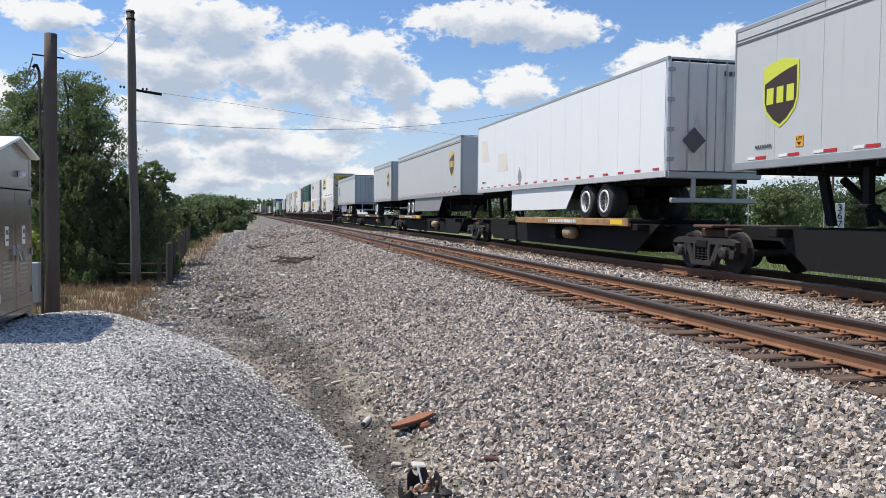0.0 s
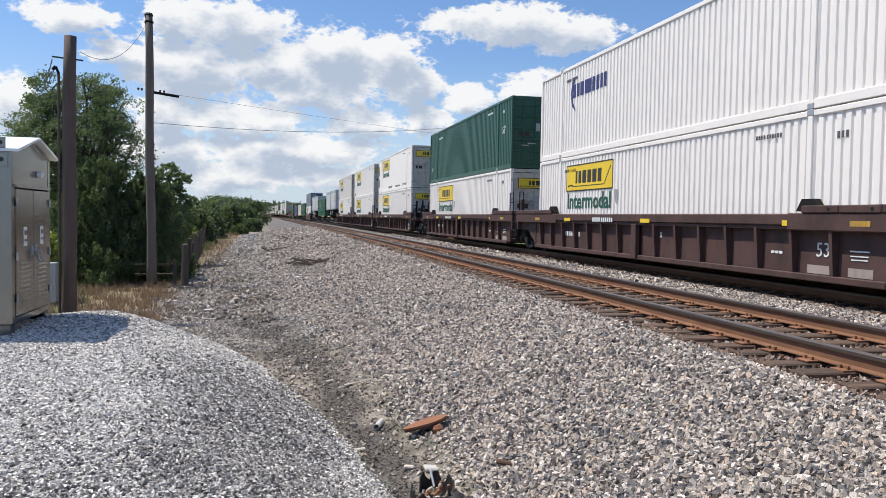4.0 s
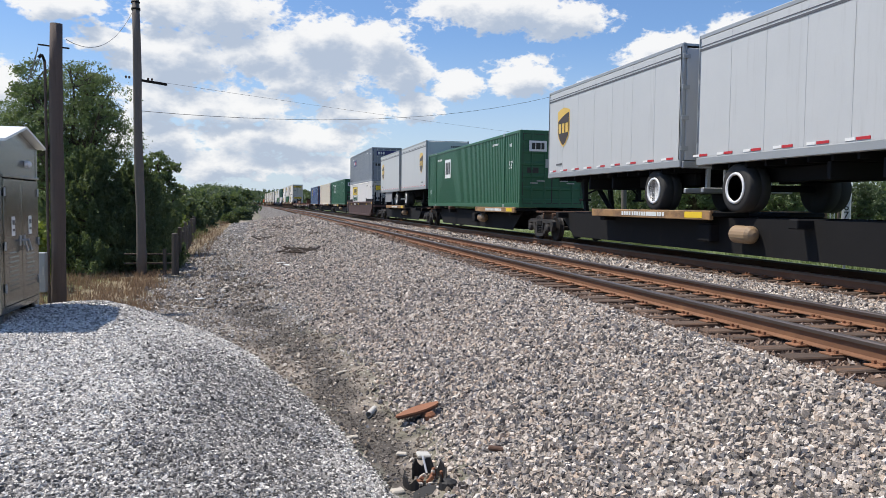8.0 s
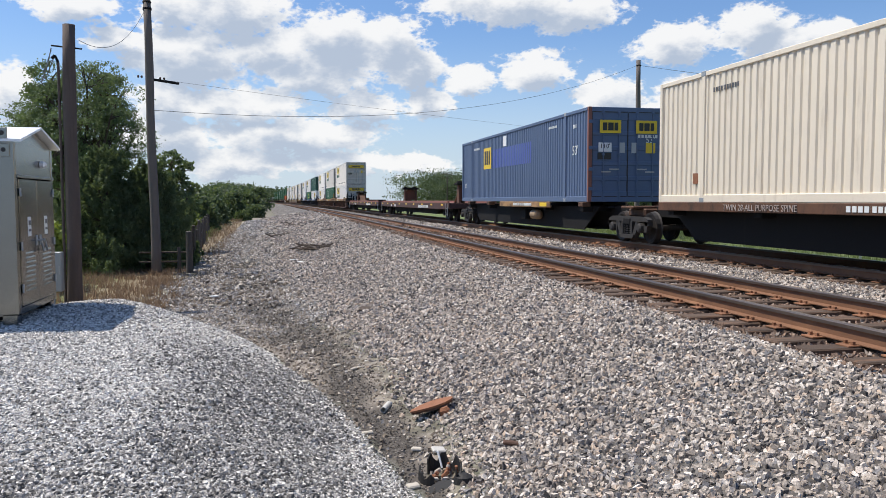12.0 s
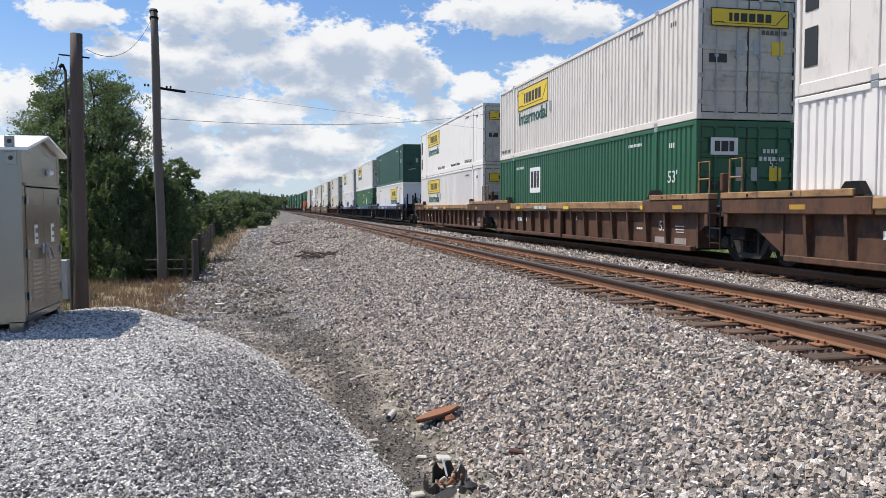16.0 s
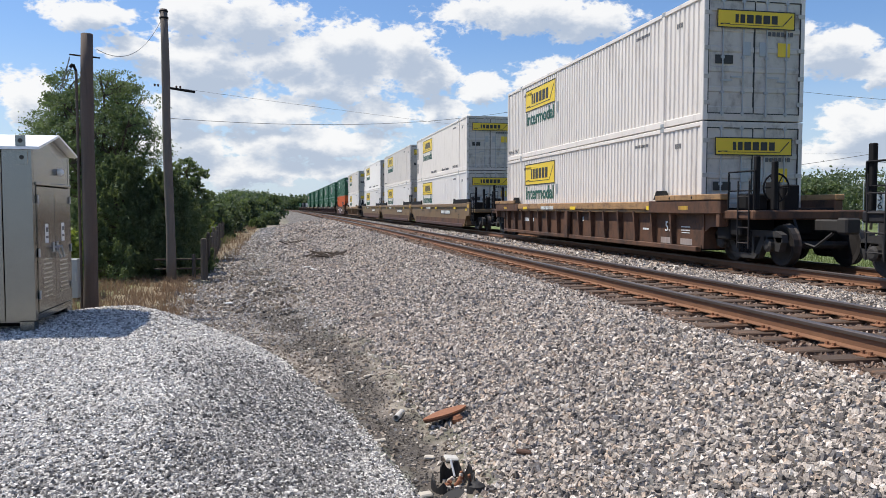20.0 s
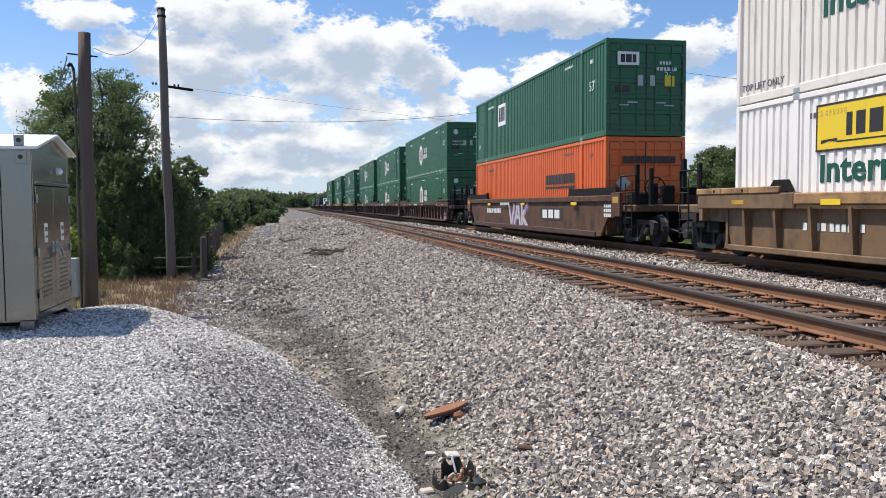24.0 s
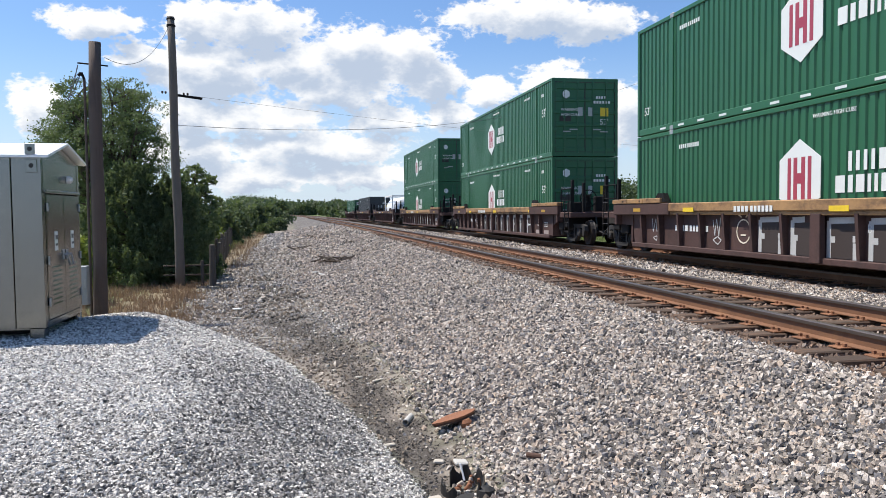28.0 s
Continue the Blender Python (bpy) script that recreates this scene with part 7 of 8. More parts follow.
part("placard", Shape().prism([(2.2, 1.5), (2.42, 1.85), (2.64, 1.5), (2.42, 1.15)], -1.306, -1.3), M["steel_grey"], tr, "grey diamond placard")
part("placard", Shape().prism([(-0.9, 1.9), (-0.6, 2.2), (-0.3, 1.9), (-0.6, 1.6)], -8.03, -8.0, "y"), M["letter_grey"], tr, "dark diamond placard")
part("old_decal", Shape().prism([(7.2, 2.3), (6.2, 2.3), (6.6, 3.2), (7.4, 3.2)], -1.302, -1.298).prism([(5.0, 1.8), (3.8, 1.8), (4.0, 2.5), (5.0, 2.5)], -1.302, -1.298), M["dirty_white"], tr, "ghost of a removed decal")
c = spine(43.21, 19.4, deck=(0.5, 7.2))
hitch(c, -6.9, 1)
ride(road_trailer("light grey box trailer with a shield and side skirts", 16.4, M["trailer_grey"], -1, 2, -6.5, (-4.4, 2.9, M["skirt_grey"])), 43.46, 1.1)
c = spine(62.91, 20.0, deck=(-4.0, 8.2), sill_paint=M["brown_car"])
hitch(c, -8.0, 1)
ride(road_trailer("short light grey box trailer with a shield", 8.3, M["trailer_grey"], -1, 1, -2.8), 58.46, 1.1)
c = spine(82.56, 18.4, last=True, deck=(-6.5, 1.0))
hitch(c, 6.6, -1)
ride(road_trailer("older light grey box trailer with a shield", 14.9, M["trailer_grey"], 1, 2, 6.1, (-0.6, 4.6, M["skirt_grey"])), 82.14, 1.1)

well("maroon", 103.20, "coupler", "joint", 19.8, "rib", "cold")
well("maroon", 122.70, "joint", "joint", 19.8, "rib", "logistics")
well("maroon", 142.29, "joint", "coupler", 19.8, "rib", "dark_green")
well("maroon", 164.77, "coupler", "joint", 19.8, "rib", "cold")
well("maroon", 184.42, "joint", "joint", 19.8, "rib", "rib")
well("maroon", 203.89, "joint", "coupler", 19.8, "rib", "soiled")

c = spine(225.60, 20.0, first=True, deck=(-1.5, 4.5))
hitch(c, -8.0, 1)
hitch(c, 7.4, -1)
ride(road_trailer("short light grey box trailer with a shield", 8.1, M["trailer_grey"], -1, 1, -2.7), 220.90, 1.1)
ride(road_trailer("short light grey box trailer facing backwards", 8.4, M["trailer_grey"], 1, 1, 2.9), 229.83, 1.1)
spine(244.50, 18.3, deck=(-7.4, -2.0), boxes=True)
load("green", 245.05, 1.13)
c = spine(263.36, 18.6, last=True, deck=(-3.2, 4.0))
hitch(c, -7.4, 1)
hitch(c, 6.6, -1)
ride(road_trailer("short light grey box trailer with a shield", 8.1, M["trailer_grey"], -1, 1, -2.7), 257.86, 1.1)
ride(road_trailer("short light grey box trailer with a skirt", 8.3, M["trailer_grey"], 1, 1, 2.9, (-1.0, 2.2, M["skirt_grey"])), 266.96, 1.1)

well("plain", 284.17, "coupler", "coupler", 19.5, "rib", "parcel")
spine(305.10, 19.2, first=True, deck=(-1.6, 4.6), boxes=True)
load("green", 305.66, 1.13)
c = spine(324.22, 19.5, deck=(-7.4, 7.6), boxes=True, tank=False, sill_paint=M["brown_car"])
write_on(c, "TWIN 28-ALL PURPOSE SPINE", 0.18, M["pale_panel"], -1.46, 3.6, 1.02, SIDE)
load("cream", 324.02, 1.13)
spine(343.91, 19.2, last=True, deck=(-4.4, 1.6), boxes=True)
load("blue", 344.61, 1.13)

FLAT = "long red-brown flat car with raised trailer hitches"
ride(flat_car(FLAT, 26.6, [(-11.4, 1), (6.8, 1)]), 368.4)
ride(flat_car(FLAT + ", empty", 26.6, [(12.2, -1), (-1.1, 0)]), 396.8)

well("ochre", 422.98, "coupler", "joint", 19.8, "rib", "soiled_cold")
well("ochre", 442.57, "joint", "joint", 19.8, "green", "soiled")
well("ochre", 461.60, "joint", "coupler", 19.8, "rib", "cold")
slate_lead = well("slate", 485.44, "coupler", "joint", 19.8, "front", "dark_green")
well("slate", 504.98, "joint", "joint", 19.8, "faded", "rib")
well("slate", 524.44, "joint", "coupler", 19.8, "crest", "rib")
well("ochre", 548.10, "coupler", "coupler", 19.8, "soiled", "soiled")
well("mustard", 572.08, "coupler", "joint", 19.2, "rib", "soiled_cold")
well("mustard", 591.33, "joint", "joint", 19.2, "rib", "soiled")
well("mustard", 610.74, "joint", "coupler", 19.2, "rib", "cold")
well("tan", 634.39, "coupler", "coupler", 19.8, "rib", "soiled")
russet = well("russet", 657.40, "coupler", "coupler", 19.5, "orange", "green")
def spray(car, name, shape, paint, label):
    part(name, shape, M[paint], car, label)


def flat_strokes(x, y, z, lines, wide):
    """Sprayed strokes on a side plate: thin strips from point to point."""
    s = Shape()
    for line in lines:
        for (a, b), (c, d) in zip(line, line[1:]):
            l = math.hypot(c - a, d - b) or 1.0
            u, v = -(d - b) / l * wide / 2, (c - a) / l * wide / 2
            s.prism([(y - a - u, z + b + v), (y - c - u, z + d + v), (y - c + u, z + d - v), (y - a + u, z + b - v)], x - 0.004, x)
    return s


# thin white scrawls along the faded blue sill
for mid, wide, seed in ((4.6, 0.9, 3), (0.4, 1.9, 4), (-3.6, 0.9, 5)):
    rs = random.Random(seed)
    n = int(wide * 14)
    spray(slate_lead, "spray_tag", flat_strokes(-1.502, mid, 1.25, [[(-wide / 2 + wide * i / n + rs.uniform(-0.03, 0.03), rs.uniform(-0.08, 0.08)) for i in range(n)]], 0.014), "graffiti", "thin white scrawl")
# a sign, numbers and a tag on the smooth russet side
spray(russet, "spray_tag", flat_strokes(-1.425, 0.55, 0.72, [[(-1.3, 0.5), (-0.9, -0.45), (-0.5, 0.5)], [(-0.55, -0.5), (0.0, 0.55), (0.35, -0.5)], [(-0.3, -0.05), (0.25, -0.05)], [(0.55, 0.5), (0.6, -0.5)], [(1.3, 0.5), (0.6, 0.0), (1.35, -0.5)]], 0.17), "graffiti", "silver sprayed tag")
spray(russet, "spray_shadow", flat_strokes(-1.4215, 0.47, 0.68, [[(-1.3, 0.5), (-0.9, -0.45), (-0.5, 0.5)], [(-0.55, -0.5), (0.0, 0.55), (0.35, -0.5)], [(0.55, 0.5), (0.6, -0.5)], [(1.3, 0.5), (0.6, 0.0), (1.35, -0.5)]], 0.26), "graffiti_violet", "violet sprayed outline")
plate = part("sign", Shape().block(-1.43, -4.75, 0.6, -1.42, -2.3, 1.06, 0.003), M["dark_panel"], russet, "dark company plate with plain strokes")
part("painted_name", bars(-1.43, -3.52, 0.83, SIDE, [0.5, 0.5, 0.5], 0.3, 0.5), M["letter_white"], plate, "white plain strokes")
part("car_number", bars(-1.425, 4.3, 0.9, SIDE, [0.2] * 4 + [0] + [0.18] * 5, 0.2), M["letter_white"], russet, "car number as plain bars")
write_on(russet, "53", 0.55, M["dark_panel"], -1.421, 7.4, 0.68, SIDE, "length_mark")
part("mesh_panel", bars(-1.425, -8.5, 1.12, SIDE, [0.1] * 4, 0.1).add(*lump(bars(-1.425, -8.5, 0.98, SIDE, [0.1] * 4, 0.1))).add(*lump(bars(-1.425, -8.5, 0.84, SIDE, [0.1] * 4, 0.1))), M["letter_white"], russet, "white chequered panel")
for y, lead, tail in ((680.84, "coupler", "joint"), (700.44, "joint", "joint"), (719.56, "joint", "coupler")):
    well("maroon", y, lead, tail, 19.8, "hexagon", "hexagon")
sprayed = well("sprayed", 742.95, "coupler", "coupler", 19.8, "hexagon", "hexagon")
# block letters sprayed panel by panel, and thin scrawls
for i in range(8):
    c = 1.82 - 1.03 * i - (0.0 if i < 1 else 0.02)
    f = (1, -1, 1, 1, -1, 1, -1, 1)[i]
    spray(sprayed, "spray_letter", flat_strokes(-1.336, c, 0.64, [[(-0.36, -0.33), (-0.36, 0.33), (0.36 * (i % 3 != 1), 0.35)], [(-0.36, 0.0), (-0.2, 0.0)], [(0.3 * f, -0.05), (0.3 * f, -0.34)], [(0.24, 0.02), (0.36, 0.02)]], 0.11), "graffiti", "silver-white sprayed block letters")
    spray(sprayed, "spray_fill", flat_strokes(-1.3335, c, 0.62, [[(-0.3, 0.0), (0.36, 0.0)]], 0.62), "dark_panel", "dark sprayed filling")
ring = [(0.25 * math.cos(a), 0.25 * math.sin(a)) for a in np.linspace(0, 2 * math.pi, 17)]
spray(sprayed, "spray_scrawl", flat_strokes(-1.336, 2.78, 0.72, [ring, [(-0.2, 0.36), (-0.08, 0.3)], [(0.08, 0.3), (0.2, 0.38)], [(-0.1, -0.08), (0.1, -0.08)]], 0.03), "cream", "cream sprayed face")
spray(sprayed, "spray_scrawl", flat_strokes(-1.336, 3.8, 0.7, [[(-0.2, 0.25), (-0.12, -0.1), (-0.05, 0.28), (0.05, -0.1), (0.12, 0.3)], [(-0.2, -0.2), (0.0, -0.3), (0.15, -0.2), (0.0, -0.12), (-0.2, -0.2)]], 0.025), "graffiti", "thin white scrawl")
spray(sprayed, "spray_scrawl", flat_strokes(-1.336, 6.9, 0.66, [[(-0.15, 0.3), (-0.1, -0.05), (0.05, 0.3), (0.12, -0.05)], [(-0.1, -0.2), (0.1, -0.28), (0.12, -0.15), (-0.1, -0.2)]], 0.025), "graffiti", "thin white scrawl")
for y in (766.39, 789.71):
    well("sprayed", y, "coupler", "coupler", 19.8, "hexagon", "hexagon")
well("maroon", 813.1, "coupler", "coupler", 19.8)
ride(tagged(tank_container("white tank container in an open frame"), group="containers on the train"), 810.0, 0.305)
well("maroon", 836.5, "coupler", "coupler", 19.8, "charcoal")
well("maroon", 859.9, "coupler", "coupler", 19.8, "green")


# ---- trackside: signal cabinet, poles, wires, fence ----
def on_ground(x, y):
    return float(ground_height(np.array([x]), np.array([y]))[0])


def make_cabinet():
    c = thing("signal_cabinet", "aluminium railway signal cabinet with a gable roof on gravel", "cabinet", pose(0, 0, 0))
    x0, x1, y0, y1, z0, ze, zr = -5.9, -3.25, 10.75, 12.45, -0.27, 1.95, 2.17
    ym = (y0 + y1) / 2
    for a, b in ((x0, -4.75), (-4.75, -3.62), (-3.62, x1)):
        part("side_panel", Shape().block(a + 0.004, y0, z0, b - 0.004, y0 + 0.04, ze, 0.006), M["stainless"], c)
        part("back_panel", Shape().block(a + 0.004, y1 - 0.04, z0, b - 0.004, y1, ze, 0.006), M["stainless"], c)
    part("rear_wall", Shape().box(x0, y0 + 0.04, z0, x0 + 0.04, y1 - 0.04, ze), M["stainless"], c)
    part("floor", Shape().box(x0, y0 + 0.02, z0 - 0.02, x1 - 0.03, y1 - 0.02, z0 + 0.04), M["stainless"], c)
    part("gable", Shape().prism([(y0, ze - 0.02), (y1, ze - 0.02), (ym, zr - 0.03)], x1 - 0.05, x1 - 0.01), M["stainless"], c)
    part("header", Shape().block(x1 - 0.05, y0 + 0.04, 1.52, x1 - 0.006, y1 - 0.04, ze - 0.01, 0.006), M["stainless"], c)
    part("drip_edge", Shape().block(x1 - 0.02, y0 + 0.05, 1.49, x1 + 0.03, y1 - 0.05, 1.53, 0.006), M["stainless"], c)
    part("door_frame", Shape().block(x1 - 0.06, y0 + 0.042, z0, x1, y0 + 0.1, ze - 0.02, 0.006).block(x1 - 0.06, y1 - 0.1, z0, x1, y1 - 0.042, ze - 0.02, 0.006).block(x1 - 0.06, y0 + 0.1, z0, x1 - 0.004, y1 - 0.1, z0 + 0.08, 0.006), M["stainless"], c)
    for i, (a, b) in enumerate(((y0 + 0.11, ym - 0.006), (ym + 0.006, y1 - 0.11))):
        d = part("door", Shape().block(x1 - 0.04, a, z0 + 0.09, x1 + 0.012, b, 1.48, 0.01), M["stainless"], c)
        for k in range(9):
            part("louvre", Shape().prism([(x1 + 0.012, 0.0), (x1 + 0.017, -0.02), (x1 + 0.012, -0.024)], a + 0.18, b - 0.16, "y").moved(Matrix.Translation((0, 0, 0.02 + 0.062 * k))), M["stainless"], d)
        part("notice", Shape().block(x1 + 0.012, (a + b) / 2 - 0.07, 0.72, x1 + 0.016, (a + b) / 2 + 0.07, 0.98, 0.001), M["paper"], d, "white printed notice")
        part("small_print", bars(x1 + 0.017, (a + b) / 2, 0.9, pose(0, 0, 0, 90, 0, 90), [0.09], 0.06).add(*lump(bars(x1 + 0.017, (a + b) / 2, 0.8, pose(0, 0, 0, 90, 0, 90), [0.02, 0.03, 0.02], 0.03))), M["letter_grey"], d, "print as plain bars")
        hy = b - 0.08 if i == 0 else a + 0.08
        part("handle", Shape().tube((x1 + 0.02, hy, 0.66), (x1 + 0.07, hy, 0.64), 0.014, 8).tube((x1 + 0.07, hy, 0.66), (x1 + 0.075, hy + (0.1 if i == 0 else 0.1), 0.5), 0.016, 8).block(x1 + 0.01, hy - 0.04, 0.58, x1 + 0.025, hy + 0.04, 0.72, 0.004), M["steel_grey"], d, "lever handle")
        for z in (0.0, 0.55, 1.25):
            ey = a if i == 0 else b
            part("hinge", Shape().tube((x1 + 0.022, ey, z), (x1 + 0.022, ey, z + 0.11), 0.015, 8), M["steel_grey"], d)
    part("lamp", Shape().lathe([(x1, 0.05), (x1 + 0.05, 0.05), (x1 + 0.08, 0.02)], 12, "x", (0, ym + 0.25, 1.7)), M["bright"], c, "small white round lamp")
    for s, (a, b) in ((0, (y0 - 0.06, ym)), (1, (y1 + 0.06, ym))):
        part("roof_sheet", Shape().prism([(a, ze - 0.01), (a, ze + 0.025), (b, zr + 0.03), (b, zr)], x0 - 0.05, x1 + 0.1), M["roof_alu"], c, "bright roof sheet")
    for x in (x1 - 0.12, x0 + 0.2):
        lug = part("lifting_lug", Shape().block(x - 0.07, y0 - 0.012, ze - 0.2, x + 0.07, y0 + 0.0, ze - 0.03, 0.004).block(x - 0.06, y0 - 0.05, ze + 0.03, x + 0.06, y0 - 0.03, ze + 0.17, 0.004), M["stainless"], c)
        part("lug_hole", Shape().lathe([(y0 - 0.056, 0.028), (y0 - 0.05, 0.03)], 12, "y", (x, 0, ze + 0.1)).lathe([(y0 - 0.018, 0.028), (y0 - 0.012, 0.03)], 12, "y", (x, 0, ze - 0.11)), M["black"], lug)
    for x in (x0 + 0.2, x1 - 0.12):
        for y in (y0 + 0.1, y1 - 0.1):
            part("foot", Shape().block(x - 0.09, y - 0.09, on_ground(x, y) - 0.05, x + 0.09, y + 0.09, z0, 0.01), M["stainless"], c)
    part("skid", Shape().block(x0, y0 + 0.25, z0 - 0.1, x1 - 0.1, y0 + 0.35, z0, 0.01).block(x0, y1 - 0.35, z0 - 0.1, x1 - 0.1, y1 - 0.25, z0, 0.01), M["soot"], c)
    return c


make_cabinet()


def pole(name, label, x, y, top, r0, r1, material, lean=(0.0, 0.0)):
    z = on_ground(x, y)
    p = thing(name, label, "utility pole", pose(x, y, z))
    h = top - z
    s = Shape()
    n, prof = 14, []
    for i in range(9):
        f = i / 8
        prof.append((f * (h + 0.4) - 0.4, r0 + (r1 - r0) * f + 0.006 * math.sin(i * 2.3)))
    s.lathe(prof, n, "z")
    s.v = [(a + lean[0] * c / h + 0.015 * math.sin(c * 1.1), b + lean[1] * c / h, c) for a, b, c in s.v]
    part("shaft", s, material, p, smooth=True)
    return p


p1 = pole("utility_pole", "cracked brown wooden utility pole with a conduit and meter box", -4.24, 17.6, 4.86, 0.155, 0.125, M["wood_pole"], (0.05, 0))
part("conduit", Shape().tube((-0.17, -0.02, 0.0), (-0.17, -0.02, 5.2), 0.028, 8), M["wood_pole"], p1, "dark painted conduit")
part("weather_head", Shape().tube((-0.17, -0.02, 5.2), (-0.22, -0.05, 5.34), 0.028, 8).tube((-0.22, -0.05, 5.34), (-0.28, -0.06, 5.27), 0.032, 8), M["soot"], p1)
mb = part("meter_box", Shape().block(-0.37, -0.42, 0.44, -0.14, -0.2, 1.26, 0.012), M["meter"], p1, "grey enamel meter box")
part("box_latch", Shape().block(-0.19, -0.44, 0.8, -0.16, -0.42, 0.98, 0.004), M["steel_grey"], mb)
part("box_leg", Shape().block(-0.34, -0.36, -0.1, -0.29, -0.3, 0.45, 0.006), M["meter"], mb)
part("bracket", Shape().tube((-0.3, 0, 5.55), (0.3, 0, 5.5), 0.018, 6), M["soot"], p1)
part("service_cable", Shape().path([(-0.3, 0, 5.5), (-0.36, -0.1, 5.1), (-0.46, -0.2, 4.75), (-0.36, -0.1, 4.95), (-0.24, -0.05, 5.3)], 0.01, 6).path([(-0.3, 0, 5.45), (-0.5, 0.1, 5.0), (-0.3, 0.0, 5.25)], 0.009, 6), M["wire"], p1, "loose black cables")

p2 = pole("utility_pole", "slender silvered wooden utility pole with a short crossarm", -3.73, 25.5, 7.36, 0.15, 0.115, M["grey_pole"], (-0.09, 0))
arm = part("crossarm", Shape().block(-0.42, -0.04, 6.04, 0.42, 0.04, 6.11, 0.008).moved(pose(0, 0, 0, 0, 4, 25)), M["soot"], p2, "dark short crossarm")
for x in (-0.4, -0.3, 0.26, 0.38):
    part("insulator", Shape().lathe([(6.1, 0.015), (6.12, 0.03), (6.16, 0.034), (6.18, 0.02)], 10, "z", (x * 0.91, x * 0.42, 0)), M["insulator"], arm)
part("strap", Shape().lathe([(8.2, 0.135), (8.26, 0.135)], 12, "z", (-0.08, 0, 0)).lathe([(8.42, 0.13), (8.46, 0.13)], 12, "z", (-0.085, 0, 0)), M["soot"], p2)

p3 = pole("utility_pole", "tall bare grey wooden pole beyond the tracks", 21.25, 43.0, 9.5, 0.17, 0.13, M["grey_pole"])
part("strap", Shape().lathe([(10.2, 0.15), (10.27, 0.15)], 10, "z"), M["soot"], p3)


def crossarm_pole(x, y, top, turn):
    z = on_ground(x, y)
    p = pole("utility_pole", "distant wooden power pole with two crossarms", x, y, top, 0.16, 0.11, M["wood_pole"])
    h = top - z
    for zz, w in ((h - 0.5, 1.35), (h - 1.5, 1.5)):
        a = part("crossarm", Shape().block(-w, -0.06, zz, w, 0.06, zz + 0.14, 0.008).moved(pose(0, 0, 0, 0, 0, turn)), M["wood_pole"], p)
        for q in (-0.9, -0.45, 0.45, 0.9):
            v = pose(0, 0, 0, 0, 0, turn) @ Vector((q * w, 0, 0))
            part("insulator", Shape().lathe([(zz + 0.14, 0.03), (zz + 0.2, 0.07), (zz + 0.3, 0.05)], 8, "z", (v.x, v.y, 0)), M["insulator"], a)
    return p


crossarm_pole(64.4, 76.0, 7.9, 35)
crossarm_pole(62.0, 205.0, 9.0, 20)
crossarm_pole(41.0, 185.0, 8.0, 20)


def cable(name, label, a, b, sag, r=0.012):
    a, b = Vector(a), Vector(b)
    n = 24
    pts = [a.lerp(b, i / n) - Vector((0, 0, 4 * sag * (i / n) * (1 - i / n))) for i in range(n + 1)]
    return tagged(new(name, Shape().path(pts, r, 5).mesh(name, M["wire"], True)), label, "cable")


cable("overhead_wire", "slack black wire between the two wooden poles", (-4.0, 17.6, 4.55), (-3.86, 25.5, 7.1), 0.55, 0.007)
cable("overhead_wire", "black wire sagging across the tracks to the bare pole", (-3.75, 25.5, 4.0), (21.2, 43.0, 9.2), 1.2, 0.008)
cable("overhead_wire", "black wire running on from the bare pole", (21.2, 43.0, 9.2), (75.0, 40.0, 8.5), 1.3, 0.012)
for dx, dz in ((0.0, 0.0),):
    cable("overhead_wire", "thin line wire from the crossarm over the tracks", (-3.4 + dx, 25.6 + dx * 0.4, 4.95 + dz), (64.0 + dx, 76.0, 7.5 + dz), 0.9, 0.0045)
cable("overhead_wire", "thin line wire between the distant poles", (64.4, 76.0, 7.3), (62.0, 205.0, 8.5), 2.0, 0.03)
cable("overhead_wire", "thin line wire going off beyond the tracks", (64.4, 76.0, 6.4), (110.0, 60.0, 6.2), 0.8, 0.03)


def make_fence():
    f = thing("fence", "weathered wooden post fence with sagging wire along the hedge", "fence")
    spots = []
    for i in range(13):
        y = 25.4 + 3.0 * i
        spots.append((-2.72 - 0.066 * (y - 25.4), y))
    heights = []
    for i, (x, y) in enumerate(spots):
        z = on_ground(x, y)
        h = 1.3 + 0.12 * math.sin(i * 2.1)
        heights.append(z + h)
        r = 0.105 if i == 0 else 0.075
        s = Shape().lathe([(-0.2, r * 1.05), (h * 0.5, r), (h, r * 0.92), (h + 0.02, r * 0.5)], 10, "z")
        s.v = [(x + a + 0.03 * math.sin(i) * c, y + b, z + c) for a, b, c in s.v]
        part("post", s, M["post"], f)
    for k in (0.35, 0.75, 1.1):
        for (a, b), (c, d) in zip(spots, spots[1:]):
            part("wire", Shape().tube((a, b, on_ground(a, b) + k), (c, d, on_ground(c, d) + k - 0.01), 0.006, 4), M["wire"], f)
    x, y = spots[0]
    z = on_ground(x, y)
    # rails borrow the dark twig colour in place of tree shade on them
    for k in (0.32, 0.62):
        part("rail", Shape().block(x - 1.55, y + 0.3 - 0.03, z + k, x - 0.1, y + 0.3 + 0.03, z + k + 0.05, 0.01), M["twig"], f)
    part("post", Shape().lathe([(z - 0.1, 0.06), (z + 0.8, 0.055)], 8, "z", (x - 0.35, y + 0.3, 0)), M["post"], f)
    return f


make_fence()


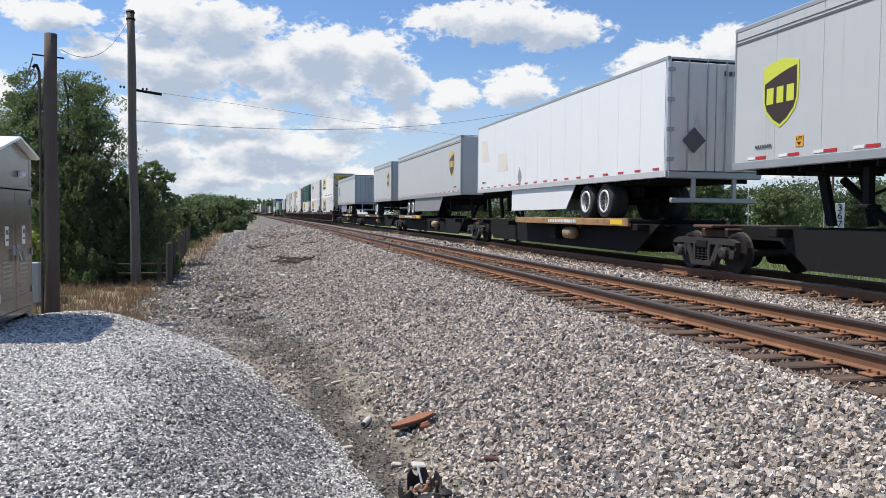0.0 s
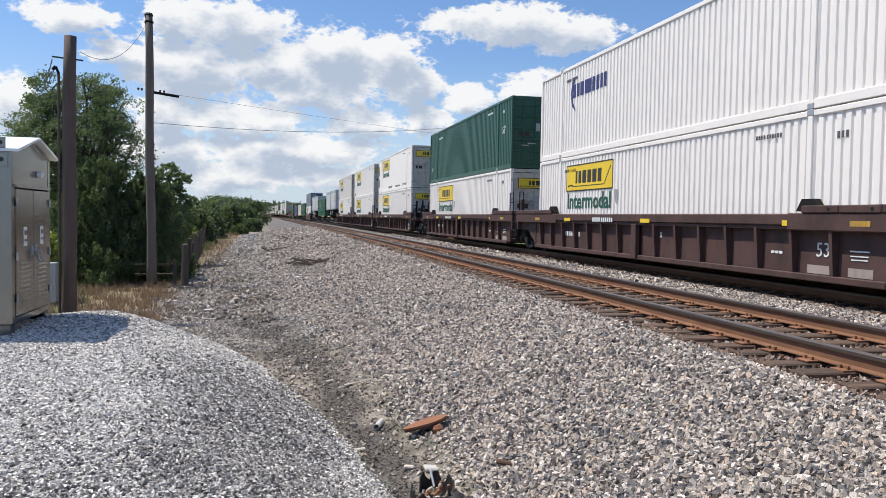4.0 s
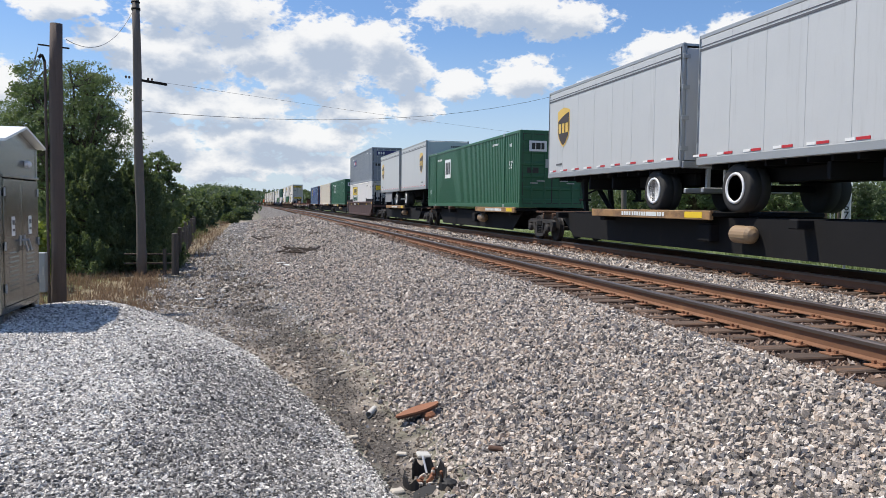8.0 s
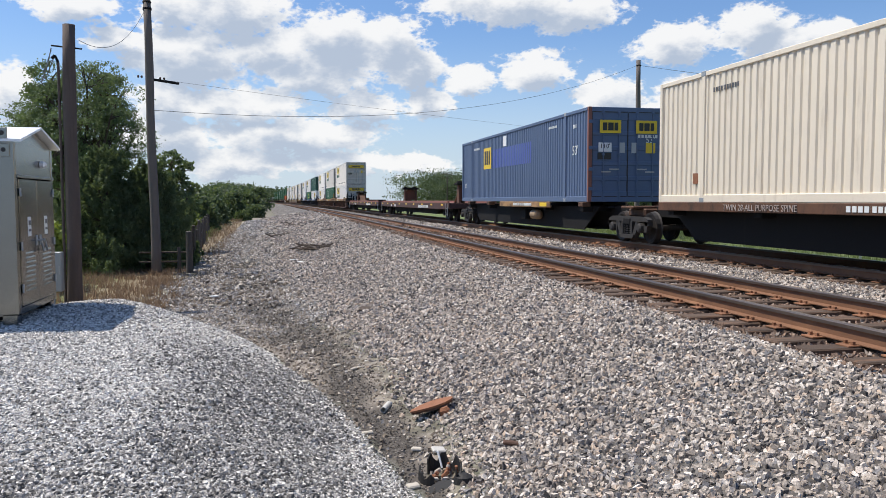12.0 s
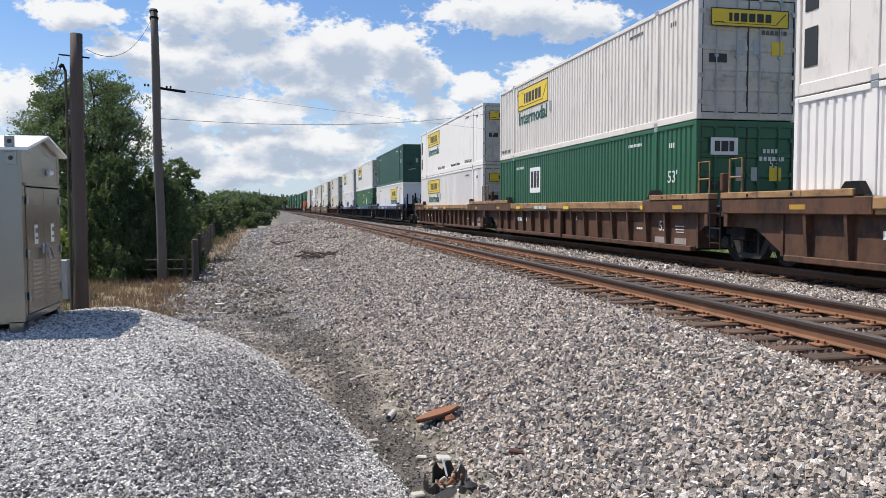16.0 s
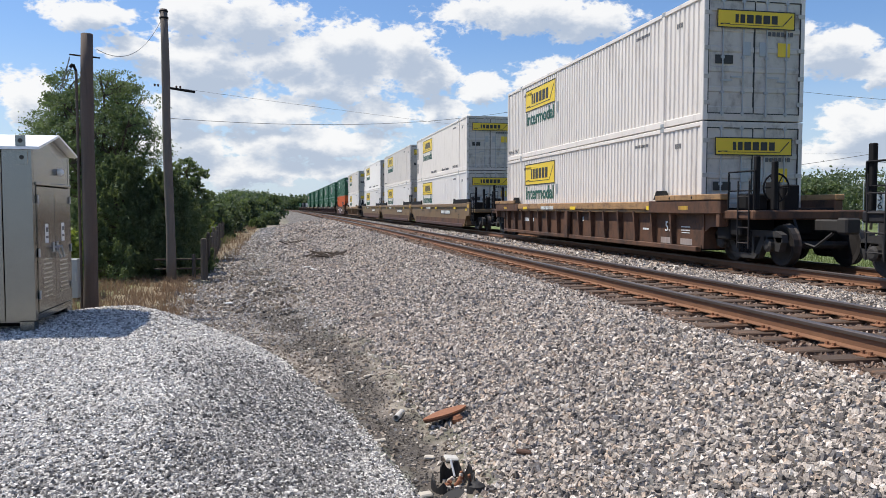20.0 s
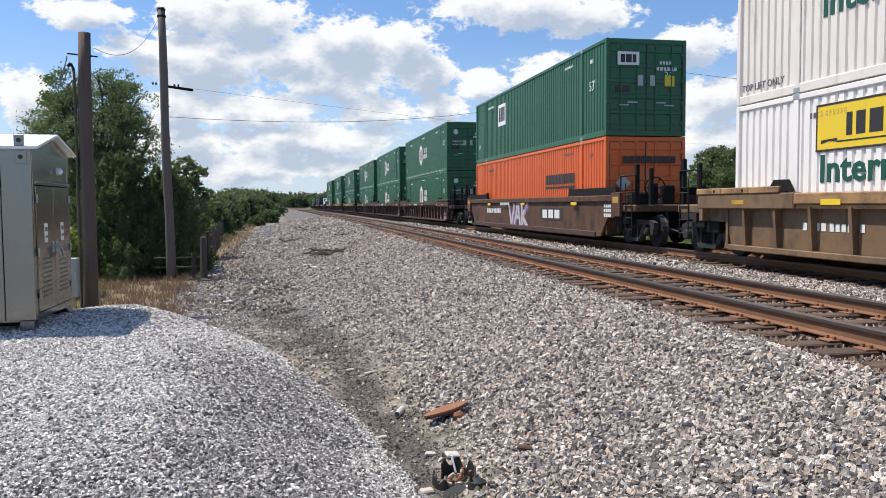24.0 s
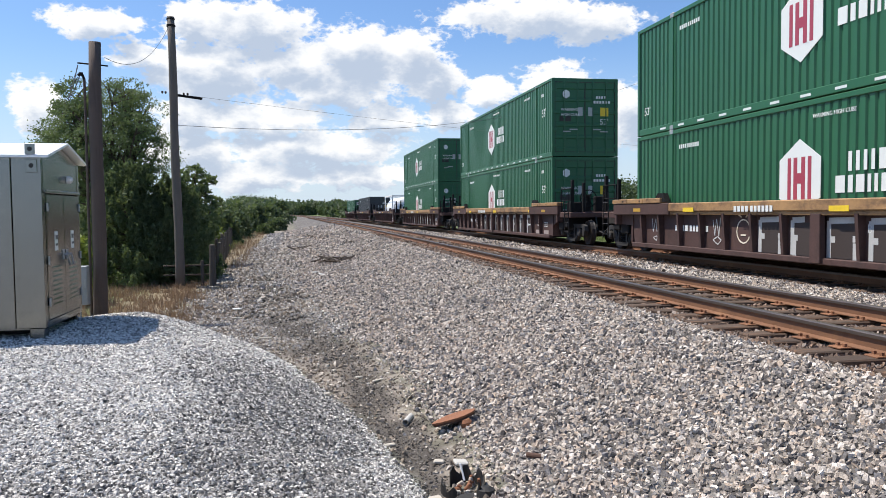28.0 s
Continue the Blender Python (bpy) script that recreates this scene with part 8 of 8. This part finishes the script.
def make_milepost(x, y):
    z = on_ground(x, y)
    p = thing("milepost", "white mile marker plate with black figures on a post", "sign", pose(x, y, z, 0, 0, -38))
    part("post", Shape().block(-0.03, -0.02, -0.2, 0.03, 0.02, 2.3, 0.006), M["steel_grey"], p, "galvanised post")
    pl = part("plate", Shape().block(-0.11, -0.03, 1.9, 0.11, -0.022, 2.56, 0.003), M["paper"], p, "white plate")
    for i, ch in enumerate("367"):
        write_on(pl, ch, 0.27, M["black"], 0, -0.034, 2.44 - 0.22 * i, FRONT, "figure")


make_milepost(14.9, 17.3)


# ---- plants ----
def leaves(centres, spreads, count, size, seed, up=0.0, long=1.5):
    """Small leaf blades strewn round the given places."""
    r = np.random.default_rng(seed)
    n = len(centres) * count
    c = np.repeat(centres, count, axis=0) + r.normal(size=(n, 3)) * np.repeat(spreads, count, axis=0)
    a = r.normal(size=(n, 3))
    a[:, 2] += up
    a /= np.linalg.norm(a, axis=1)[:, None]
    b = np.cross(a, r.normal(size=(n, 3)))
    b /= np.linalg.norm(b, axis=1)[:, None]
    s = size * r.uniform(0.6, 1.4, n)[:, None]
    V = np.stack([c - a * s * long * 0.5, c + b * s * 0.5, c + a * s * long * 0.5, c - b * s * 0.5], 1)
    return V.reshape(-1, 3), np.arange(n * 4).reshape(n, 4)


def limb(s, p, q, r0, r1, bend_by, seed, parts=5):
    """A tapering, slightly crooked limb."""
    r = np.random.default_rng(seed)
    p, q = np.array(p, float), np.array(q, float)
    pts = [p + (q - p) * i / parts + (r.normal(size=3) * bend_by if 0 < i < parts else 0) for i in range(parts + 1)]
    for i in range(parts):
        s.tube(pts[i], pts[i + 1], r0 + (r1 - r0) * i / parts, 7, r0 + (r1 - r0) * (i + 1) / parts, caps=False)
    return pts


def broad_tree(label, x, y, top, wide, trunk_h, leaf, seed, lobes=26, per=26, size=0.12, low=0.22, each=24):
    """A broadleaf tree: a forking trunk, crown lobes set round it, each lobe hung with tufts of leaves on its outside."""
    r = np.random.default_rng(seed)
    z = on_ground(x, y)
    t = thing("tree", label, "tree", pose(x, y, z))
    h = top - z
    tr = Shape()
    limb(tr, (0, 0, -0.2), (0.15, 0.1, trunk_h), h * 0.03, h * 0.022, 0.03 * h * 0.3, seed)
    base = h * low
    mid, rz, rx = (base + h) / 2, (h - base) / 2, wide / 2
    hearts, sizes = [], []
    for i in range(lobes):
        el = -0.8 + 1.7 * (i + 0.5) / lobes
        a = i * 2.39996 + r.uniform(-0.35, 0.35)
        ring = math.sqrt(max(0.0, 1 - el * el))
        k = r.uniform(0.5, 0.78)
        hearts.append((ring * math.cos(a) * rx * k, ring * math.sin(a) * rx * k, mid + el * rz * r.uniform(0.68, 0.82)))
        sizes.append(rx * r.uniform(0.27, 0.42))
    hearts.append((0.05, 0.0, mid + 0.2 * rz))
    sizes.append(rx * 0.45)
    tufts_at, spread_by = [], []
    fork = np.array((0.15, 0.1, trunk_h))
    for i, (c, s) in enumerate(zip(np.array(hearts), sizes)):
        bough = limb(tr, fork * (0.75 + 0.25 * (i % 3) / 2), c - np.array((0, 0, 0.3 * s)), h * 0.013, h * 0.005, 0.016 * h, seed + i)
        for j in range(per):
            d = r.normal(size=3)
            d[2] = d[2] * 0.85 + 0.25
            d /= np.linalg.norm(d)
            p = c + d * s * np.array((1.0, 1.0, 0.72)) * r.uniform(0.7, 1.08)
            tufts_at.append(p)
            q = s * r.uniform(0.1, 0.19)
            spread_by.append((q, q, q * 0.6))
            if j % 6 == 0:
                limb(tr, bough[-1], p, h * 0.004, h * 0.0014, 0.008 * h, seed + 50 + j, 2)
    part("trunk", tr, M["bark"], t, "dark bark trunk and limbs", True)
    V, F = leaves(np.array(tufts_at), np.array(spread_by), each, size, seed + 1, 0.5)
    part("crown", fast_mesh("crown", V, F, leaf), None, t, "leafy crown with gaps")
    return t


def cedar(label, x, y, top, radius, seed, count=300):
    """An upright evergreen: drooping sprays in tiers, ragged outline."""
    r = np.random.default_rng(seed)
    z = on_ground(x, y)
    t = thing("cedar_tree", label, "tree", pose(x, y, z), "evergreens by the fence")
    h = top - z
    tr = Shape()
    limb(tr, (0, 0, -0.1), (0.05, 0, h * 0.97), 0.09, 0.015, 0.03, seed)
    c, sp = [], []
    for i in range(count):
        f = (i + 0.5) / count
        zz = h * (0.04 + 0.94 * f ** 1.15)
        a = i * 2.39996 + r.uniform(-0.4, 0.4)
        lobe = 1 + 0.25 * math.sin(2 * a + seed) + 0.18 * math.sin(3 * a - zz * 2.2)
        rad = radius * (1 - (zz / h)) ** 0.62 * lobe * r.uniform(0.6, 1.08)
        c.append((rad * math.cos(a), rad * math.sin(a), zz + r.uniform(-0.1, 0.1)))
        k = 0.06 + 0.1 * (1 - zz / h)
        sp.append((k, k, k * 1.15))
        for q in (1, 2, 3):
            c.append((c[-1][0] + 0.09 * math.cos(a) * r.uniform(0.4, 1), c[-1][1] + 0.09 * math.sin(a) * r.uniform(0.4, 1), c[-1][2] + r.uniform(0.05, 0.14)))
            sp.append((k * (0.8 - 0.2 * q), k * (0.8 - 0.2 * q), k * (0.95 - 0.2 * q)))
        if i % 3 == 0:
            limb(tr, (0.03, 0, max(0.1, zz - 0.25)), c[-4], 0.02, 0.006, 0.02, seed + i, 2)
    part("trunk", tr, M["bark"], t, "brown trunk and twigs")
    V, F = leaves(np.array(c), np.array(sp) * 0.85, 44, 0.036, seed + 1, 1.1, 3.4)
    part("crown", fast_mesh("crown", V, F, M["leaf_cedar"]), None, t, "dense dark green sprays")
    return t


def shrub(label, x, y, top, wide, leaf, seed, per=120, size=0.16, clumps=46):
    r = np.random.default_rng(seed)
    z = on_ground(x, y)
    t = thing("shrub", label, "shrub", pose(x, y, z), "shrubs along the fence")
    h = top - z
    st = Shape()
    c = []
    for i in range(clumps):
        a, e = r.uniform(0, 2 * math.pi), r.uniform(0.05, 1.0)
        k = math.sqrt(max(0.05, 1 - (e - 0.35) ** 2 * 1.4)) * r.uniform(0.45, 1.05)
        c.append((math.cos(a) * wide / 2 * k, math.sin(a) * wide / 2 * k, h * e * r.uniform(0.85, 1.0)))
        if i % 4 == 0:
            limb(st, (0.1 * math.cos(a), 0.1 * math.sin(a), -0.05), c[-1], 0.03, 0.008, 0.04, seed + i, 3)
    part("stems", st, M["bark"], t, "thin woody stems")
    V, F = leaves(np.array(c), np.full((clumps, 3), wide * 0.085), per, size, seed + 1)
    part("crown", fast_mesh("crown", V, F, leaf), None, t, "loose leafy crown")
    return t


broad_tree("large spreading broadleaf tree behind the hedge", -12.2, 53.0, 10.6, 8.5, 2.4, M["leaf_oak"], 21, 48, 28, 0.085, 0.1, 46)
broad_tree("tall leafy tree beyond the signal cabinet", -15.4, 27.0, 8.6, 6.4, 2.5, M["leaf_oak"], 22, 24, 26, 0.1, 0.2, 26)
broad_tree("small pale green tree behind the cedars", -4.6, 36.0, 3.75, 2.6, 1.4, M["leaf_oak"], 23, 16, 22, 0.085, 0.1, 26)
cedar("bushy dark green cedar by the wire fence", -5.55, 27.4, 2.75, 1.75, 31, 420)
cedar("dark cedar crowding the wooden pole", -4.2, 27.8, 2.3, 1.25, 32, 330)
cedar("low dark cedar leaning to the fence", -4.35, 30.2, 2.0, 1.2, 33, 300)
cedar("ragged cedar behind the meter box", -6.9, 29.5, 1.6, 1.4, 34, 280)
shrub("yellow-green sapling showing between cabinet and pole", -6.2, 21.5, 1.0, 1.4, M["leaf_lime"], 41, 110, 0.11)
for i, (x, y, top, wide, kind) in enumerate(((-5.9, 39, 1.0, 2.4, "leaf_shrub"), (-6.2, 44, 1.3, 2.8, "leaf_far"), (-5.6, 47, 0.9, 2.0, "leaf_lime"), (-6.6, 54, 1.5, 3.2, "leaf_shrub"), (-6.2, 62, 1.3, 3.0, "leaf_far"),
                                              (-7.2, 68, 1.7, 3.6, "leaf_shrub"), (-6.4, 77, 1.4, 3.2, "leaf_far"), (-7.6, 86, 2.0, 4.4, "leaf_shrub"), (-6.8, 97, 1.7, 3.8, "leaf_shrub"), (-6.6, 108, 2.0, 4.2, "leaf_far"),
                                              (-6.0, 120, 2.0, 4.2, "leaf_shrub"), (-5.8, 133, 2.2, 4.4, "leaf_far"), (-5.4, 148, 2.1, 4.4, "leaf_shrub"), (-2.6, 104, 0.2, 2.2, "leaf_far"), (-3.8, 92, -0.2, 1.4, "leaf_shrub"))):
    shrub("green roadside shrub on the embankment foot" if kind != "leaf_lime" else "pale yellow-green shrub by the fence", x, y, top, wide, M[kind], 50 + i, 190, 0.1 + 0.0014 * y)


def far_woods(name, label, spots, leaf, seed, size, per=26):
    """A mass of distant tree crowns."""
    r = np.random.default_rng(seed)
    c, s = [], []
    for x, y, top, wide in spots:
        z = on_ground(x, y)
        h = top - z
        for i in range(16):
            a, e = r.uniform(0, 2 * math.pi), r.uniform(0.08, 1.0)
            k = math.sqrt(max(0.04, 1 - (e - 0.45) ** 2 * 2.4)) * r.uniform(0.3, 1.0)
            c.append((x + math.cos(a) * wide / 2 * k, y + math.sin(a) * wide / 2 * k, z + h * e))
            s.append((wide * 0.12, wide * 0.12, h * 0.07))
    V, F = leaves(np.array(c), np.array(s), per, size, seed + 1)
    return tagged(new(name, fast_mesh(name, V, F, leaf)), label, "trees", kind="stuff")


def row(n, x0, x1, y0, y1, h0, h1, seed, w=1.1):
    """Trees in a loose row; h0, h1: how high they stand over eye level, in thousandths of their distance."""
    r = np.random.default_rng(seed)
    out = []
    for i in range(n):
        f = (i + r.uniform(0, 1)) / n
        x, y = x0 + (x1 - x0) * f + r.normal() * 3, y0 + (y1 - y0) * f + r.normal() * 6
        h = EYE + r.uniform(h0, h1) / 1000 * math.hypot(x, y)
        out.append((x, y, h * 0.92, (h + 2) * w * r.uniform(0.8, 1.3)))
    return out


far_woods("tree_line", "distant green tree line left of the railway", row(60, -12, -14, 150, 420, 8, 20, 61) + row(46, -34, -60, 110, 320, 10, 26, 62) + row(40, -26, -40, 380, 700, 12, 24, 63), M["leaf_far"], 64, 0.55, 40)
far_woods("tree_line", "distant green tree line beyond the end of the line", row(60, -60, 60, 820, 900, 9, 18, 65) + row(50, 26, 30, 330, 760, 6, 14, 66), M["leaf_far"], 67, 1.5)
far_woods("tree_line", "distant trees and scrub beyond the tracks", row(44, 50, 150, 122, 105, 26, 46, 68) + row(60, 40, 95, 230, 150, 22, 44, 69) + row(30, 90, 190, 95, 60, 26, 50, 70), M["leaf_far"], 71, 0.34, 70)
broad_tree("round broadleaf tree beyond the tracks", 48.4, 80.0, 8.4, 8.6, 2.2, M["leaf_oak"], 24, 34, 24, 0.2, 0.02, 22)
broad_tree("broadleaf tree in the far tree belt", 55.5, 84.0, 5.2, 6.6, 1.6, M["leaf_far"], 25, 22, 22, 0.2, 0.02, 20)
broad_tree("broadleaf tree in the far tree belt", 66.0, 88.0, 5.4, 7.4, 1.6, M["leaf_oak"], 26, 22, 22, 0.2, 0.02, 20)
broad_tree("broadleaf tree in the far tree belt", 74.0, 84.0, 4.9, 6.8, 1.6, M["leaf_far"], 27, 22, 22, 0.2, 0.02, 20)
broad_tree("pale green leafy tree at the foot of the bare pole", 22.9, 44.2, 3.1, 4.2, 0.8, M["leaf_oak"], 28, 22, 22, 0.1, 0.0, 24)
for x, y, h in ((52.0, 74.0, 4.6), (60.5, 72.0, 4.2), (55.0, 66.0, 3.8)):
    p = pole("slim_pole", "slim grey metal pole in the far yard", x, y, h, 0.06, 0.045, M["steel_grey"])
    p["category"] = "pole"


# grass: dry tufts round the pad's far foot, green strip beyond the tracks
def grass(name, label, x, y, height, material, seed):
    r = np.random.default_rng(seed)
    n = len(x)
    z = ground_height(x, y)
    a = r.uniform(0, 2 * math.pi, n)
    h = height * r.uniform(0.5, 1.3, n)
    w = 0.006 + 0.006 * r.uniform(0, 1, n)
    lean = r.normal(size=(n, 2)) * 0.35
    b = np.stack([x, y, z - 0.01], -1)
    side = np.stack([np.cos(a) * w, np.sin(a) * w, np.zeros(n)], -1)
    tip = b + np.stack([lean[:, 0] * h, lean[:, 1] * h, h], -1)
    m = b + np.stack([lean[:, 0] * h * 0.3, lean[:, 1] * h * 0.3, h * 0.55], -1)
    V = np.stack([b - side, b + side, m + side * 0.7, tip, m - side * 0.7], 1).reshape(-1, 3)
    i = np.arange(n) * 5
    F = np.concatenate([np.stack([i, i + 1, i + 2, i + 4], -1), np.stack([i + 4, i + 2, i + 3, i + 3], -1)])
    q = F[:n]
    me = bpy.data.meshes.new(name)
    me.from_pydata(V.tolist(), [], q.tolist() + np.stack([i + 4, i + 2, i + 3], -1).tolist())
    me.materials.append(material)
    return tagged(new(name, me), label, "grass", kind="stuff")


def tufts(x0, x1, y0, y1, n, per, seed, s=0.16):
    r = np.random.default_rng(seed)
    cx, cy = r.uniform(x0, x1, n), r.uniform(y0, y1, n)
    return np.repeat(cx, per) + r.normal(size=n * per) * s, np.repeat(cy, per) + r.normal(size=n * per) * s


x, y = tufts(-6.5, -1.9, 16.0, 26.5, 330, 26, 81)
k = x < -2.4 - 0.06 * (y - 16) + 0.3 * np.sin(y * 3)
grass("dry_grass", "dry tan grass in front of the cedars", x[k], y[k], 0.2, M["dry_grass"], 82)
x, y = tufts(-8.5, -4.2, 27, 60, 200, 24, 83, 0.25)
grass("rough_grass", "rough green grass along the fence", x, y, 0.45, M["green_grass"], 84)
x, y = tufts(13.6, 30, 9, 60, 1500, 18, 85, 0.3)
grass("meadow_grass", "long green grass beyond the tracks", x, y, 0.4, M["green_grass"], 86)
x, y = tufts(-5.8, -0.6, 30, 125, 420, 18, 87, 0.3)
k = x - bend(y) < -2.2 - 0.02 * (y - 30)
grass("dry_grass", "dry grass patches on the embankment foot", x[k], y[k], 0.36, M["dry_grass"], 88)


# ---- litter in the ditch ----
def lie(x, y, up=0.0, rz=0.0, rx=0.0, ry=0.0):
    return pose(x, y, on_ground(x, y) + up, rx, ry, rz)


d = thing("rusty_plate", "rust-orange scrap steel plate lying on a stub", "scrap metal", lie(1.53, 7.6, 0.04, 22, -7, -9))
oval = [(0.24 * math.cos(a) + 0.02 * math.cos(3 * a), 0.115 * math.sin(a) + 0.01 * math.sin(2 * a)) for a in np.linspace(0, 2 * math.pi, 29)[:-1]]
part("plate", Shape().prism(oval, 0.05, 0.068, "z"), M["rust"], d)
part("rim", Shape().prism([(a * 0.96, b * 0.94) for a, b in oval], 0.028, 0.05, "z"), M["dark_rust"], d, "dark underside rim")
part("stub", Shape().lathe([(-0.1, 0.03), (-0.09, 0.06), (0.02, 0.062), (0.05, 0.04)], 14, "z", (0.06, -0.12, -0.02)), M["rust"], d, "rusty round stub")
d = thing("pipe_offcut", "short grey plastic pipe offcut in the ditch", "pipe", lie(1.12, 8.1, 0.03, -22))
tube = Shape()
ring_n = 20
for i in range(ring_n):
    a0, a1 = 2 * math.pi * i / ring_n, 2 * math.pi * (i + 1) / ring_n
    q = []
    for rr, yy in ((0.032, -0.13), (0.032, 0.13), (0.026, 0.13), (0.026, -0.13)):
        q.append([(rr * math.cos(a), yy, rr * math.sin(a)) for a in (a0, a1)])
    for m0, m1 in zip(q, q[1:] + q[:1]):
        tube.add([m0[0], m0[1], m1[1], m1[0]], [(0, 1, 2, 3)])
part("pipe", tube, M["pvc"], d)


def curl(pts, wide, thick=0.012):
    """A curved sheet of rubber standing along points of the plan."""
    s = Shape()
    n = len(pts)
    v = []
    for i, (a, b, z) in enumerate(pts):
        c, e = pts[min(i + 1, n - 1)], pts[max(i - 1, 0)]
        dx, dy = c[0] - e[0], c[1] - e[1]
        l = math.hypot(dx, dy) or 1.0
        nx, ny = -dy / l * thick, dx / l * thick
        w = wide * (0.8 + 0.25 * math.sin(i * 1.7))
        v += [(a, b, z), (a + nx, b + ny, z), (a + nx, b + ny, z + w), (a, b, z + w)]
    f = [(4 * i + k, 4 * i + (k + 1) % 4, 4 * i + 4 + (k + 1) % 4, 4 * i + 4 + k) for i in range(n - 1) for k in range(4)]
    return s.add(v, f + [(0, 1, 2, 3), (4 * n - 4, 4 * n - 3, 4 * n - 2, 4 * n - 1)])


d = thing("rubber_scrap", "torn black rubber boot with rusty scrap inside", "debris", lie(1.25, 5.8, -0.05, 8))
part("wall", curl([(0.02 + 0.13 * math.sin(a), 0.06 + 0.2 * math.cos(a), 0.01 * math.sin(5 * a)) for a in np.linspace(-0.5, 2.9, 16)], 0.2), M["char"], d)
part("wall", curl([(-0.05 + 0.1 * math.sin(a), 0.1 + 0.15 * math.cos(a), 0.0) for a in np.linspace(3.5, 5.6, 9)], 0.12), M["char"], d)
part("flap", Shape().prism([(-0.22, -0.2), (-0.17, -0.27), (0.0, -0.29), (0.07, -0.2), (0.05, -0.03), (-0.05, 0.0), (-0.18, -0.05)], 0.02, 0.045, "z").moved(pose(0, -0.04, 0.04, 14, -10, 0)), M["char"], d, "torn black flap")
part("heel", Shape().lathe([(0.0, 0.07), (0.05, 0.085), (0.12, 0.07), (0.14, 0.03)], 12, "z", (0.12, -0.13, 0)), M["char"], d)
for i in range(9):
    part("rusty_bit", Shape().block(-0.035, -0.017, -0.012, 0.035, 0.017, 0.012, 0.006).moved(pose(-0.07 + 0.024 * i, 0.02 + 0.035 * (i % 4), 0.07 + 0.006 * i, 20 * i, 10 + 9 * i, 40 * i)), M["rust"] if i % 3 else M["bleached"], d)
part("splinter", Shape().block(-0.008, -0.07, -0.006, 0.008, 0.07, 0.006, 0.003).moved(pose(0.03, 0.16, 0.17, 62, 0, 12)), M["paper"], d)
rl = random.Random(5)
for x, y, w, h, tone in ((-0.63, 14.3, 0.4, 0.05, "bleached"), (0.76, 10.3, 0.2, 0.05, "bleached"), (0.98, 9.9, 0.3, 0.05, "bleached"), (1.5, 9.85, 0.3, 0.05, "bleached"), (0.81, 7.2, 0.2, 0.05, "bleached"), (0.3, 9.3, 0.14, 0.06, "bleached"),
                         (0.62, 26.2, 0.35, 0.16, "paper"), (0.78, 25.3, 0.25, 0.12, "paper"), (-2.35, 39.0, 0.7, 0.3, "paper"), (-2.15, 34.5, 0.7, 0.25, "twig"), (1.95, 6.15, 0.2, 0.03, "dark_rust"), (1.0, 5.75, 0.18, 0.07, "bleached"),
                         (-1.33, 17.1, 0.4, 0.18, "bleached"), (1.6, 14.0, 0.28, 0.14, "twig"), (0.1, 20.0, 0.3, 0.08, "bleached"), (-1.4, 21.6, 0.25, 0.07, "bleached"), (1.2, 6.7, 0.16, 0.09, "bleached"), (1.36, 6.5, 0.12, 0.07, "pvc"), (-1.5, 19.0, 0.2, 0.08, "paper")):
    w, h = (0.6 * w, 0.5 * h) if tone == "bleached" else (w, h)
    s = Shape().block(-w / 2, -h, -0.02, w / 2, h, 0.012, 0.01).moved(pose(0, 0, 0.02, rl.uniform(-8, 8), rl.uniform(-8, 8), rl.uniform(-40, 40)))
    o = tagged(new("litter", tidy(s.mesh("litter", M[tone]))), "pale scrap of wood or plastic lying on the ground" if tone != "dark_rust" else "dark rusty scrap lying on the ground", "litter", "scraps on the ground")
    o.matrix_basis = lie(x, y, 0.0)


def brush_pile(x, y, n, reach, seed, label):
    r = np.random.default_rng(seed)
    b = thing("brush_pile", label, "debris", lie(x, y))
    for i in range(n):
        a = r.uniform(0, math.pi)
        u, v = r.normal(size=2) * reach * 0.35
        l = r.uniform(0.3, 1.0) * reach
        part("stick", Shape().tube((u - math.cos(a) * l / 2, v - math.sin(a) * l / 2, r.uniform(0, 0.08) * reach), (u + math.cos(a) * l / 2, v + math.sin(a) * l / 2, r.uniform(0.02, 0.2) * reach), r.uniform(0.008, 0.028) * reach, 6), M["twig"], b)


brush_pile(1.35, 29.6, 34, 1.25, 91, "dark heap of broken sticks on the ballast")
brush_pile(0.2, 45.0, 10, 1.4, 94, "few dark sticks on the gravel")
brush_pile(1.4, 58.0, 12, 1.6, 95, "dark broken sticks on the ballast")
brush_pile(2.9, 42.0, 8, 0.8, 93, "few dark sticks on the ballast")
for x, y in ((1.35, 13.3), (1.95, 13.6)):
    brush_pile(x, y, 9, 0.16, int(x * 100), "small dry weed on the ballast")


# ---- the train runs towards the camera and past it ----
def motions():
    for ob, y_mid, z in RIDES:
        walk(ob, [(t, line_pose(y_mid - gone, z)) for t, gone in RUN])


motions()
